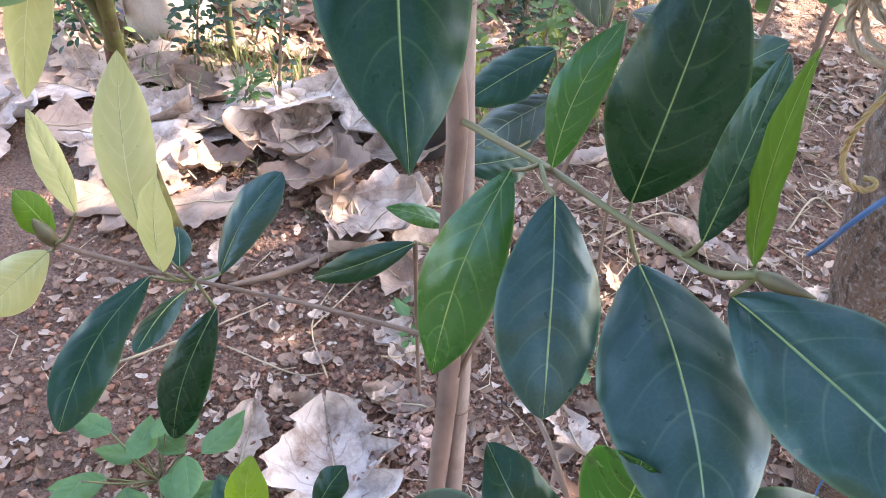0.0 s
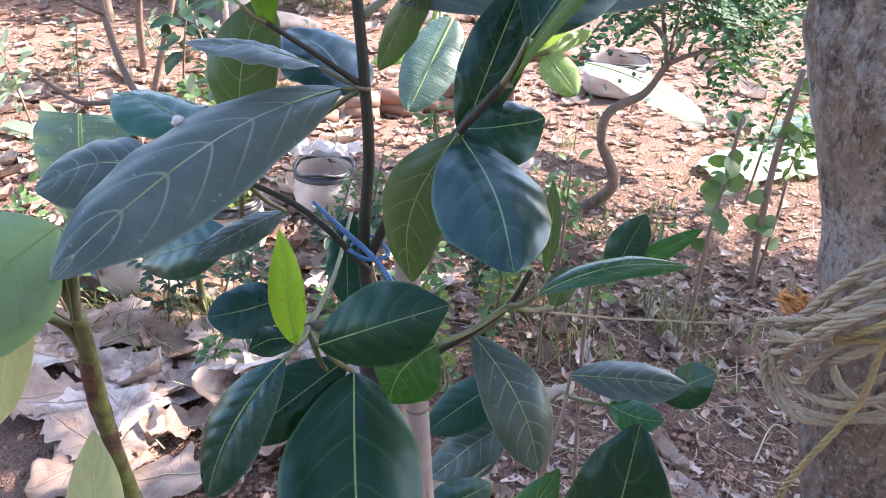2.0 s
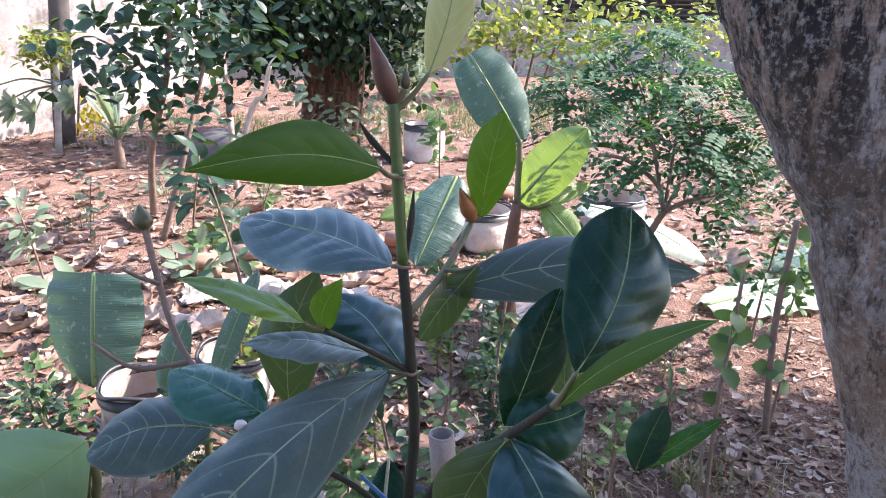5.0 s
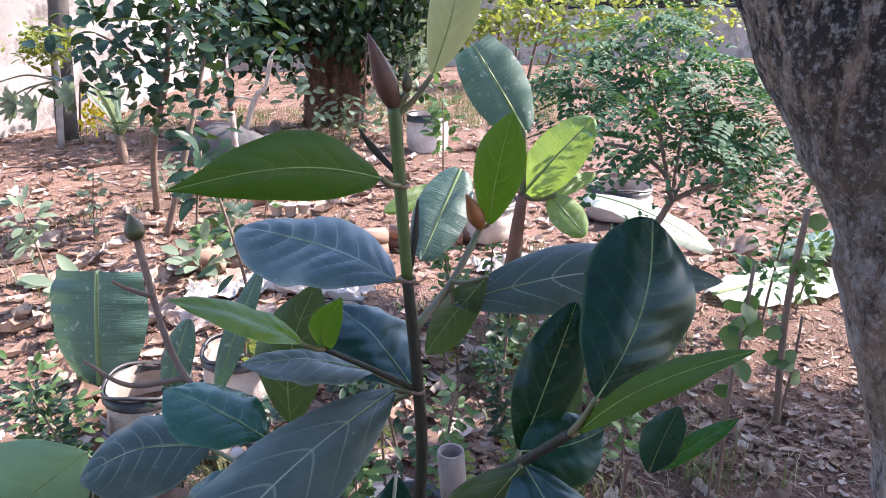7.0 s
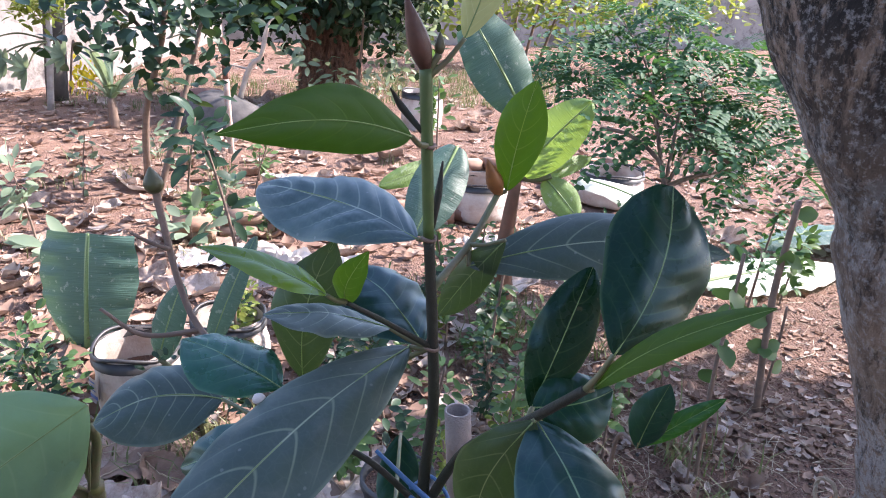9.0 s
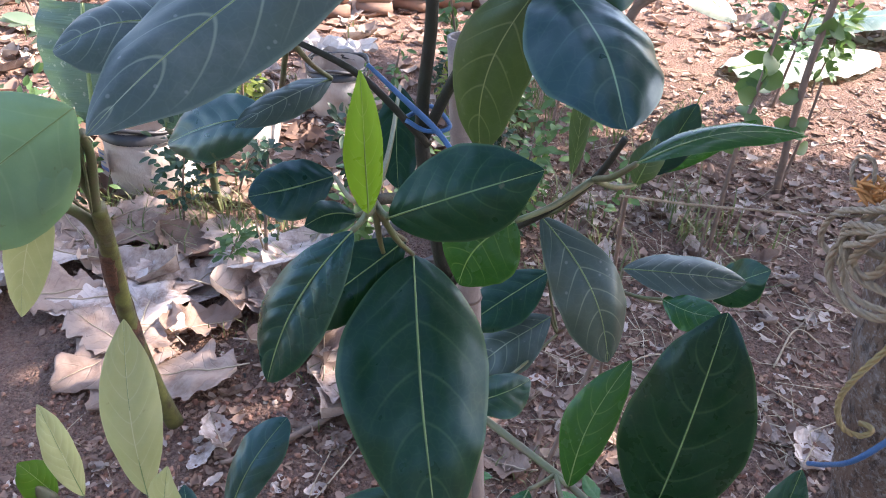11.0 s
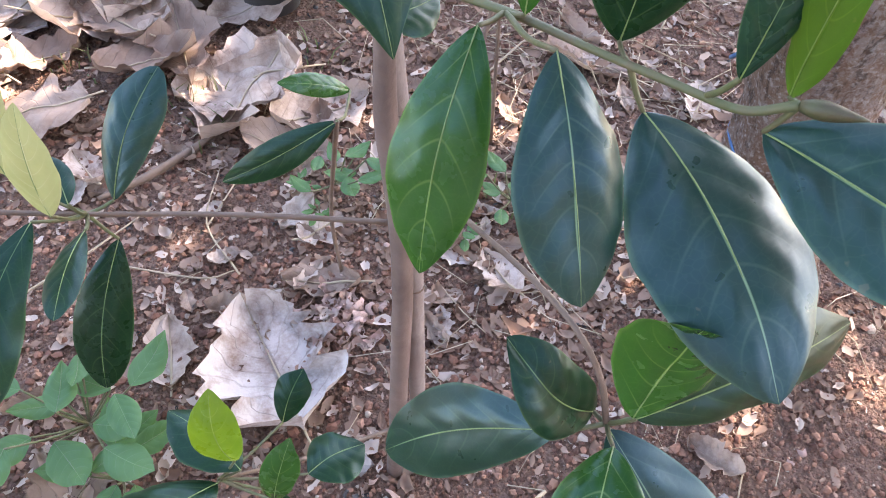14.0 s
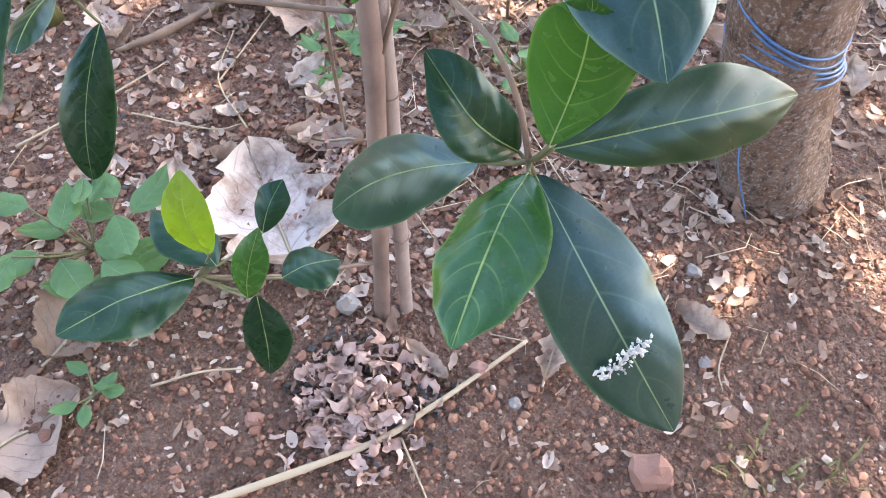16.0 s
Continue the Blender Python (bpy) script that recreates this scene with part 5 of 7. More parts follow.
for k in range(6):
    end = Vector((2.1 + 0.36 * k, 1.22 + 0.12 * k, 3.45 + 0.05 * (k % 2)))
    stem("limb", tree, [(1.1, 0.35, 3.25), Vector((1.1, 0.35, 3.3)).lerp(end, 0.5) + Vector((0, 0, 0.2)), end], (0.04, 0.025, 0.012), BARK, "", 5, 8)
    for _ in range(235):
        p = end + Vector((LIMB.gauss(0, 0.30), LIMB.gauss(0, 0.30), LIMB.gauss(0, 0.14)))
        spots.append((p, some_way(LIMB, -0.2), Vector((LIMB.gauss(0, 0.4), LIMB.gauss(0, 0.4), 1)), LIMB.uniform(0.14, 0.24), LIMB.uniform(0.08, 0.12)))
# unseen clumps, from here to the next note, added to dapple the soil
end = Vector((0.95 + 3.85, 0.55 + 1.28, 3.4))
stem("limb", tree, [(1.1, 0.35, 3.25), Vector((1.1, 0.35, 3.3)).lerp(end, 0.5) + Vector((0, 0, 0.2)), end], (0.04, 0.025, 0.012), BARK, "", 5, 8)
for _ in range(55):
    p = end + Vector((LIMB.gauss(0, 0.2), LIMB.gauss(0, 0.2), LIMB.gauss(0, 0.1)))
    spots.append((p, some_way(LIMB, -0.2), Vector((LIMB.gauss(0, 0.4), LIMB.gauss(0, 0.4), 1)), LIMB.uniform(0.12, 0.22), LIMB.uniform(0.07, 0.11)))
for k in range(7):
    end = Vector((0.62 + 0.16 * k + 3.85, 1.65 + 0.5 * (k % 3) * 0.8 + 1.28, 3.4))
    stem("limb", tree, [(1.1, 0.35, 3.25), Vector((1.1, 0.35, 3.3)).lerp(end, 0.5) + Vector((0, 0, 0.2)), end], (0.04, 0.025, 0.012), BARK, "", 5, 8)
    for _ in range(95):
        p = end + Vector((LIMB.gauss(0, 0.2), LIMB.gauss(0, 0.2), LIMB.gauss(0, 0.1)))
        spots.append((p, some_way(LIMB, -0.2), Vector((LIMB.gauss(0, 0.4), LIMB.gauss(0, 0.4), 1)), LIMB.uniform(0.12, 0.22), LIMB.uniform(0.07, 0.11)))
for k in range(16):
    end = Vector((-1.15 + 0.24 * (k % 8) * 1.5 + LIMB.uniform(-0.2, 0.2) + 3.85, (1.15 if k < 8 else 1.95) + LIMB.uniform(-0.25, 0.25) + 1.28, 3.4))
    stem("limb", tree, [(1.1, 0.35, 3.25), Vector((1.1, 0.35, 3.3)).lerp(end, 0.5) + Vector((0, 0, 0.2)), end], (0.04, 0.025, 0.012), BARK, "", 5, 8)
    for _ in range(70):
        p = end + Vector((LIMB.gauss(0, 0.15), LIMB.gauss(0, 0.13), LIMB.gauss(0, 0.08)))
        spots.append((p, some_way(LIMB, -0.2), Vector((LIMB.gauss(0, 0.4), LIMB.gauss(0, 0.4), 1)), LIMB.uniform(0.12, 0.22), LIMB.uniform(0.07, 0.11)))
for k in range(11):
    end = Vector((4.35 + 0.30 * (k % 4) + LIMB.uniform(-0.12, 0.12), 2.95 + 0.42 * (k // 4) + LIMB.uniform(-0.12, 0.12), 3.4))
    stem("limb", tree, [(1.1, 0.35, 3.25), Vector((1.1, 0.35, 3.3)).lerp(end, 0.5) + Vector((0, 0, 0.2)), end], (0.04, 0.025, 0.012), BARK, "", 5, 8)
    for _ in range(32):
        p = end + Vector((LIMB.gauss(0, 0.17), LIMB.gauss(0, 0.15), LIMB.gauss(0, 0.08)))
        spots.append((p, some_way(LIMB, -0.2), Vector((LIMB.gauss(0, 0.4), LIMB.gauss(0, 0.4), 1)), LIMB.uniform(0.12, 0.22), LIMB.uniform(0.07, 0.11)))
# two more added clumps block the sun from the lower right leaves
for end in (Vector((3.45, 1.36, 3.45)), Vector((3.20, 1.18, 3.30))):
    stem("limb", tree, [(1.1, 0.35, 3.25), Vector((1.1, 0.35, 3.3)).lerp(end, 0.5) + Vector((0, 0, 0.2)), end], (0.04, 0.025, 0.012), BARK, "", 5, 8)
    for _ in range(130):
        p = end + Vector((LIMB.gauss(0, 0.16), LIMB.gauss(0, 0.16), LIMB.gauss(0, 0.10)))
        spots.append((p, some_way(LIMB, -0.2), Vector((LIMB.gauss(0, 0.4), LIMB.gauss(0, 0.4), 1)), LIMB.uniform(0.12, 0.22), LIMB.uniform(0.07, 0.11)))
for _ in range(5000):
    e = LIMB.choice(limb_ends)
    p = e + Vector((LIMB.gauss(0, 0.42), LIMB.gauss(0, 0.42), LIMB.gauss(0, 0.26)))
    spots.append((p, some_way(LIMB, -0.2), Vector((LIMB.gauss(0, 0.5), LIMB.gauss(0, 0.5), 1)), LIMB.uniform(0.12, 0.22), LIMB.uniform(0.06, 0.10)))
part("crown", oval_leaves(crown_bm, spots), DENSE, tree, "leafy crown out of view, with clumps added to shade the sapling and soil")


def rope(name, parent, points, r, material, steps=14):
    """Three strands laid round each other."""
    r *= 0.70
    line = glide(points, steps)
    bm = bmesh.new()
    run = [0.0]
    for a, b in zip(line, line[1:]):
        run.append(run[-1] + (b - a).length)
    fine = []
    n = max(24, int(run[-1] / (r * 0.9)))
    for k in range(n + 1):
        s = run[-1] * k / n
        i = max(0, min(len(line) - 2, sum(1 for q in run if q <= s) - 1))
        f = (s - run[i]) / max(run[i + 1] - run[i], 1e-6)
        fine.append(line[i].lerp(line[i + 1], f))
    for strand in range(3):
        side, pts = None, []
        for k, p in enumerate(fine):
            d = (fine[min(k + 1, n)] - fine[max(k - 1, 0)]).normalized()
            if side is None:
                side = d.orthogonal().normalized()
            side = (side - d * side.dot(d)).normalized()
            a = k * 0.5 + strand * 2.0944
            pts.append(p + (side * math.cos(a) + d.cross(side) * math.sin(a)) * r * 0.52)
        tube(bm, pts, (r * 0.56, r * 0.56), 6)
    return part(name, bm, material, parent)


coil = thing("rope_coil", (0.64, 0.72, 0.80), "coiled twisted jute rope tied round the tree trunk", "rope")
rope("loop", coil, [(0.527, 0.720, 1.129), (0.468, 0.700, 1.113), (0.455, 0.740, 1.049), (0.457, 0.800, 0.952), (0.465, 0.800, 0.906), (0.488, 0.760, 0.896), (0.517, 0.720, 0.932), (0.585, 0.720, 0.960)], 0.0062, ROPE)
rope("loop", coil, [(0.517, 0.700, 1.124), (0.464, 0.690, 1.094), (0.456, 0.740, 1.027), (0.462, 0.780, 0.972), (0.475, 0.760, 0.968), (0.476, 0.700, 1.020), (0.536, 0.700, 1.068)], 0.0062, ROPE)
rope("loop", coil, [(0.518, 0.690, 1.103), (0.458, 0.685, 1.075), (0.445, 0.730, 1.011), (0.457, 0.770, 0.951), (0.467, 0.750, 0.951), (0.464, 0.720, 1.004), (0.492, 0.690, 1.067), (0.526, 0.690, 1.081)], 0.006, ROPE)
rope("loop", coil, [(0.516, 0.685, 1.101), (0.459, 0.720, 1.079), (0.465, 0.735, 1.038), (0.476, 0.720, 0.991), (0.495, 0.700, 0.973), (0.566, 0.690, 0.963)], 0.0058, ROPE)
rope("loop", coil, [(0.459, 0.700, 1.063), (0.448, 0.745, 1.026), (0.443, 0.800, 0.988), (0.450, 0.820, 0.943), (0.465, 0.800, 0.930), (0.475, 0.780, 0.909)], 0.0045, ROPE)
ROPES = random.Random(58)
for k in range(3):
    dx, dz, w = ROPES.uniform(-0.012, 0.010), ROPES.uniform(-0.022, 0.018), ROPES.uniform(0.85, 1.2)
    ring = [(0.525, 0.70, 1.118), (0.468, 0.70, 1.085), (0.450, 0.735, 1.020), (0.455, 0.785, 0.950), (0.472, 0.780, 0.915), (0.492, 0.735, 0.930), (0.530, 0.705, 0.985), (0.585, 0.70, 1.01 + 0.02 * (k % 3))]
    rope("loop", coil, [(0.50 + (x - 0.50) * w + dx + ROPES.gauss(0, 0.005), y + ROPES.gauss(0, 0.010) - 0.012, 1.02 + (z - 1.02) * (0.55 + 0.5 * ROPES.random()) + dz + ROPES.gauss(0, 0.005)) for x, y, z in ring], ROPES.uniform(0.0040, 0.0058), ROPE)
rope("cord", coil, [(0.461, 0.790, 1.014), (0.444, 0.800, 1.023), (0.447, 0.810, 1.042), (0.457, 0.800, 1.043), (0.460, 0.790, 1.020)], 0.003, ROPE)
fray, FRAY = bmesh.new(), random.Random(66)
for k in range(60):
    q = Vector((0.460, 0.788, 1.018)) + Vector((FRAY.gauss(0, 0.006), FRAY.gauss(0, 0.005), FRAY.gauss(0, 0.004)))
    d = some_way(FRAY, 0.2) * FRAY.uniform(0.005, 0.013)
    tube(fray, [q - d, q + Vector((0, 0, FRAY.uniform(-0.003, 0.003))), q + d], (0.0006, 0.0021, 0.0005), 5, 0.5)
part("knot", fray, speckled("orange_frayed_fibre", (0.62, 0.30, 0.10), (0.42, 0.18, 0.06), 0.9, 60.0, 0.5), coil, "frayed orange knot")
rope("yellow_cord", coil, [(0.513, 0.670, 1.083), (0.480, 0.670, 1.055), (0.483, 0.680, 0.981), (0.456, 0.690, 0.886), (0.457, 0.700, 0.837), (0.465, 0.690, 0.812), (0.488, 0.690, 0.801), (0.494, 0.690, 0.812), (0.487, 0.700, 0.809)], 0.0042, YELLOW_CORD)
rope("yellow_cord", coil, [(0.510, 0.675, 1.102), (0.470, 0.670, 1.072), (0.463, 0.710, 1.028), (0.482, 0.680, 1.050), (0.525, 0.670, 1.049)], 0.0045, YELLOW_CORD)
rope("tie_cord", coil, [(0.467, 0.780, 0.997), (0.403, 0.760, 1.009), (0.277, 0.710, 1.042), (0.199, 0.670, 1.071)], 0.0015, ROPE)

trunk_twine = thing("trunk_twine", (0.74, 0.82, 0.33), "blue plastic twine wound round the tree trunk", "twine")
for k in range(5):
    zz = 0.330 + 0.021 * k
    f = (zz - TRUNK[1][2]) / (TRUNK[2][2] - TRUNK[1][2])
    cx, cy, rr = TRUNK[1][0] + f * (TRUNK[2][0] - TRUNK[1][0]), TRUNK[1][1] + f * (TRUNK[2][1] - TRUNK[1][1]), 0.0905
    stem("strand", trunk_twine, [(cx + rr * math.cos(a), cy + rr * math.sin(a), zz - 0.35 * rr * math.cos(a) * (0.2 + 0.1 * k) + 0.010 * math.sin(a * 1.5 + k)) for a in [i * math.pi / 8 for i in range(17)]], (0.0024, 0.0024), BLUE_CORD, "", 3, 6)
stem("loose_end", trunk_twine, [(0.680, 0.748, 0.350), (0.700, 0.752, 0.250), (0.716, 0.750, 0.150), (0.781, 0.720, 0.004)], (0.002, 0.0015), BLUE_CORD, "", 5, 6)
stem("strand", trunk_twine, [(0.513, 0.680, 0.817), (0.494, 0.690, 0.764), (0.517, 0.750, 0.683), (0.535, 0.800, 0.623)], (0.003, 0.003), BLUE_CORD)

# ---- sticks, stones and debris near the sapling ----
stick = bmesh.new()
tube(stick, glide([(-0.20, 0.292, 0.012), (0.06, 0.360, 0.016), (0.167, 0.412, 0.014), (0.334, 0.508, 0.02)], 8), (0.0065, 0.0055, 0.0045, 0.003), 8, 0.15)
tagged(part("long_stick", stick, STRAW), "long thin straw-coloured stick lying on the soil", "stick")


def pebble_stone(place, size, seed, material, label, name="stone"):
    bm = bmesh.new()
    big = size[0] > 0.1
    bmesh.ops.create_icosphere(bm, subdivisions=3 if big else 2, radius=1.0)
    o = Vector((seed * 3.3, 0, 0))
    for v in bm.verts:
        v.co *= 1 + (0.28 if big else 0.6) * noise.noise(v.co * 1.3 + o) + 0.08 * noise.noise(v.co * 4 + o)
        v.co = Vector((v.co.x * size[0] + place[0], v.co.y * size[1] + place[1], v.co.z * size[2] + place[2]))
    return tagged(part(name, bm, material, smooth=big), label, "stone", "stones on the soil")


pebble_stone((0.49, 0.285, 0.012), (0.034, 0.028, 0.024), 1, RED_STONE, "angular red-brown stone on the soil")
pebble_stone((0.255, 0.47, 0.010), (0.016, 0.014, 0.014), 2, RED_STONE, "angular red-brown stone on the soil")
pebble_stone((0.42, 0.72, 0.010), (0.018, 0.014, 0.013), 3, RED_STONE, "angular red-brown stone on the soil")
pebble_stone((-0.10, 0.42, 0.008), (0.014, 0.014, 0.012), 4, RED_STONE, "angular red-brown stone on the soil")
pebble_stone((0.65, 0.62, 0.008), (0.014, 0.012, 0.012), 5, STONE, "small pale grey stone on the soil")
pebble_stone((0.62, 0.45, 0.006), (0.010, 0.009, 0.008), 6, STONE, "small pale grey stone on the soil")
pebble_stone((0.11, 0.40, 0.008), (0.013, 0.010, 0.009), 7, STONE, "small pale grey stone on the soil")
pebble_stone((0.30, 0.41, 0.006), (0.010, 0.010, 0.009), 8, STONE, "small pale grey stone on the soil")
pebble_stone((0.05, 0.60, 0.016), (0.022, 0.018, 0.022), 9, STONE, "pale grey crumpled lump on the soil", "lump")
HUSK = speckled("fruit_husk", (0.17, 0.08, 0.06), (0.44, 0.30, 0.245), 0.8, 45.0, 0.5, (0.62, 0.47, 0.42))
rng = random.Random(33)
verts, faces = [], []


def husk(x, y, z, size):
    """A torn, cupped piece of husk, turned any way."""
    k, o = len(verts), Vector((x * 90, y * 90, 0))
    turn = Matrix.Rotation(rng.uniform(0, 6.28), 3, some_way(rng))
    long_, deep = rng.uniform(0.5, 1.0), rng.uniform(0.25, 0.8)
    for i in range(5):
        for j in range(5):
            u, v = i / 2 - 1, j / 2 - 1
            s = 1 + 0.5 * noise.noise(o + Vector((u, v, 0)) * 1.4)
            p = Vector((u * s * size * 0.5, v * s * size * 0.5 * long_, size * 0.5 * deep * (u * u + v * v - 0.8) + size * 0.12 * noise.noise(o + Vector((u * 3, v * 3, 5)))))
            verts.append(Vector((x, y, z)) + turn @ p)
    for i in range(4):
        for j in range(4):
            a = k + i * 5 + j
            faces.append((a, a + 1, a + 6, a + 5))


heap_of_husks = thing("husk_heap", (0.063, 0.435, 0), "heap of pinkish dry husk pieces at the foot of the sapling", "husks")
for k in range(270):
    if k < 200:
        x, y = 0.063 + rng.gauss(0, 0.055), 0.435 + rng.gauss(0, 0.050)
        z = 0.006 + 0.028 * math.exp(-((x - 0.063) ** 2 + (y - 0.435) ** 2) / 0.004) * rng.random()
    else:
        x, y, z = 0.05 + rng.gauss(0, 0.035), 0.87 + rng.gauss(0, 0.05), 0.006
    husk(x, y, hill(x, y) + z, rng.uniform(0.012, 0.034))
    me = bpy.data.meshes.new("husk")
    me.from_pydata(verts, [], faces)
    part_mesh("husk", me, HUSK, heap_of_husks)
    verts, faces = [], []
for _ in range(160):
    x, y = rng.uniform(-0.5, 0.8), rng.uniform(0.2, 1.1)
    husk(x, y, hill(x, y) + 0.003, rng.uniform(0.005, 0.016))
me = bpy.data.meshes.new("husks")
me.from_pydata(verts, [], faces)
tagged(part_mesh("husk_crumbs", me, HUSK), "small pinkish dry husk crumbs scattered on the soil", "husks", kind="stuff")
verts, faces = [], []
for k in range(1300):
    x, y = rng.choice(((0.0, 0.46), (0.035, 0.50), (0.10, 0.40), (0.16, 0.43)))
    x, y = x + rng.gauss(0, 0.03), y + rng.gauss(0, 0.03)
    # from here on dark bits strewn wide stand for shadows among the litter
    if k >= 420:
        x, y = rng.uniform(-0.7, 1.5), rng.uniform(0.7, 2.6)
    husk(x, y, hill(x, y) + 0.003, rng.uniform(0.004, 0.014))
me = bpy.data.meshes.new("charred_bits")
me.from_pydata(verts, [], faces)
tagged(part_mesh("charred_bits", me, speckled("charred_bits", (0.030, 0.026, 0.025), (0.10, 0.09, 0.085), 0.8, 80.0, 0.4)), "black charred leaf bits, and strewn dark bits standing for shadows in the litter", "charred bits", kind="stuff")


def ground_twig(points, r, label="thin pale dry twig lying on the soil"):
    bm = tube(bmesh.new(), glide([(x, y, hill(x, y) + z) for x, y, z in points], 6), (r, r * 0.8, r * 0.5), 6, 0.2)
    return tagged(part("twig", bm, STRAW), label, "twig", "twigs on the ground")


ground_twig([(-0.13, 1.00, 0.01), (-0.19, 1.13, 0.012), (-0.165, 1.27, 0.01)], 0.0022)
ground_twig([(-0.19, 1.12, 0.012), (-0.12, 1.25, 0.014), (-0.04, 1.42, 0.01)], 0.002)
ground_twig([(-0.35, 1.05, 0.008), (-0.20, 1.00, 0.012), (-0.14, 1.01, 0.01)], 0.002)
ground_twig([(-0.55, 0.98, 0.008), (-0.42, 1.07, 0.012), (-0.30, 1.18, 0.008)], 0.0028)
ground_twig([(-0.258, 0.487, 0.01), (-0.18, 0.499, 0.018), (-0.116, 0.502, 0.01)], 0.0026)
ground_twig([(0.12, 0.37, 0.008), (0.14, 0.31, 0.008), (0.16, 0.25, 0.006)], 0.002)
ground_twig([(0.68, 0.50, 0.006), (0.64, 0.44, 0.008), (0.635, 0.40, 0.006)], 0.0016)
ground_twig([(0.95, 1.62, 0.01), (1.05, 1.75, 0.03), (1.12, 1.70, 0.01)], 0.003)
ground_twig([(0.45, 1.50, 0.01), (0.62, 1.62, 0.03), (0.75, 1.60, 0.01)], 0.003)
LOG = tube(bmesh.new(), glide([(-0.40, 1.22, 0.012), (-0.31, 1.26, 0.018), (-0.22, 1.33, 0.016), (-0.17, 1.38, 0.012)], 6), (0.005, 0.009, 0.009, 0.005), 8, 0.25)
tagged(part("rotten_branch", LOG, BROWN_STEM), "short crooked dark brown piece of branch on the soil", "branch")
tagged(part("upright_straw", tube(bmesh.new(), [Vector((-0.478, 1.995, 0.0)), Vector((-0.470, 1.93, 0.11)), Vector((-0.474, 1.90, 0.23))], (0.003, 0.002), 6), STRAW), "thin pale straw standing up among dry leaves", "straw")

# ---- sacks and pots behind ----
def sack(place, r, height, seed, printed, label):
    ob = thing("grow_bag", place, label, "grow bag", "grow bags in the garden")
    o = Vector((seed * 2.1, 0, 0))
    bm = bmesh.new()
    rows, seg, rings = 12, 28, []
    for i in range(rows + 1):
        v = i / rows
        rr = r * (0.90 + 0.13 * math.sin(math.pi * min(1, v * 0.9 + 0.12)))
        ring = []
        for s in range(seg):
            a = 2 * math.pi * s / seg
            q = rr * (1 + 0.10 * noise.noise(o + Vector((math.cos(a) * 1.6, math.sin(a) * 1.6, v * 1.2))) + 0.06 * noise.noise(o + Vector((math.cos(a) * 6, math.sin(a) * 6, v * 7))))
            ring.append(bm.verts.new((place[0] + q * math.cos(a), place[1] + q * math.sin(a), v * height)))
        rings.append(ring)
    for a, b in zip(rings, rings[1:]):
        for s in range(seg):
            bm.faces.new((a[s], a[(s + 1) % seg], b[(s + 1) % seg], b[s]))
    bm.faces.new(rings[0][::-1])
    part("sack", bm, BAG, ob)
    rim = [(place[0] + r * 0.98 * math.cos(a), place[1] + r * 0.98 * math.sin(a), height + 0.012 * math.sin(3 * a)) for a in [i * math.pi / 8 for i in range(17)]]
    stem("rim", ob, rim, (0.007, 0.007), BLACK, "rolled black plastic rim", 3, 8, 0.2)
    bm = bmesh.new()
    bmesh.ops.create_circle(bm, cap_ends=True, radius=r * 0.98, segments=24)
    bmesh.ops.translate(bm, verts=bm.verts, vec=(place[0], place[1], height * 0.5))
    part("soil", bm, SOIL, ob)
    bm = bmesh.new()
    ring = [[bm.verts.new((place[0] + q * math.cos(a), place[1] + q * math.sin(a), z)) for a in [i * math.pi / 14 for i in range(28)]] for q, z in ((r * 1.03, height * 0.84), (r * 1.0, height * 1.0), (r * 0.96, height * 0.98), (r * 0.95, height * 0.86))]
    for a, c in zip(ring, ring[1:]):
        for s in range(28):
            bm.faces.new((a[s], a[(s + 1) % 28], c[(s + 1) % 28], c[s]))
    part("collar", bm, BLACK, ob, "black plastic collar")
    if printed:
        for z0, z1, a0, a1, name, look_ in ((0.42, 0.74, -2.42, -2.10, "label_patch", SHEET), (0.43, 0.49, -2.41, -2.11, "print_bar", PRINT), (0.55, 0.57, -2.38, -2.15, "print_bar", PRINT), (0.61, 0.63, -2.38, -2.20, "print_bar", PRINT), (0.67, 0.70, -2.38, -2.15, "print_bar", PRINT)):
            bm = bmesh.new()
            out = 1.145 if name == "print_bar" else 1.135
            cols = [[bm.verts.new((place[0] + r * out * math.cos(a), place[1] + r * out * math.sin(a), height * z)) for z in (z0, z1)] for a in [a0 + (a1 - a0) * i / 5 for i in range(6)]]
            for (a, b), (c, d) in zip(cols, cols[1:]):
                bm.faces.new((a, c, d, b))
            part(name, bm, look_, ob)
    return ob


sack((-0.97, 2.42, 0), 0.145, 0.25, 1, True, "dusty white grow bag with black rim and blue print")
sack((-0.74, 2.72, 0), 0.14, 0.22, 2, False, "dusty white grow bag with black rim")
sack((-0.42, 3.1, 0), 0.13, 0.20, 3, False, "dusty white grow bag with black rim")
sack((0.30, 4.75, 0), 0.20, 0.24, 4, False, "dusty white grow bag with wide black rim")
sack((1.25, 5.2, 0), 0.22, 0.22, 5, False, "crumpled white sack with black lining, half open")
sack((-0.17, 7.4, 0), 0.20, 0.36, 6, False, "upright white sack with dark opening")

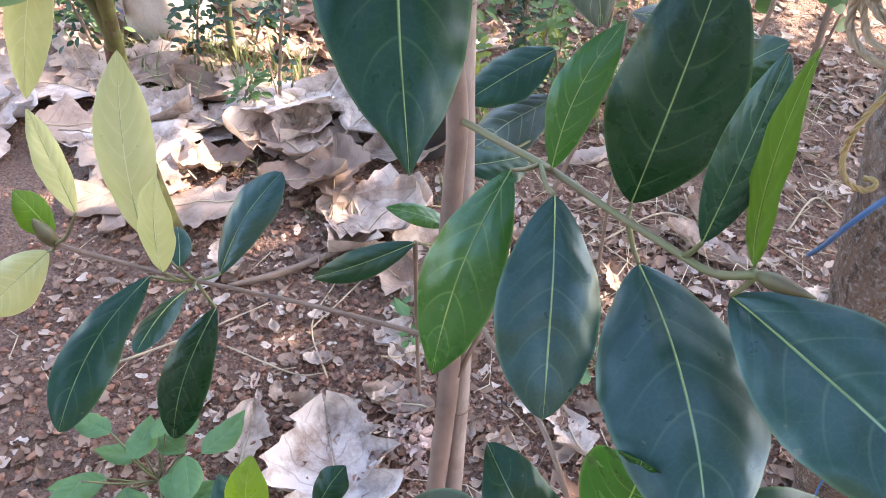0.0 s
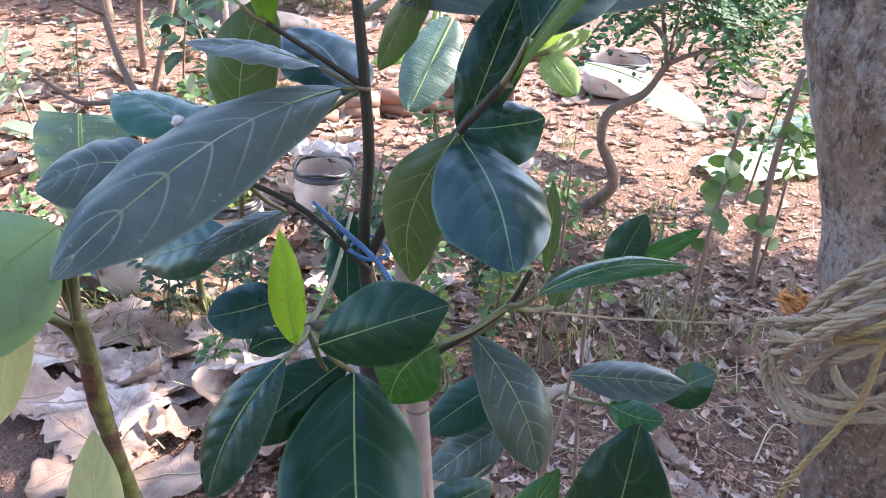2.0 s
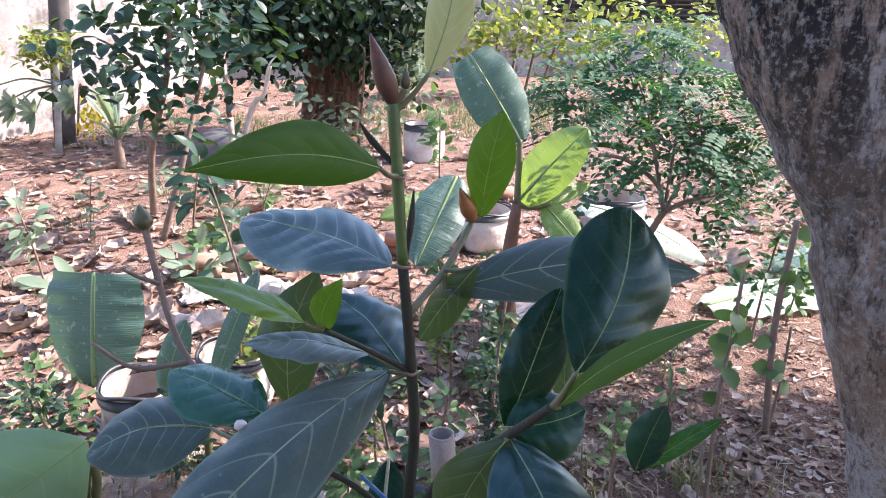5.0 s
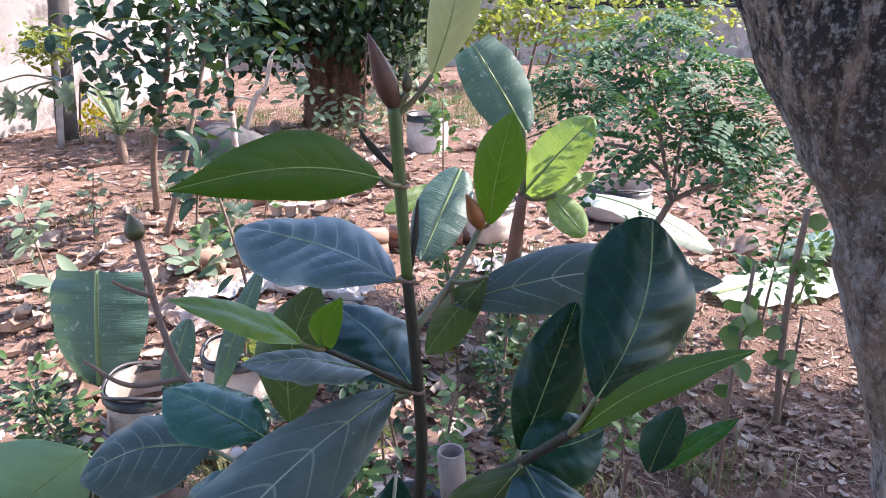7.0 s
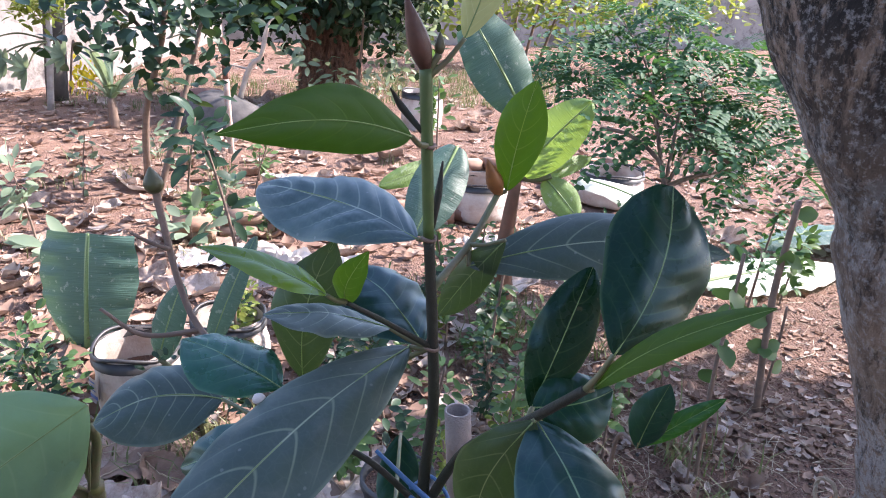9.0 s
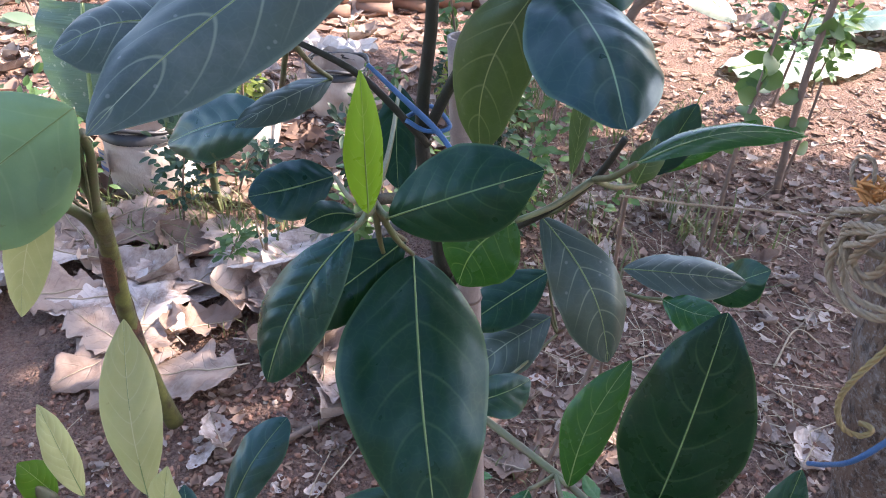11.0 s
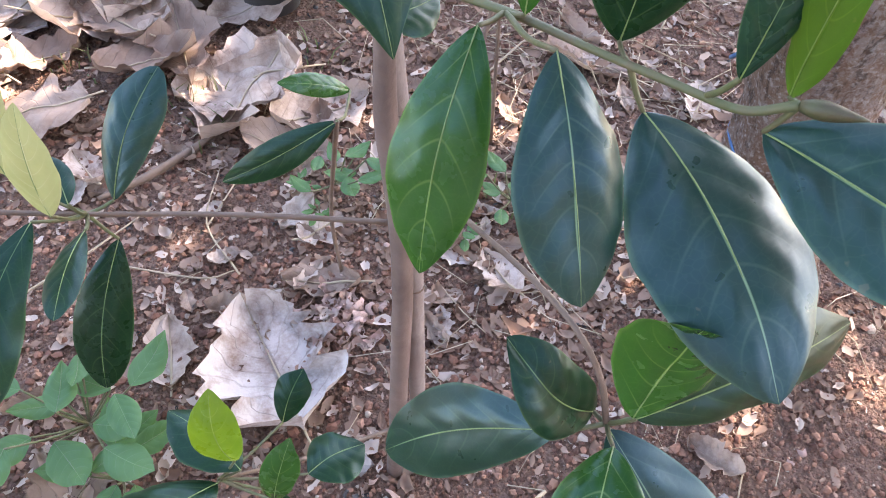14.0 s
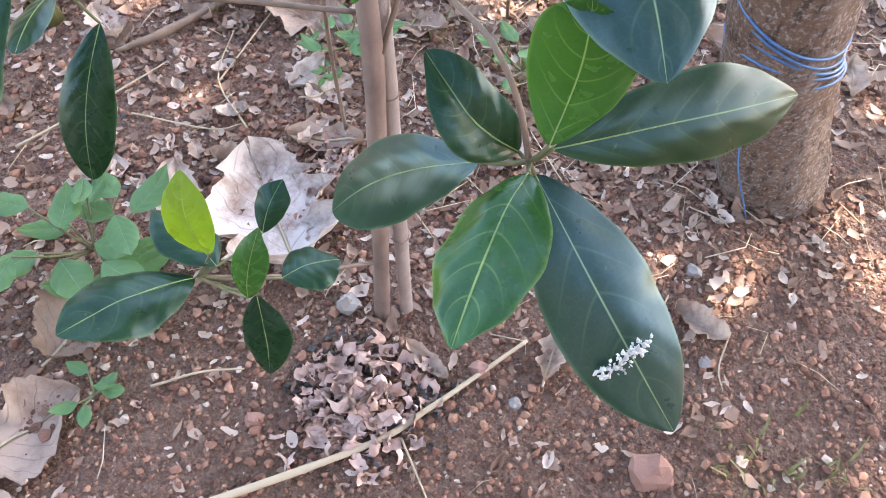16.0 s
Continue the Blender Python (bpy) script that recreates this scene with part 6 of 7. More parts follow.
# ---- garden plants behind ----
def banana_leaf(parent, base, tip, width, face, material, arch=0.08, cut=1.0, label=""):
    base, tip, face = Vector(base), Vector(tip), Vector(face)
    axis = tip - base
    length = axis.length
    axis.normalize()
    face = (face - axis * face.dot(axis)).normalized()
    side = axis.cross(face)
    bm = bmesh.new()
    uv = bm.loops.layers.uv.new("UVMap")
    rows, cols, grid, spine = 30, 8, [], []
    for i in range(rows + 1):
        v = i / rows
        c = base + axis * length * v + face * length * arch * 4 * v * (1 - v)
        spine.append(c)
        w = math.sin(math.pi * min(0.999, 0.04 + 0.96 * v * cut)) ** 0.5
        line = []
        for j in range(cols + 1):
            u = 2 * j / cols - 1
            wav = 0.06 * noise.noise(c * 9 + Vector((u * 2, v * 7, 0))) + 0.006 * math.sin(v * 60)
            line.append(bm.verts.new(c + side * width * 0.5 * w * u + face * width * (0.12 * abs(u) - 0.18 * u * u + wav * abs(u))))
        grid.append(line)
    for i in range(rows):
        for j in range(cols):
            f = bm.faces.new((grid[i][j], grid[i][j + 1], grid[i + 1][j + 1], grid[i + 1][j]))
            for loop, (a, b) in zip(f.loops, ((i, j), (i, j + 1), (i + 1, j + 1), (i + 1, j))):
                loop[uv].uv = (b / cols, a / rows)
    blade = part("leaf", bm, material, parent, label)
    part("midrib", tube(bmesh.new(), spine, (width * 0.035, width * 0.02, width * 0.008), 6), MIDRIB, blade)
    return blade


TOWARDS = (0.0, -1.0, 0.5)
banana = thing("banana_plant", (0.34, 3.05, 0), "young banana plant with broad light green leaves", "banana plant")
stem("stem", banana, [(0.34, 3.05, 0), (0.33, 3.03, 0.25), (0.318, 3.000, 0.430), (0.352, 3.000, 0.752)], (0.05, 0.045, 0.035, 0.02), STUMP, "brown fibrous stem", 6, 14, 0.15)
banana_leaf(banana, (0.350, 3.000, 1.000), (0.150, 3.020, 1.320), 0.235, TOWARDS, BANANA, 0.05, 0.86)
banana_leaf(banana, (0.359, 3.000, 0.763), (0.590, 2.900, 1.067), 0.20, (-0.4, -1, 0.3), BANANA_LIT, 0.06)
banana_leaf(banana, (0.107, 2.900, 0.877), (-0.037, 2.700, 0.590), 0.20, TOWARDS, BANANA, 0.05)
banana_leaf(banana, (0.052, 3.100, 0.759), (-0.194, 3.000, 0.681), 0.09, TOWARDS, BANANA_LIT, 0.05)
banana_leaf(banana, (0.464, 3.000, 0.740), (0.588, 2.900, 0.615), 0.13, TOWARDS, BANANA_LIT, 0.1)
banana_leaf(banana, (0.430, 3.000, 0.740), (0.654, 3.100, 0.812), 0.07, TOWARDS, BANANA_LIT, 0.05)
stem("stalk", banana, [(0.352, 3.000, 0.752), (0.352, 3.000, 0.898), (0.350, 3.000, 1.006)], (0.016, 0.01), GREEN_STEM)
stem("stalk", banana, [(0.352, 3.000, 0.752), (0.408, 3.000, 0.736), (0.485, 3.000, 0.752)], (0.016, 0.012), GREEN_STEM)
banana2 = thing("banana_plant", (-1.33, 2.86, 0), "banana plant with one torn broad leaf", "banana plant")
stem("stem", banana2, [(-1.33, 2.86, -0.02), (-1.335, 2.83, 0.02), (-1.340, 2.805, 0.06)], (0.022, 0.018, 0.014), GREEN_STEM, "", 6, 10)
banana_leaf(banana2, (-1.345, 2.800, 0.000), (-1.330, 2.900, 0.462), 0.39, TOWARDS, BANANA, 0.03, 0.70, "torn grey-green leaf blade")
banana3 = thing("banana_plant", (-0.70, 2.26, 0), "young plant with narrow olive leaves behind the sapling", "banana plant")
stem("stem", banana3, [(-0.70, 2.26, -0.02), (-0.69, 2.23, 0.18), (-0.650, 2.200, 0.344)], (0.016, 0.012, 0.009), GREEN_STEM, "", 6, 10)
banana_leaf(banana3, (-0.650, 2.200, 0.344), (-0.494, 2.250, 0.729), 0.075, TOWARDS, BANANA, 0.06)
stem("stalk", banana3, [(-0.69, 2.23, 0.18), (-0.74, 2.21, 0.26), (-0.802, 2.200, 0.323)], (0.010, 0.008), GREEN_STEM)
banana_leaf(banana3, (-0.802, 2.200, 0.323), (-0.710, 2.200, 0.585), 0.10, TOWARDS, BANANA, 0.06)

cut = thing("cut_banana_leaf", (1.75, 3.85, 0), "cut bleached banana leaf lying flat on the ground", "cut leaf", "cut leaves on the ground")
banana_leaf(cut, (1.40, 3.65, 0.05), (2.25, 3.95, 0.06), 0.42, (0, 0, 1), BANANA_DRY, 0.03)
cut2 = thing("cut_banana_leaf", (1.4, 4.3, 0), "cut bleached banana leaf with fine pleats, arching over the ground", "cut leaf", "cut leaves on the ground")
banana_leaf(cut2, (0.836, 4.200, 0.423), (1.351, 3.600, 0.303), 0.28, (0.2, -0.3, 1), BANANA_DRY, 0.06)
cut3 = thing("cut_banana_leaf", (2.1, 4.2, 0), "cut green banana leaf lying on the ground", "cut leaf", "cut leaves on the ground")
banana_leaf(cut3, (1.9, 4.15, 0.10), (2.75, 4.35, 0.14), 0.30, (0, 0, 1), BANANA, 0.05)
SC = random.Random(29)
for k in range(34):
    sy = 3.1 + 4.6 * SC.random()
    sx = SC.uniform(-0.60 * sy, -0.12 * sy) if k % 4 else SC.uniform(0.0, 0.45 * sy)
    dry_leaf(sx, sy, SC.uniform(0.14, 0.36), SC.uniform(0, 6.28), 400 + k, 0.5, SC.uniform(0.2, 0.6), SC.uniform(0.4, 0.7), 0.0, "large curled bleached leaf scrap lying on the ground")


def crumpled_sheet(place, sx, sy, turn, seed):
    """A crumpled piece of white sheeting on the soil."""
    o = Vector((seed * 4.1, seed, 0))
    bm = bmesh.new()
    grid = []
    for i in range(25):
        row = []
        for j in range(17):
            u, v = i / 12 - 1, j / 8 - 1
            edge = 1 + 0.35 * noise.noise(o + Vector((u * 2, v * 2, 4)))
            px, py = u * sx * edge, v * sy * edge
            x, y = place[0] + px * math.cos(turn) - py * math.sin(turn), place[1] + px * math.sin(turn) + py * math.cos(turn)
            z = abs(noise.noise(o + Vector((u * 2.3, v * 2.3, 0)))) * 0.11 + 0.035 * abs(noise.noise(o + Vector((u * 6, v * 6, 2))))
            row.append(bm.verts.new((x, y, hill(x, y) + 0.006 + z)))
        grid.append(row)
    for i in range(24):
        for j in range(16):
            bm.faces.new((grid[i][j], grid[i + 1][j], grid[i + 1][j + 1], grid[i][j + 1]))
    return tagged(part("plastic_sheet", bm, SHEET, smooth=False), "crumpled dusty white plastic sheet on the ground", "sheet", "sheets on the ground")


crumpled_sheet((-1.054, 3.785, 0.000), 0.26, 0.11, 0.2, 1)
crumpled_sheet((-0.579, 3.743, 0.000), 0.22, 0.10, -0.2, 2)
crumpled_sheet((0.379, 4.143, 0.000), 0.16, 0.10, 0.4, 3)


def small_pot(place, r):
    ob = thing("small_pot", place, "small whitish plastic nursery pot on the ground", "pot", "small pots on the ground")
    bm = bmesh.new()
    rings = [[bm.verts.new((place[0] + q * math.cos(a), place[1] + q * math.sin(a), place[2] + z)) for a in [i * math.pi / 9 for i in range(18)]] for q, z in ((r * 0.75, 0.0), (r, r * 1.7), (r * 1.08, r * 1.72), (r * 1.08, r * 1.9), (r * 0.92, r * 1.9), (r * 0.7, r * 0.3))]
    for a, c in zip(rings, rings[1:]):
        for s in range(18):
            bm.faces.new((a[s], a[(s + 1) % 18], c[(s + 1) % 18], c[s]))
    bm.faces.new(rings[-1])
    part("shell", bm, SHEET, ob)


small_pot((-1.167, 5.175, 0.000), 0.045)
small_pot((-1.069, 5.170, 0.000), 0.045)
small_pot((-0.977, 5.192, 0.000), 0.045)

fronds = thing("palm_fronds", (2.6, 4.6, 0), "heap of dry grey-brown palm fronds", "palm fronds")
FR = random.Random(12)
for k in range(9):
    o = Vector((2.35 + 0.09 * k, 4.2 + 0.14 * (k % 4), 0.05 + 0.05 * (k % 5)))
    way = Vector((FR.uniform(0.5, 1.0), FR.uniform(-0.3, 0.5), FR.uniform(0, 0.12)))
    bm = tube(bmesh.new(), [o, o + way * 0.6, o + way * 1.2], (0.012, 0.005), 6)
    for i in range(34):
        q = o + way * (0.03 * i + 0.05)
        for s in (-1, 1):
            d = Vector((0.35, s * FR.uniform(0.7, 1.0), FR.uniform(-0.25, 0.25))).normalized() * FR.uniform(0.3, 0.45)
            tube(bm, [q, q + d * 0.5 + Vector((0, 0, 0.02)), q + d], (0.005, 0.0015), 4)
    part("frond", bm, FROND, fronds)


def leafy_crown(spots_at, seed, count, spread, length, width, material, parent, up=0.0, label=""):
    rng = random.Random(seed)
    out = []
    for _ in range(count):
        c = Vector(rng.choice(spots_at))
        p = c + Vector((rng.gauss(0, spread[0]), rng.gauss(0, spread[1]), rng.gauss(0, spread[2])))
        out.append((p, some_way(rng, up), Vector((rng.gauss(0, 0.6), rng.gauss(-0.4, 0.6), 1)), length * rng.uniform(0.7, 1.25), width * rng.uniform(0.7, 1.25)))
    return part("crown", oval_leaves(bmesh.new(), out), material, parent, label)


# dark-leaved shrub tree
citrus = thing("citrus_tree", (-1.95, 5.0, 0), "small tree with thin brown stems and dark green leaves", "tree")
stem("trunk", citrus, [(-2.05, 5.25, -0.02), (-1.950, 5.100, 0.507), (-1.760, 5.000, 1.005), (-1.668, 5.000, 1.583)], (0.026, 0.023, 0.019, 0.012), BROWN_STEM, "", 6, 10)
stem("trunk", citrus, [(-1.78, 4.68, -0.02), (-1.610, 4.700, 0.483), (-1.533, 4.800, 0.819), (-1.428, 4.900, 1.254)], (0.022, 0.019, 0.015, 0.01), BROWN_STEM, "", 6, 10)
stem("limb", citrus, [(-1.788, 5.000, 0.934), (-1.977, 5.000, 1.146), (-2.177, 5.000, 1.250)], (0.018, 0.012, 0.006), BROWN_STEM)
leafy_crown([(-2.177, 5.000, 1.250), (-2.000, 5.000, 1.351), (-1.904, 5.000, 1.146), (-1.729, 5.000, 1.385), (-1.695, 4.900, 1.085), (-1.508, 4.900, 1.321), (-1.464, 4.900, 1.085), (-1.609, 4.900, 0.911), (-2.065, 5.000, 1.041), (-1.777, 5.000, 1.551), (-1.462, 5.000, 1.550), (-2.259, 5.000, 0.970), (-1.346, 5.000, 1.317), (-1.210, 5.000, 1.249), (-1.631, 4.900, 0.732)], 2, 560, (0.14, 0.22, 0.13), 0.112, 0.062, CITRUS, citrus)

# big tree in the background
dark_tree = thing("background_tree", (-1.36, 8.8, 0), "tree with reddish trunk and dense dark hanging foliage", "tree")
RED_BARK = bark_material("reddish_bark", (0.24, 0.115, 0.075), (0.13, 0.065, 0.045), (0.045, 0.028, 0.022), (0.32, 0.19, 0.14), 5.0)
TK = random.Random(41)
for k, px in enumerate((-1.56, -1.42, -1.30, -1.16, -1.05)):
    lean = TK.uniform(-0.12, 0.12)
    stem("trunk", dark_tree, [(px, 8.8 + TK.uniform(-0.15, 0.15), -0.05), (px + lean * 0.3 + 0.05, 8.8, 0.8), (px + lean + 0.1, 8.85, 1.8), (px + lean * 2 + 0.15, 8.9, 3.0)], (0.12, 0.08, 0.085, 0.07), RED_BARK, "", 8, 12, 0.25)
leafy_crown([(-2.263, 8.300, 1.436), (-1.972, 8.300, 1.271), (-1.585, 8.200, 1.394), (-1.291, 8.200, 1.344), (-0.994, 8.200, 1.406), (-0.709, 8.300, 1.239), (-0.411, 8.300, 1.416), (-1.828, 8.300, 1.724), (-1.236, 8.300, 1.790), (-0.648, 8.300, 1.856), (-2.114, 8.300, 1.883), (-0.236, 8.300, 1.644), (-2.072, 8.400, 1.032), (-0.658, 8.400, 0.883), (-1.828, 8.700, 1.082)], 7, 6200, (0.30, 0.4, 0.19), 0.105, 0.062, DENSE, dark_tree, -0.9)


def frond_leaf(bm_spots, p, d, nrm, length, pairs, size):
    """Paired leaflets along a midrib."""
    d = d.normalized()
    s = d.cross(nrm).normalized()
    for k in range(pairs):
        f = (k + 1) / pairs
        c = p + d * length * f - Vector((0, 0, 0.25 * length * f * f))
        z = size * (1.0 - 0.35 * abs(f - 0.5))
        bm_spots.append((c, s + d * 0.35, nrm, z, z * 0.66))
        bm_spots.append((c, -s + d * 0.35, nrm, z, z * 0.66))


feather = thing("feathery_shrub", (0.76, 3.2, 0), "shrub with crooked brown branches and feathery compound leaves", "shrub")
stem("branch", feather, [(0.73, 3.22, -0.02), (0.840, 3.150, 0.157), (0.762, 3.150, 0.353), (0.781, 3.150, 0.481), (0.911, 3.150, 0.563), (0.984, 3.150, 0.687)], (0.030, 0.026, 0.022, 0.02, 0.017, 0.014), BROWN_STEM, "crooked brown branch", 8, 10)
stem("branch", feather, [(0.984, 3.150, 0.687), (1.108, 3.200, 0.723), (1.327, 3.300, 0.743)], (0.013, 0.010, 0.007), BROWN_STEM)
stem("branch", feather, [(0.984, 3.150, 0.687), (0.955, 3.200, 0.790), (0.847, 3.300, 0.868), (0.742, 3.400, 0.873)], (0.013, 0.010, 0.007), BROWN_STEM)
FE = random.Random(9)
for k in range(9):
    e = [(0.675, 3.700, 1.169), (0.868, 3.800, 1.314), (1.087, 3.800, 1.237), (1.226, 3.600, 1.079), (1.456, 3.700, 1.168), (1.536, 3.500, 0.942), (1.314, 3.400, 0.836), (0.875, 3.600, 1.002), (1.129, 3.900, 1.360)][k]
    stem("limb", feather, [(0.984, 3.150, 0.687) if k % 2 else (1.327, 3.300, 0.743), Vector((1.032, 3.400, 0.935)).lerp(Vector(e), 0.4), e], (0.009, 0.006, 0.003), BROWN_STEM)
spots = []
CLUMPS = [(0.598, 3.700, 1.143), (0.741, 3.800, 1.237), (0.816, 3.600, 1.104), (0.973, 3.800, 1.314), (1.019, 3.700, 1.117), (1.135, 3.600, 0.976), (1.249, 3.800, 1.211), (1.332, 3.600, 1.053), (1.492, 3.800, 1.185), (1.458, 3.500, 0.967), (1.535, 3.400, 0.836), (1.224, 3.300, 0.881), (1.060, 3.300, 0.857), (0.881, 3.500, 0.967), (0.669, 3.600, 1.002), (1.357, 3.300, 0.784), (1.099, 3.900, 1.386), (1.609, 3.600, 1.079)]
for k in range(420):
    c = Vector(CLUMPS[k % len(CLUMPS)])
    p = c + Vector((FE.gauss(0, 0.09), FE.gauss(0, 0.22), FE.gauss(0, 0.07)))
    d = Vector((FE.gauss(0, 1), FE.gauss(-0.2, 0.8), FE.gauss(-0.05, 0.3)))
    frond_leaf(spots, p, d, Vector((FE.gauss(0, 0.4), FE.gauss(-0.1, 0.4), 1)).normalized(), FE.uniform(0.20, 0.38), FE.randint(6, 10), FE.uniform(0.028, 0.050))
part("crown", oval_leaves(bmesh.new(), spots), FEATHER, feather)

# yellow-green shrubs by the far wall
hedge = thing("background_shrub", (1.0, 13.0, 0), "sunlit yellow-green shrub with thin stems near the wall", "shrub")
for k in range(5):
    stem("stem", hedge, [(0.6 + 0.25 * k, 13.0, 0), (0.5 + 0.35 * k, 13.0, 1.0), (0.3 + 0.5 * k, 13.0, 2.4)], (0.03, 0.02, 0.01), BROWN_STEM, "", 4, 6)
leafy_crown([(-0.209, 12.500, 0.828), (0.154, 12.500, 1.174), (0.966, 12.500, 1.173), (1.513, 12.500, 1.000), (1.955, 12.500, 1.172), (2.338, 12.500, 0.826), (2.757, 12.500, 1.256), (3.669, 12.500, 1.084), (0.699, 12.500, 1.001), (4.376, 12.500, 1.169)], 5, 1500, (0.34, 0.4, 0.24), 0.14, 0.08, YELLOWISH, hedge)
hedge2 = thing("background_shrub", (-0.9, 8.0, 0), "pale grey-green shrub beside the dark tree", "shrub")
stem("stem", hedge2, [(-0.9, 8.0, 0), (-0.85, 8.0, 0.5), (-0.8, 8.0, 1.2)], (0.02, 0.01), BROWN_STEM)
leafy_crown([(-0.310, 8.000, 0.856), (-0.402, 8.000, 0.627), (-0.525, 8.000, 0.393), (-0.866, 7.800, 0.219), (-1.097, 7.800, 0.306), (-0.307, 8.000, 1.080), (-1.453, 7.500, 0.630)], 6, 300, (0.14, 0.2, 0.13), 0.12, 0.055, GREYGREEN, hedge2)
papaya = thing("wall_creeper", (-3.9, 7.6, 0), "light green plant against the sunny wall", "plant")
stem("stem", papaya, [(-3.839, 7.400, -0.023), (-3.739, 7.400, 0.786), (-3.696, 7.400, 1.156)], (0.035, 0.03, 0.02), CONCRETE)
leafy_crown([(-3.923, 7.400, 0.994), (-3.769, 7.400, 1.102), (-3.636, 7.400, 1.079), (-3.734, 7.400, 0.972)], 8, 330, (0.10, 0.12, 0.07), 0.09, 0.035, YELLOWISH, papaya)
PA = random.Random(17)
for c in ((-4.215, 7.200, 0.688), (-4.086, 7.200, 0.478), (-3.902, 7.200, 0.429), (-3.526, 7.200, 0.571), (-4.253, 7.100, 0.435)):
    stem("stalk", papaya, [(-3.749, 7.400, 0.678), Vector(c).lerp(Vector((-3.749, 7.400, 0.678)), 0.5) + Vector((0, 0, 0.06)), c], (0.010, 0.006), GREEN_STEM)
    lobes = []
    for k in range(9):
        a = -1.2 + k * 0.42
        lobes.append((Vector(c), Vector((-math.cos(a * 0.8) * 0.8, -0.2, math.sin(a) - 0.45)), Vector((0.2, -1, 0.4)), PA.uniform(0.14, 0.24), PA.uniform(0.04, 0.06)))
    part("lobed_leaf", oval_leaves(bmesh.new(), lobes), GREYGREEN, papaya)
flowers = thing("flower_cluster", (-3.514, 7.300, 0.203), "hanging yellow flower cluster on a plant", "flowers")
stem("stem", flowers, [(-3.570, 7.300, 0.201), (-3.476, 7.300, 0.694), (-3.442, 7.300, 0.534)], (0.012, 0.008), BROWN_STEM)
leafy_crown([(-3.477, 7.300, 0.397), (-3.380, 7.300, 0.372)], 9, 60, (0.04, 0.05, 0.07), 0.08, 0.035, FLOWER, flowers, -1.5)
spiky = thing("spiky_plant", (-2.95, 6.8, 0), "grey-green plant with long pointed leaves", "plant")
SP = random.Random(10)
for k in range(22):
    a = k * 0.91
    d = Vector((math.cos(a), math.sin(a), 0)) * SP.uniform(0.15, 0.4)
    o = Vector((-2.95, 6.8, 0.25))
    banana_leaf(spiky, o, o + d + Vector((0, 0, SP.uniform(0.1, 0.55))), 0.05, (-d.x, -d.y, 0.6), GREYGREEN, 0.10)
stem("stem", spiky, [(-2.95, 6.8, -0.02), (-2.95, 6.8, 0.27)], (0.05, 0.04), BROWN_STEM)


def seedling(place, height, seed, leaves, size, material, lean=(0, 0), label="thin garden seedling with small green leaves"):
    rng = random.Random(seed)
    ob = thing("seedling", place, label, "seedling", "seedlings in the garden")
    p = Vector(place)
    pts = [p, p + Vector((lean[0] * 0.4, lean[1] * 0.4, height * 0.5)), p + Vector((lean[0], lean[1], height))]
    line = glide(pts, 6)
    stem("stem", ob, pts, (0.010 * height + 0.002, 0.006 * height + 0.001), BROWN_STEM)
    out = []
    for k in range(leaves):
        c = line[min(len(line) - 1, int(len(line) * (0.35 + 0.65 * rng.random())))]
        d = some_way(rng, 0.2)
        out.append((c + d * size * rng.uniform(0.1, 1.3 if leaves < 100 else 3.2), d, Vector((rng.gauss(0, 0.4), -0.4, 1)), size * rng.uniform(0.7, 1.2), size * rng.uniform(0.4, 0.6)))
    part("leaves", oval_leaves(bmesh.new(), out), material, ob)
    return ob


seedling((-1.74, 3.55, 0), 0.16, 1, 22, 0.14, GREYGREEN)
seedling((-1.30, 3.95, 0), 0.12, 2, 16, 0.12, GREYGREEN)
seedling((-1.45, 4.3, 0), 0.65, 3, 40, 0.12, CITRUS, (0.1, 0))
seedling((-0.9, 3.5, 0), 0.75, 4, 34, 0.10, CITRUS, (-0.15, 0))
seedling((-1.08, 2.12, 0), 0.36, 5, 170, 0.032, CITRUS, (-0.1, 0))
seedling((-0.78, 2.14, 0), 0.30, 25, 130, 0.035, CITRUS, (0.05, 0))
seedling((-1.12, 2.2, 0), 0.38, 6, 150, 0.04, WEED, (-0.12, 0))
seedling((0.55, 2.6, 0), 0.45, 7, 40, 0.05, WEED)
seedling((0.35, 2.3, 0), 0.5, 8, 50, 0.045, WEED, (0.05, 0))
seedling((0.62, 2.2, 0), 0.3, 9, 36, 0.04, WEED)
seedling((0.25, 2.6, 0), 0.6, 10, 60, 0.05, CITRUS, (0.05, 0))
seedling((0.95, 2.7, 0), 0.18, 11, 14, 0.05, WEED)
seedling((0.0, 6.2, 0), 0.7, 12, 60, 0.1, WEED)
seedling((0.1, 2.9, 0), 0.4, 13, 50, 0.05, WEED)
seedling((1.5, 3.3, 0), 0.55, 14, 110, 0.05, FEATHER, (0.05, 0), "thin bush with small round leaves")
seedling((1.75, 3.5, 0), 0.35, 15, 90, 0.06, WEED, (0.05, 0), "low bush with small round leaves")
WD = random.Random(77)
for k in range(16):
    seedling((WD.uniform(-0.35, 0.36), WD.uniform(1.9, 3.4), 0), WD.uniform(0.15, 0.5), 300 + k, WD.randint(35, 70), WD.uniform(0.03, 0.05), WEED if k % 3 else CITRUS, (WD.uniform(-0.08, 0.08), 0))
for k in range(18):
    seedling((WD.uniform(-0.75, 0.30), WD.uniform(1.75, 2.9), 0), WD.uniform(0.12, 0.42), 360 + k, WD.randint(40, 80), WD.uniform(0.022, 0.04), (WEED, CITRUS, YELLOWISH)[k % 3], (WD.uniform(-0.1, 0.1), 0))
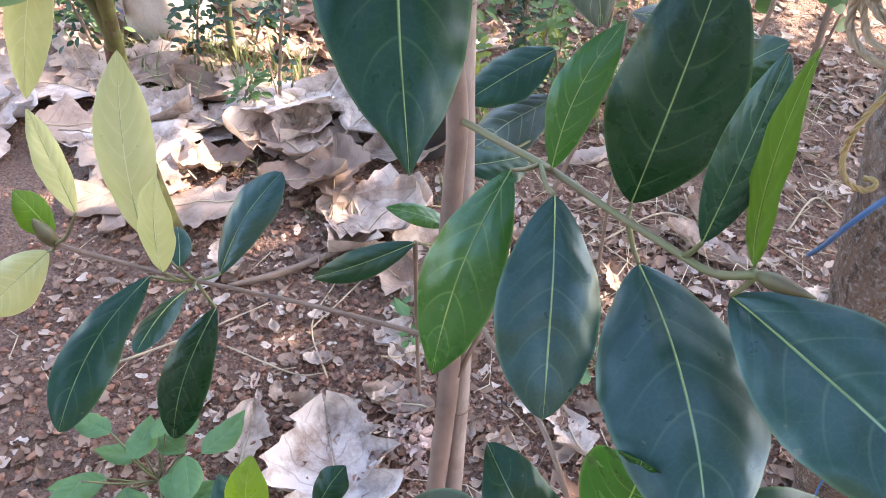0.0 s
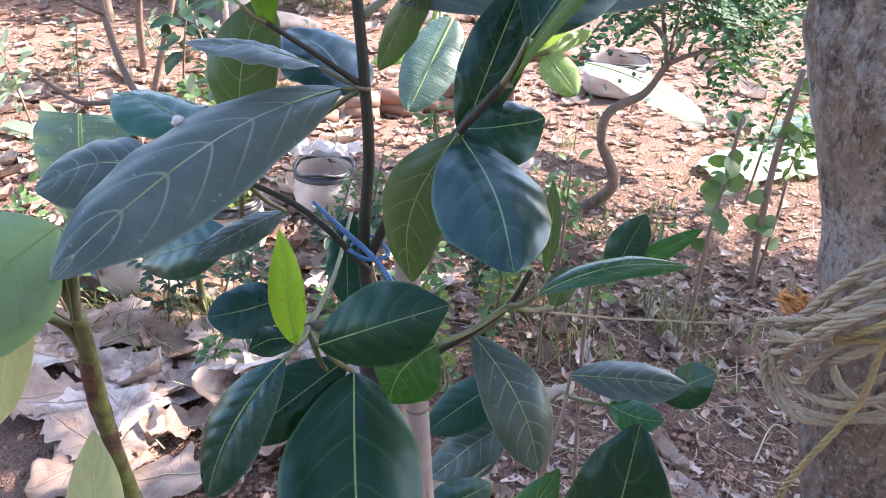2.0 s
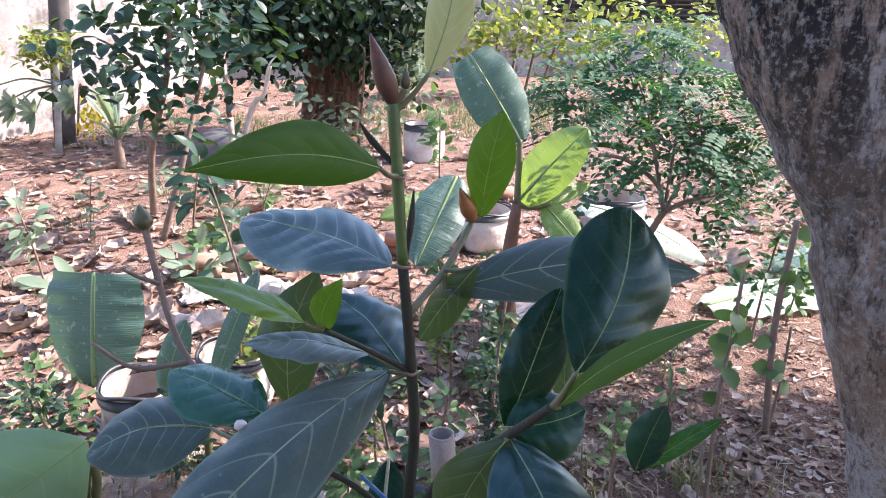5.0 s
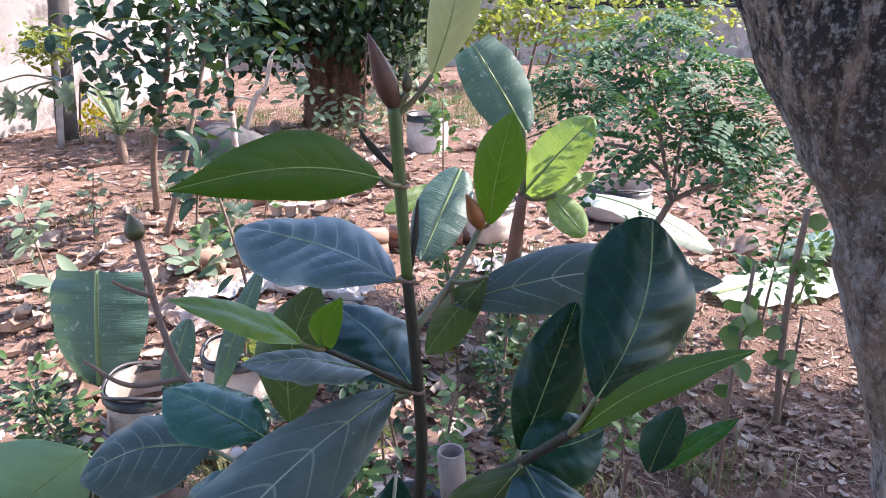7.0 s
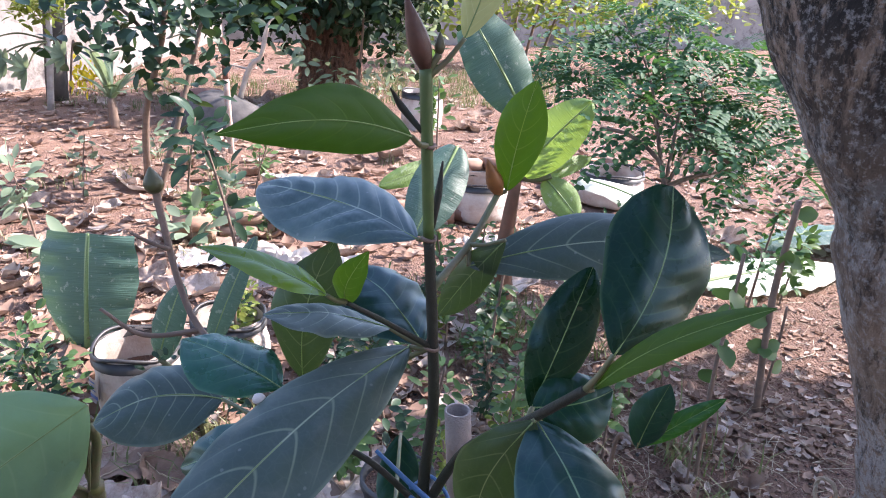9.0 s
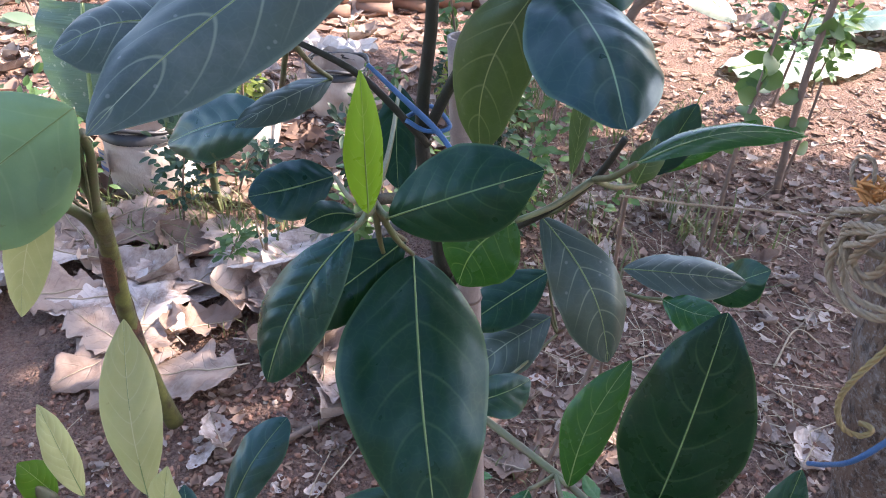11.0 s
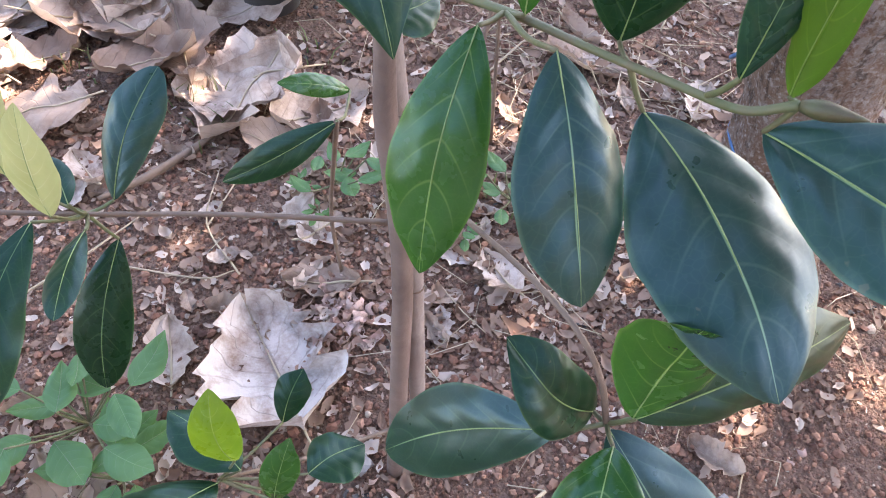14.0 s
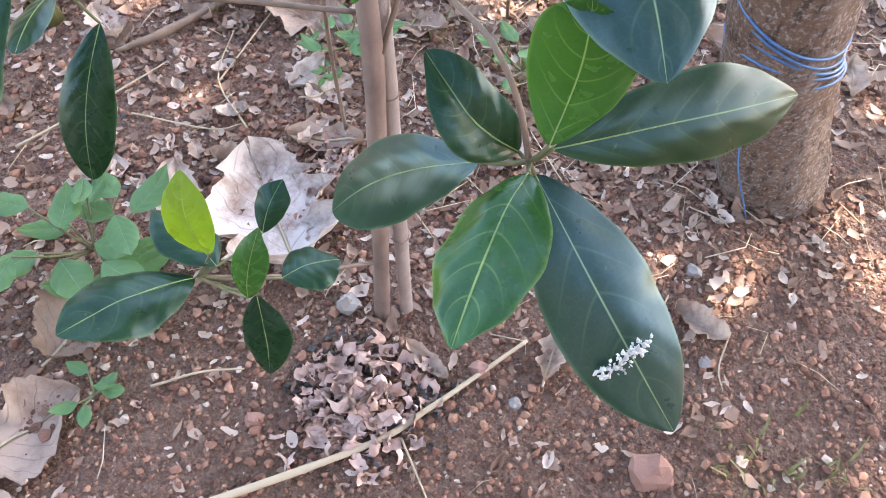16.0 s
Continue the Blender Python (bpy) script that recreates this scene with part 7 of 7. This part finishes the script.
for k in range(8):
    seedling((WD.uniform(-2.6, -0.9), WD.uniform(3.0, 6.5), 0), WD.uniform(0.1, 0.5), 330 + k, WD.randint(16, 50), WD.uniform(0.05, 0.11), GREYGREEN if k % 2 else WEED, (WD.uniform(-0.1, 0.1), 0))
small_plant = thing("seedling", (0.42, 1.28, 0), "small seedling with two blue-green leaves on a leaning stem", "seedling", "seedlings in the garden")
stem("stem", small_plant, [(0.42, 1.28, 0), (0.352, 1.200, 0.750), (0.376, 1.150, 0.835)], (0.004, 0.003), BROWN_STEM)
leaf(small_plant, (0.374, 1.150, 0.825), (0.408, 1.150, 0.941), 0.062, (0.0, -0.8, 0.6), "blue", 0.2, 0.05, .5, (0.376, 1.150, 0.835))
leaf(small_plant, (0.381, 1.150, 0.830), (0.496, 1.150, 0.920), 0.032, (0.2, -0.7, 0.6), "green", 0.2, 0.05, .5, (0.376, 1.150, 0.835))
stem_leaf = thing("seedling", (0.62, 2.0, 0), "upright narrow pale green leaf shoot", "seedling", "seedlings in the garden")
stem("stem", stem_leaf, [(0.40, 1.92, -0.01), (0.398, 1.91, 0.2), (0.392, 1.9, 0.40)], (0.004, 0.003), GREEN_STEM)
leaf(stem_leaf, (0.392, 1.9, 0.40), (0.383, 1.900, 0.678), 0.05, (0.0, -0.8, 0.3), "olive", 0.2, 0.03, .5, (0.392, 1.9, 0.40))


def garden_stick(points, r, leaves, seed, label):
    ob = thing("garden_stick", points[0], label, "stick", "sticks in the ground")
    stem("stick", ob, points, (r, r * 0.8), BROWN_STEM, "", 6, 8)
    rng = random.Random(seed)
    line, out = glide(points, 8), []
    for k in range(leaves):
        c = rng.choice(line[len(line) // 3:])
        d = some_way(rng, -0.3)
        out.append((c, d, Vector((rng.gauss(0, 0.3), -1, 0.4)), rng.uniform(0.06, 0.09), rng.uniform(0.045, 0.065)))
    if out:
        part("leaves", oval_leaves(bmesh.new(), out), WEED, ob)


garden_stick([(1.275, 2.56, -0.02), (1.235, 2.550, 0.440), (1.249, 2.550, 0.829)], 0.014, 7, 1, "upright brown stick with a few round leaves")
garden_stick([(1.30, 2.60, -0.02), (1.318, 2.600, 0.237), (1.319, 2.600, 0.417)], 0.006, 2, 2, "thin brown stick in the ground")
garden_stick([(0.905, 2.125, -0.02), (0.886, 2.100, 0.393), (0.903, 2.120, 0.567), (0.925, 2.150, 0.781)], 0.007, 16, 3, "thin crooked stem with small round leaves")
garden_stick([(0.87, 2.1, -0.02), (0.863, 2.100, 0.232)], 0.004, 0, 4, "thin brown stick in the ground")

pot = thing("plant_pot", (0.02, 1.75, 0), "black plastic plant pot with dry soil", "pot")
bm = bmesh.new()
rings = [[bm.verts.new((-0.03 + q * math.cos(a), 1.85 + q * math.sin(a), z)) for a in [i * math.pi / 14 for i in range(28)]] for q, z in ((0.07, 0.0), (0.10, 0.18), (0.105, 0.18), (0.105, 0.20), (0.095, 0.20), (0.09, 0.16))]
for a, c in zip(rings, rings[1:]):
    for s in range(28):
        bm.faces.new((a[s], a[(s + 1) % 28], c[(s + 1) % 28], c[s]))
part("shell", bm, BLACK, pot)
bm = bmesh.new()
bmesh.ops.create_circle(bm, cap_ends=True, radius=0.094, segments=24)
bmesh.ops.translate(bm, verts=bm.verts, vec=(-0.03, 1.85, 0.17))
part("soil", bm, SOIL, pot)

# rock, post, bricks
ROCK = speckled("grey_granite", (0.105, 0.098, 0.096), (0.055, 0.052, 0.05), 0.9, 14.0, 0.8)
pebble_stone((-2.0, 6.95, 0.02), (0.44, 0.32, 0.30), 20, ROCK, "rounded grey granite rock in the garden", "rock")
pebble_stone((-2.35, 7.6, 0.08), (0.30, 0.2, 0.18), 21, RED_STONE, "rounded sandy rock in the garden", "rock")
pebble_stone((-1.55, 6.85, 0.0), (0.42, 0.26, 0.13), 22, ROCK, "low grey rock in the garden", "rock")
pole = thing("iron_post", (-1.67, 6.04, 0), "rusty square iron post standing in the ground", "post")
stem("post", pole, [(-1.67, 6.04, -0.05), (-1.675, 6.04, 0.30), (-1.68, 6.045, 0.60)], (0.028, 0.028), speckled("flaking_whitewash", (0.50, 0.42, 0.38), (0.26, 0.16, 0.12), 0.9, 22.0, 0.5), "flaking whitewashed lower part", 3, 4, 0.06)
stem("post_top", pole, [(-1.68, 6.045, 0.60), (-1.685, 6.05, 0.76), (-1.69, 6.05, 0.92)], (0.028, 0.028), RUST, "dark rusty top", 3, 4, 0.05)
bare = thing("bare_branch", BARE[0], "pale leafless dead branch standing in the ground", "branch")
stem("branch", bare, BARE, (0.030, 0.026, 0.020, 0.010), FROND, "", 6, 8, 0.2)
stem("twig", bare, [BARE[2], (BARE[2][0] + 0.05, 7.25, BARE[2][2] + 0.26), (BARE[2][0] + 0.16, 7.3, BARE[2][2] + 0.38)], (0.014, 0.006), FROND)
stem("twig", bare, [BARE[1], (BARE[1][0] - 0.14, 7.2, BARE[1][2] + 0.03), (BARE[1][0] - 0.30, 7.2, BARE[1][2] + 0.05)], (0.012, 0.006), FROND)
pillar = thing("concrete_post", (-4.043, 7.900, -0.006), "dark weathered fence post in front of the wall", "post")
stem("post", pillar, [(-4.020, 7.900, 0.025), (-3.931, 7.900, 0.907), (-3.840, 7.900, 1.779)], (0.11, 0.10), speckled("dark_weathered_post", (0.10, 0.085, 0.075), (0.055, 0.048, 0.044), 0.9, 9.0, 0.5), "", 4, 10, 0.15)
BR = random.Random(14)
for k in range(16):
    bm = bmesh.new()
    bmesh.ops.create_cube(bm, size=1.0)
    for v in bm.verts:
        v.co = Vector((v.co.x * 0.21, v.co.y * 0.10, v.co.z * 0.075)) * (1 + 0.06 * BR.uniform(-1, 1))
    bmesh.ops.bevel(bm, geom=bm.edges[:], offset=0.008, segments=2, affect="EDGES")
    ob = part("brick", bm, BRICK)
    row = k % 8
    ob.matrix_world = pose(-1.30 + 0.22 * row + BR.uniform(-0.02, 0.02), 4.05 + 0.09 * row + BR.uniform(-0.04, 0.04), 0.036 + (0.078 if k >= 8 else 0), 0, 0, BR.uniform(-14, 25))
    tagged(ob, "old red brick in a low garden edging", "brick", "bricks of the edging")
for k in range(6):
    bm = bmesh.new()
    bmesh.ops.create_cube(bm, size=1.0)
    for v in bm.verts:
        v.co = Vector((v.co.x * 0.23, v.co.y * 0.11, v.co.z * 0.08)) * (1 + 0.06 * BR.uniform(-1, 1))
    bmesh.ops.bevel(bm, geom=bm.edges[:], offset=0.008, segments=2, affect="EDGES")
    ob = part("brick", bm, BRICK)
    ob.matrix_world = pose(0.25 + 0.25 * k, 5.9 + 0.05 * k, 0.04, 0, 0, BR.uniform(-12, 12))
    tagged(ob, "old red brick in a low garden edging", "brick", "bricks of the edging")
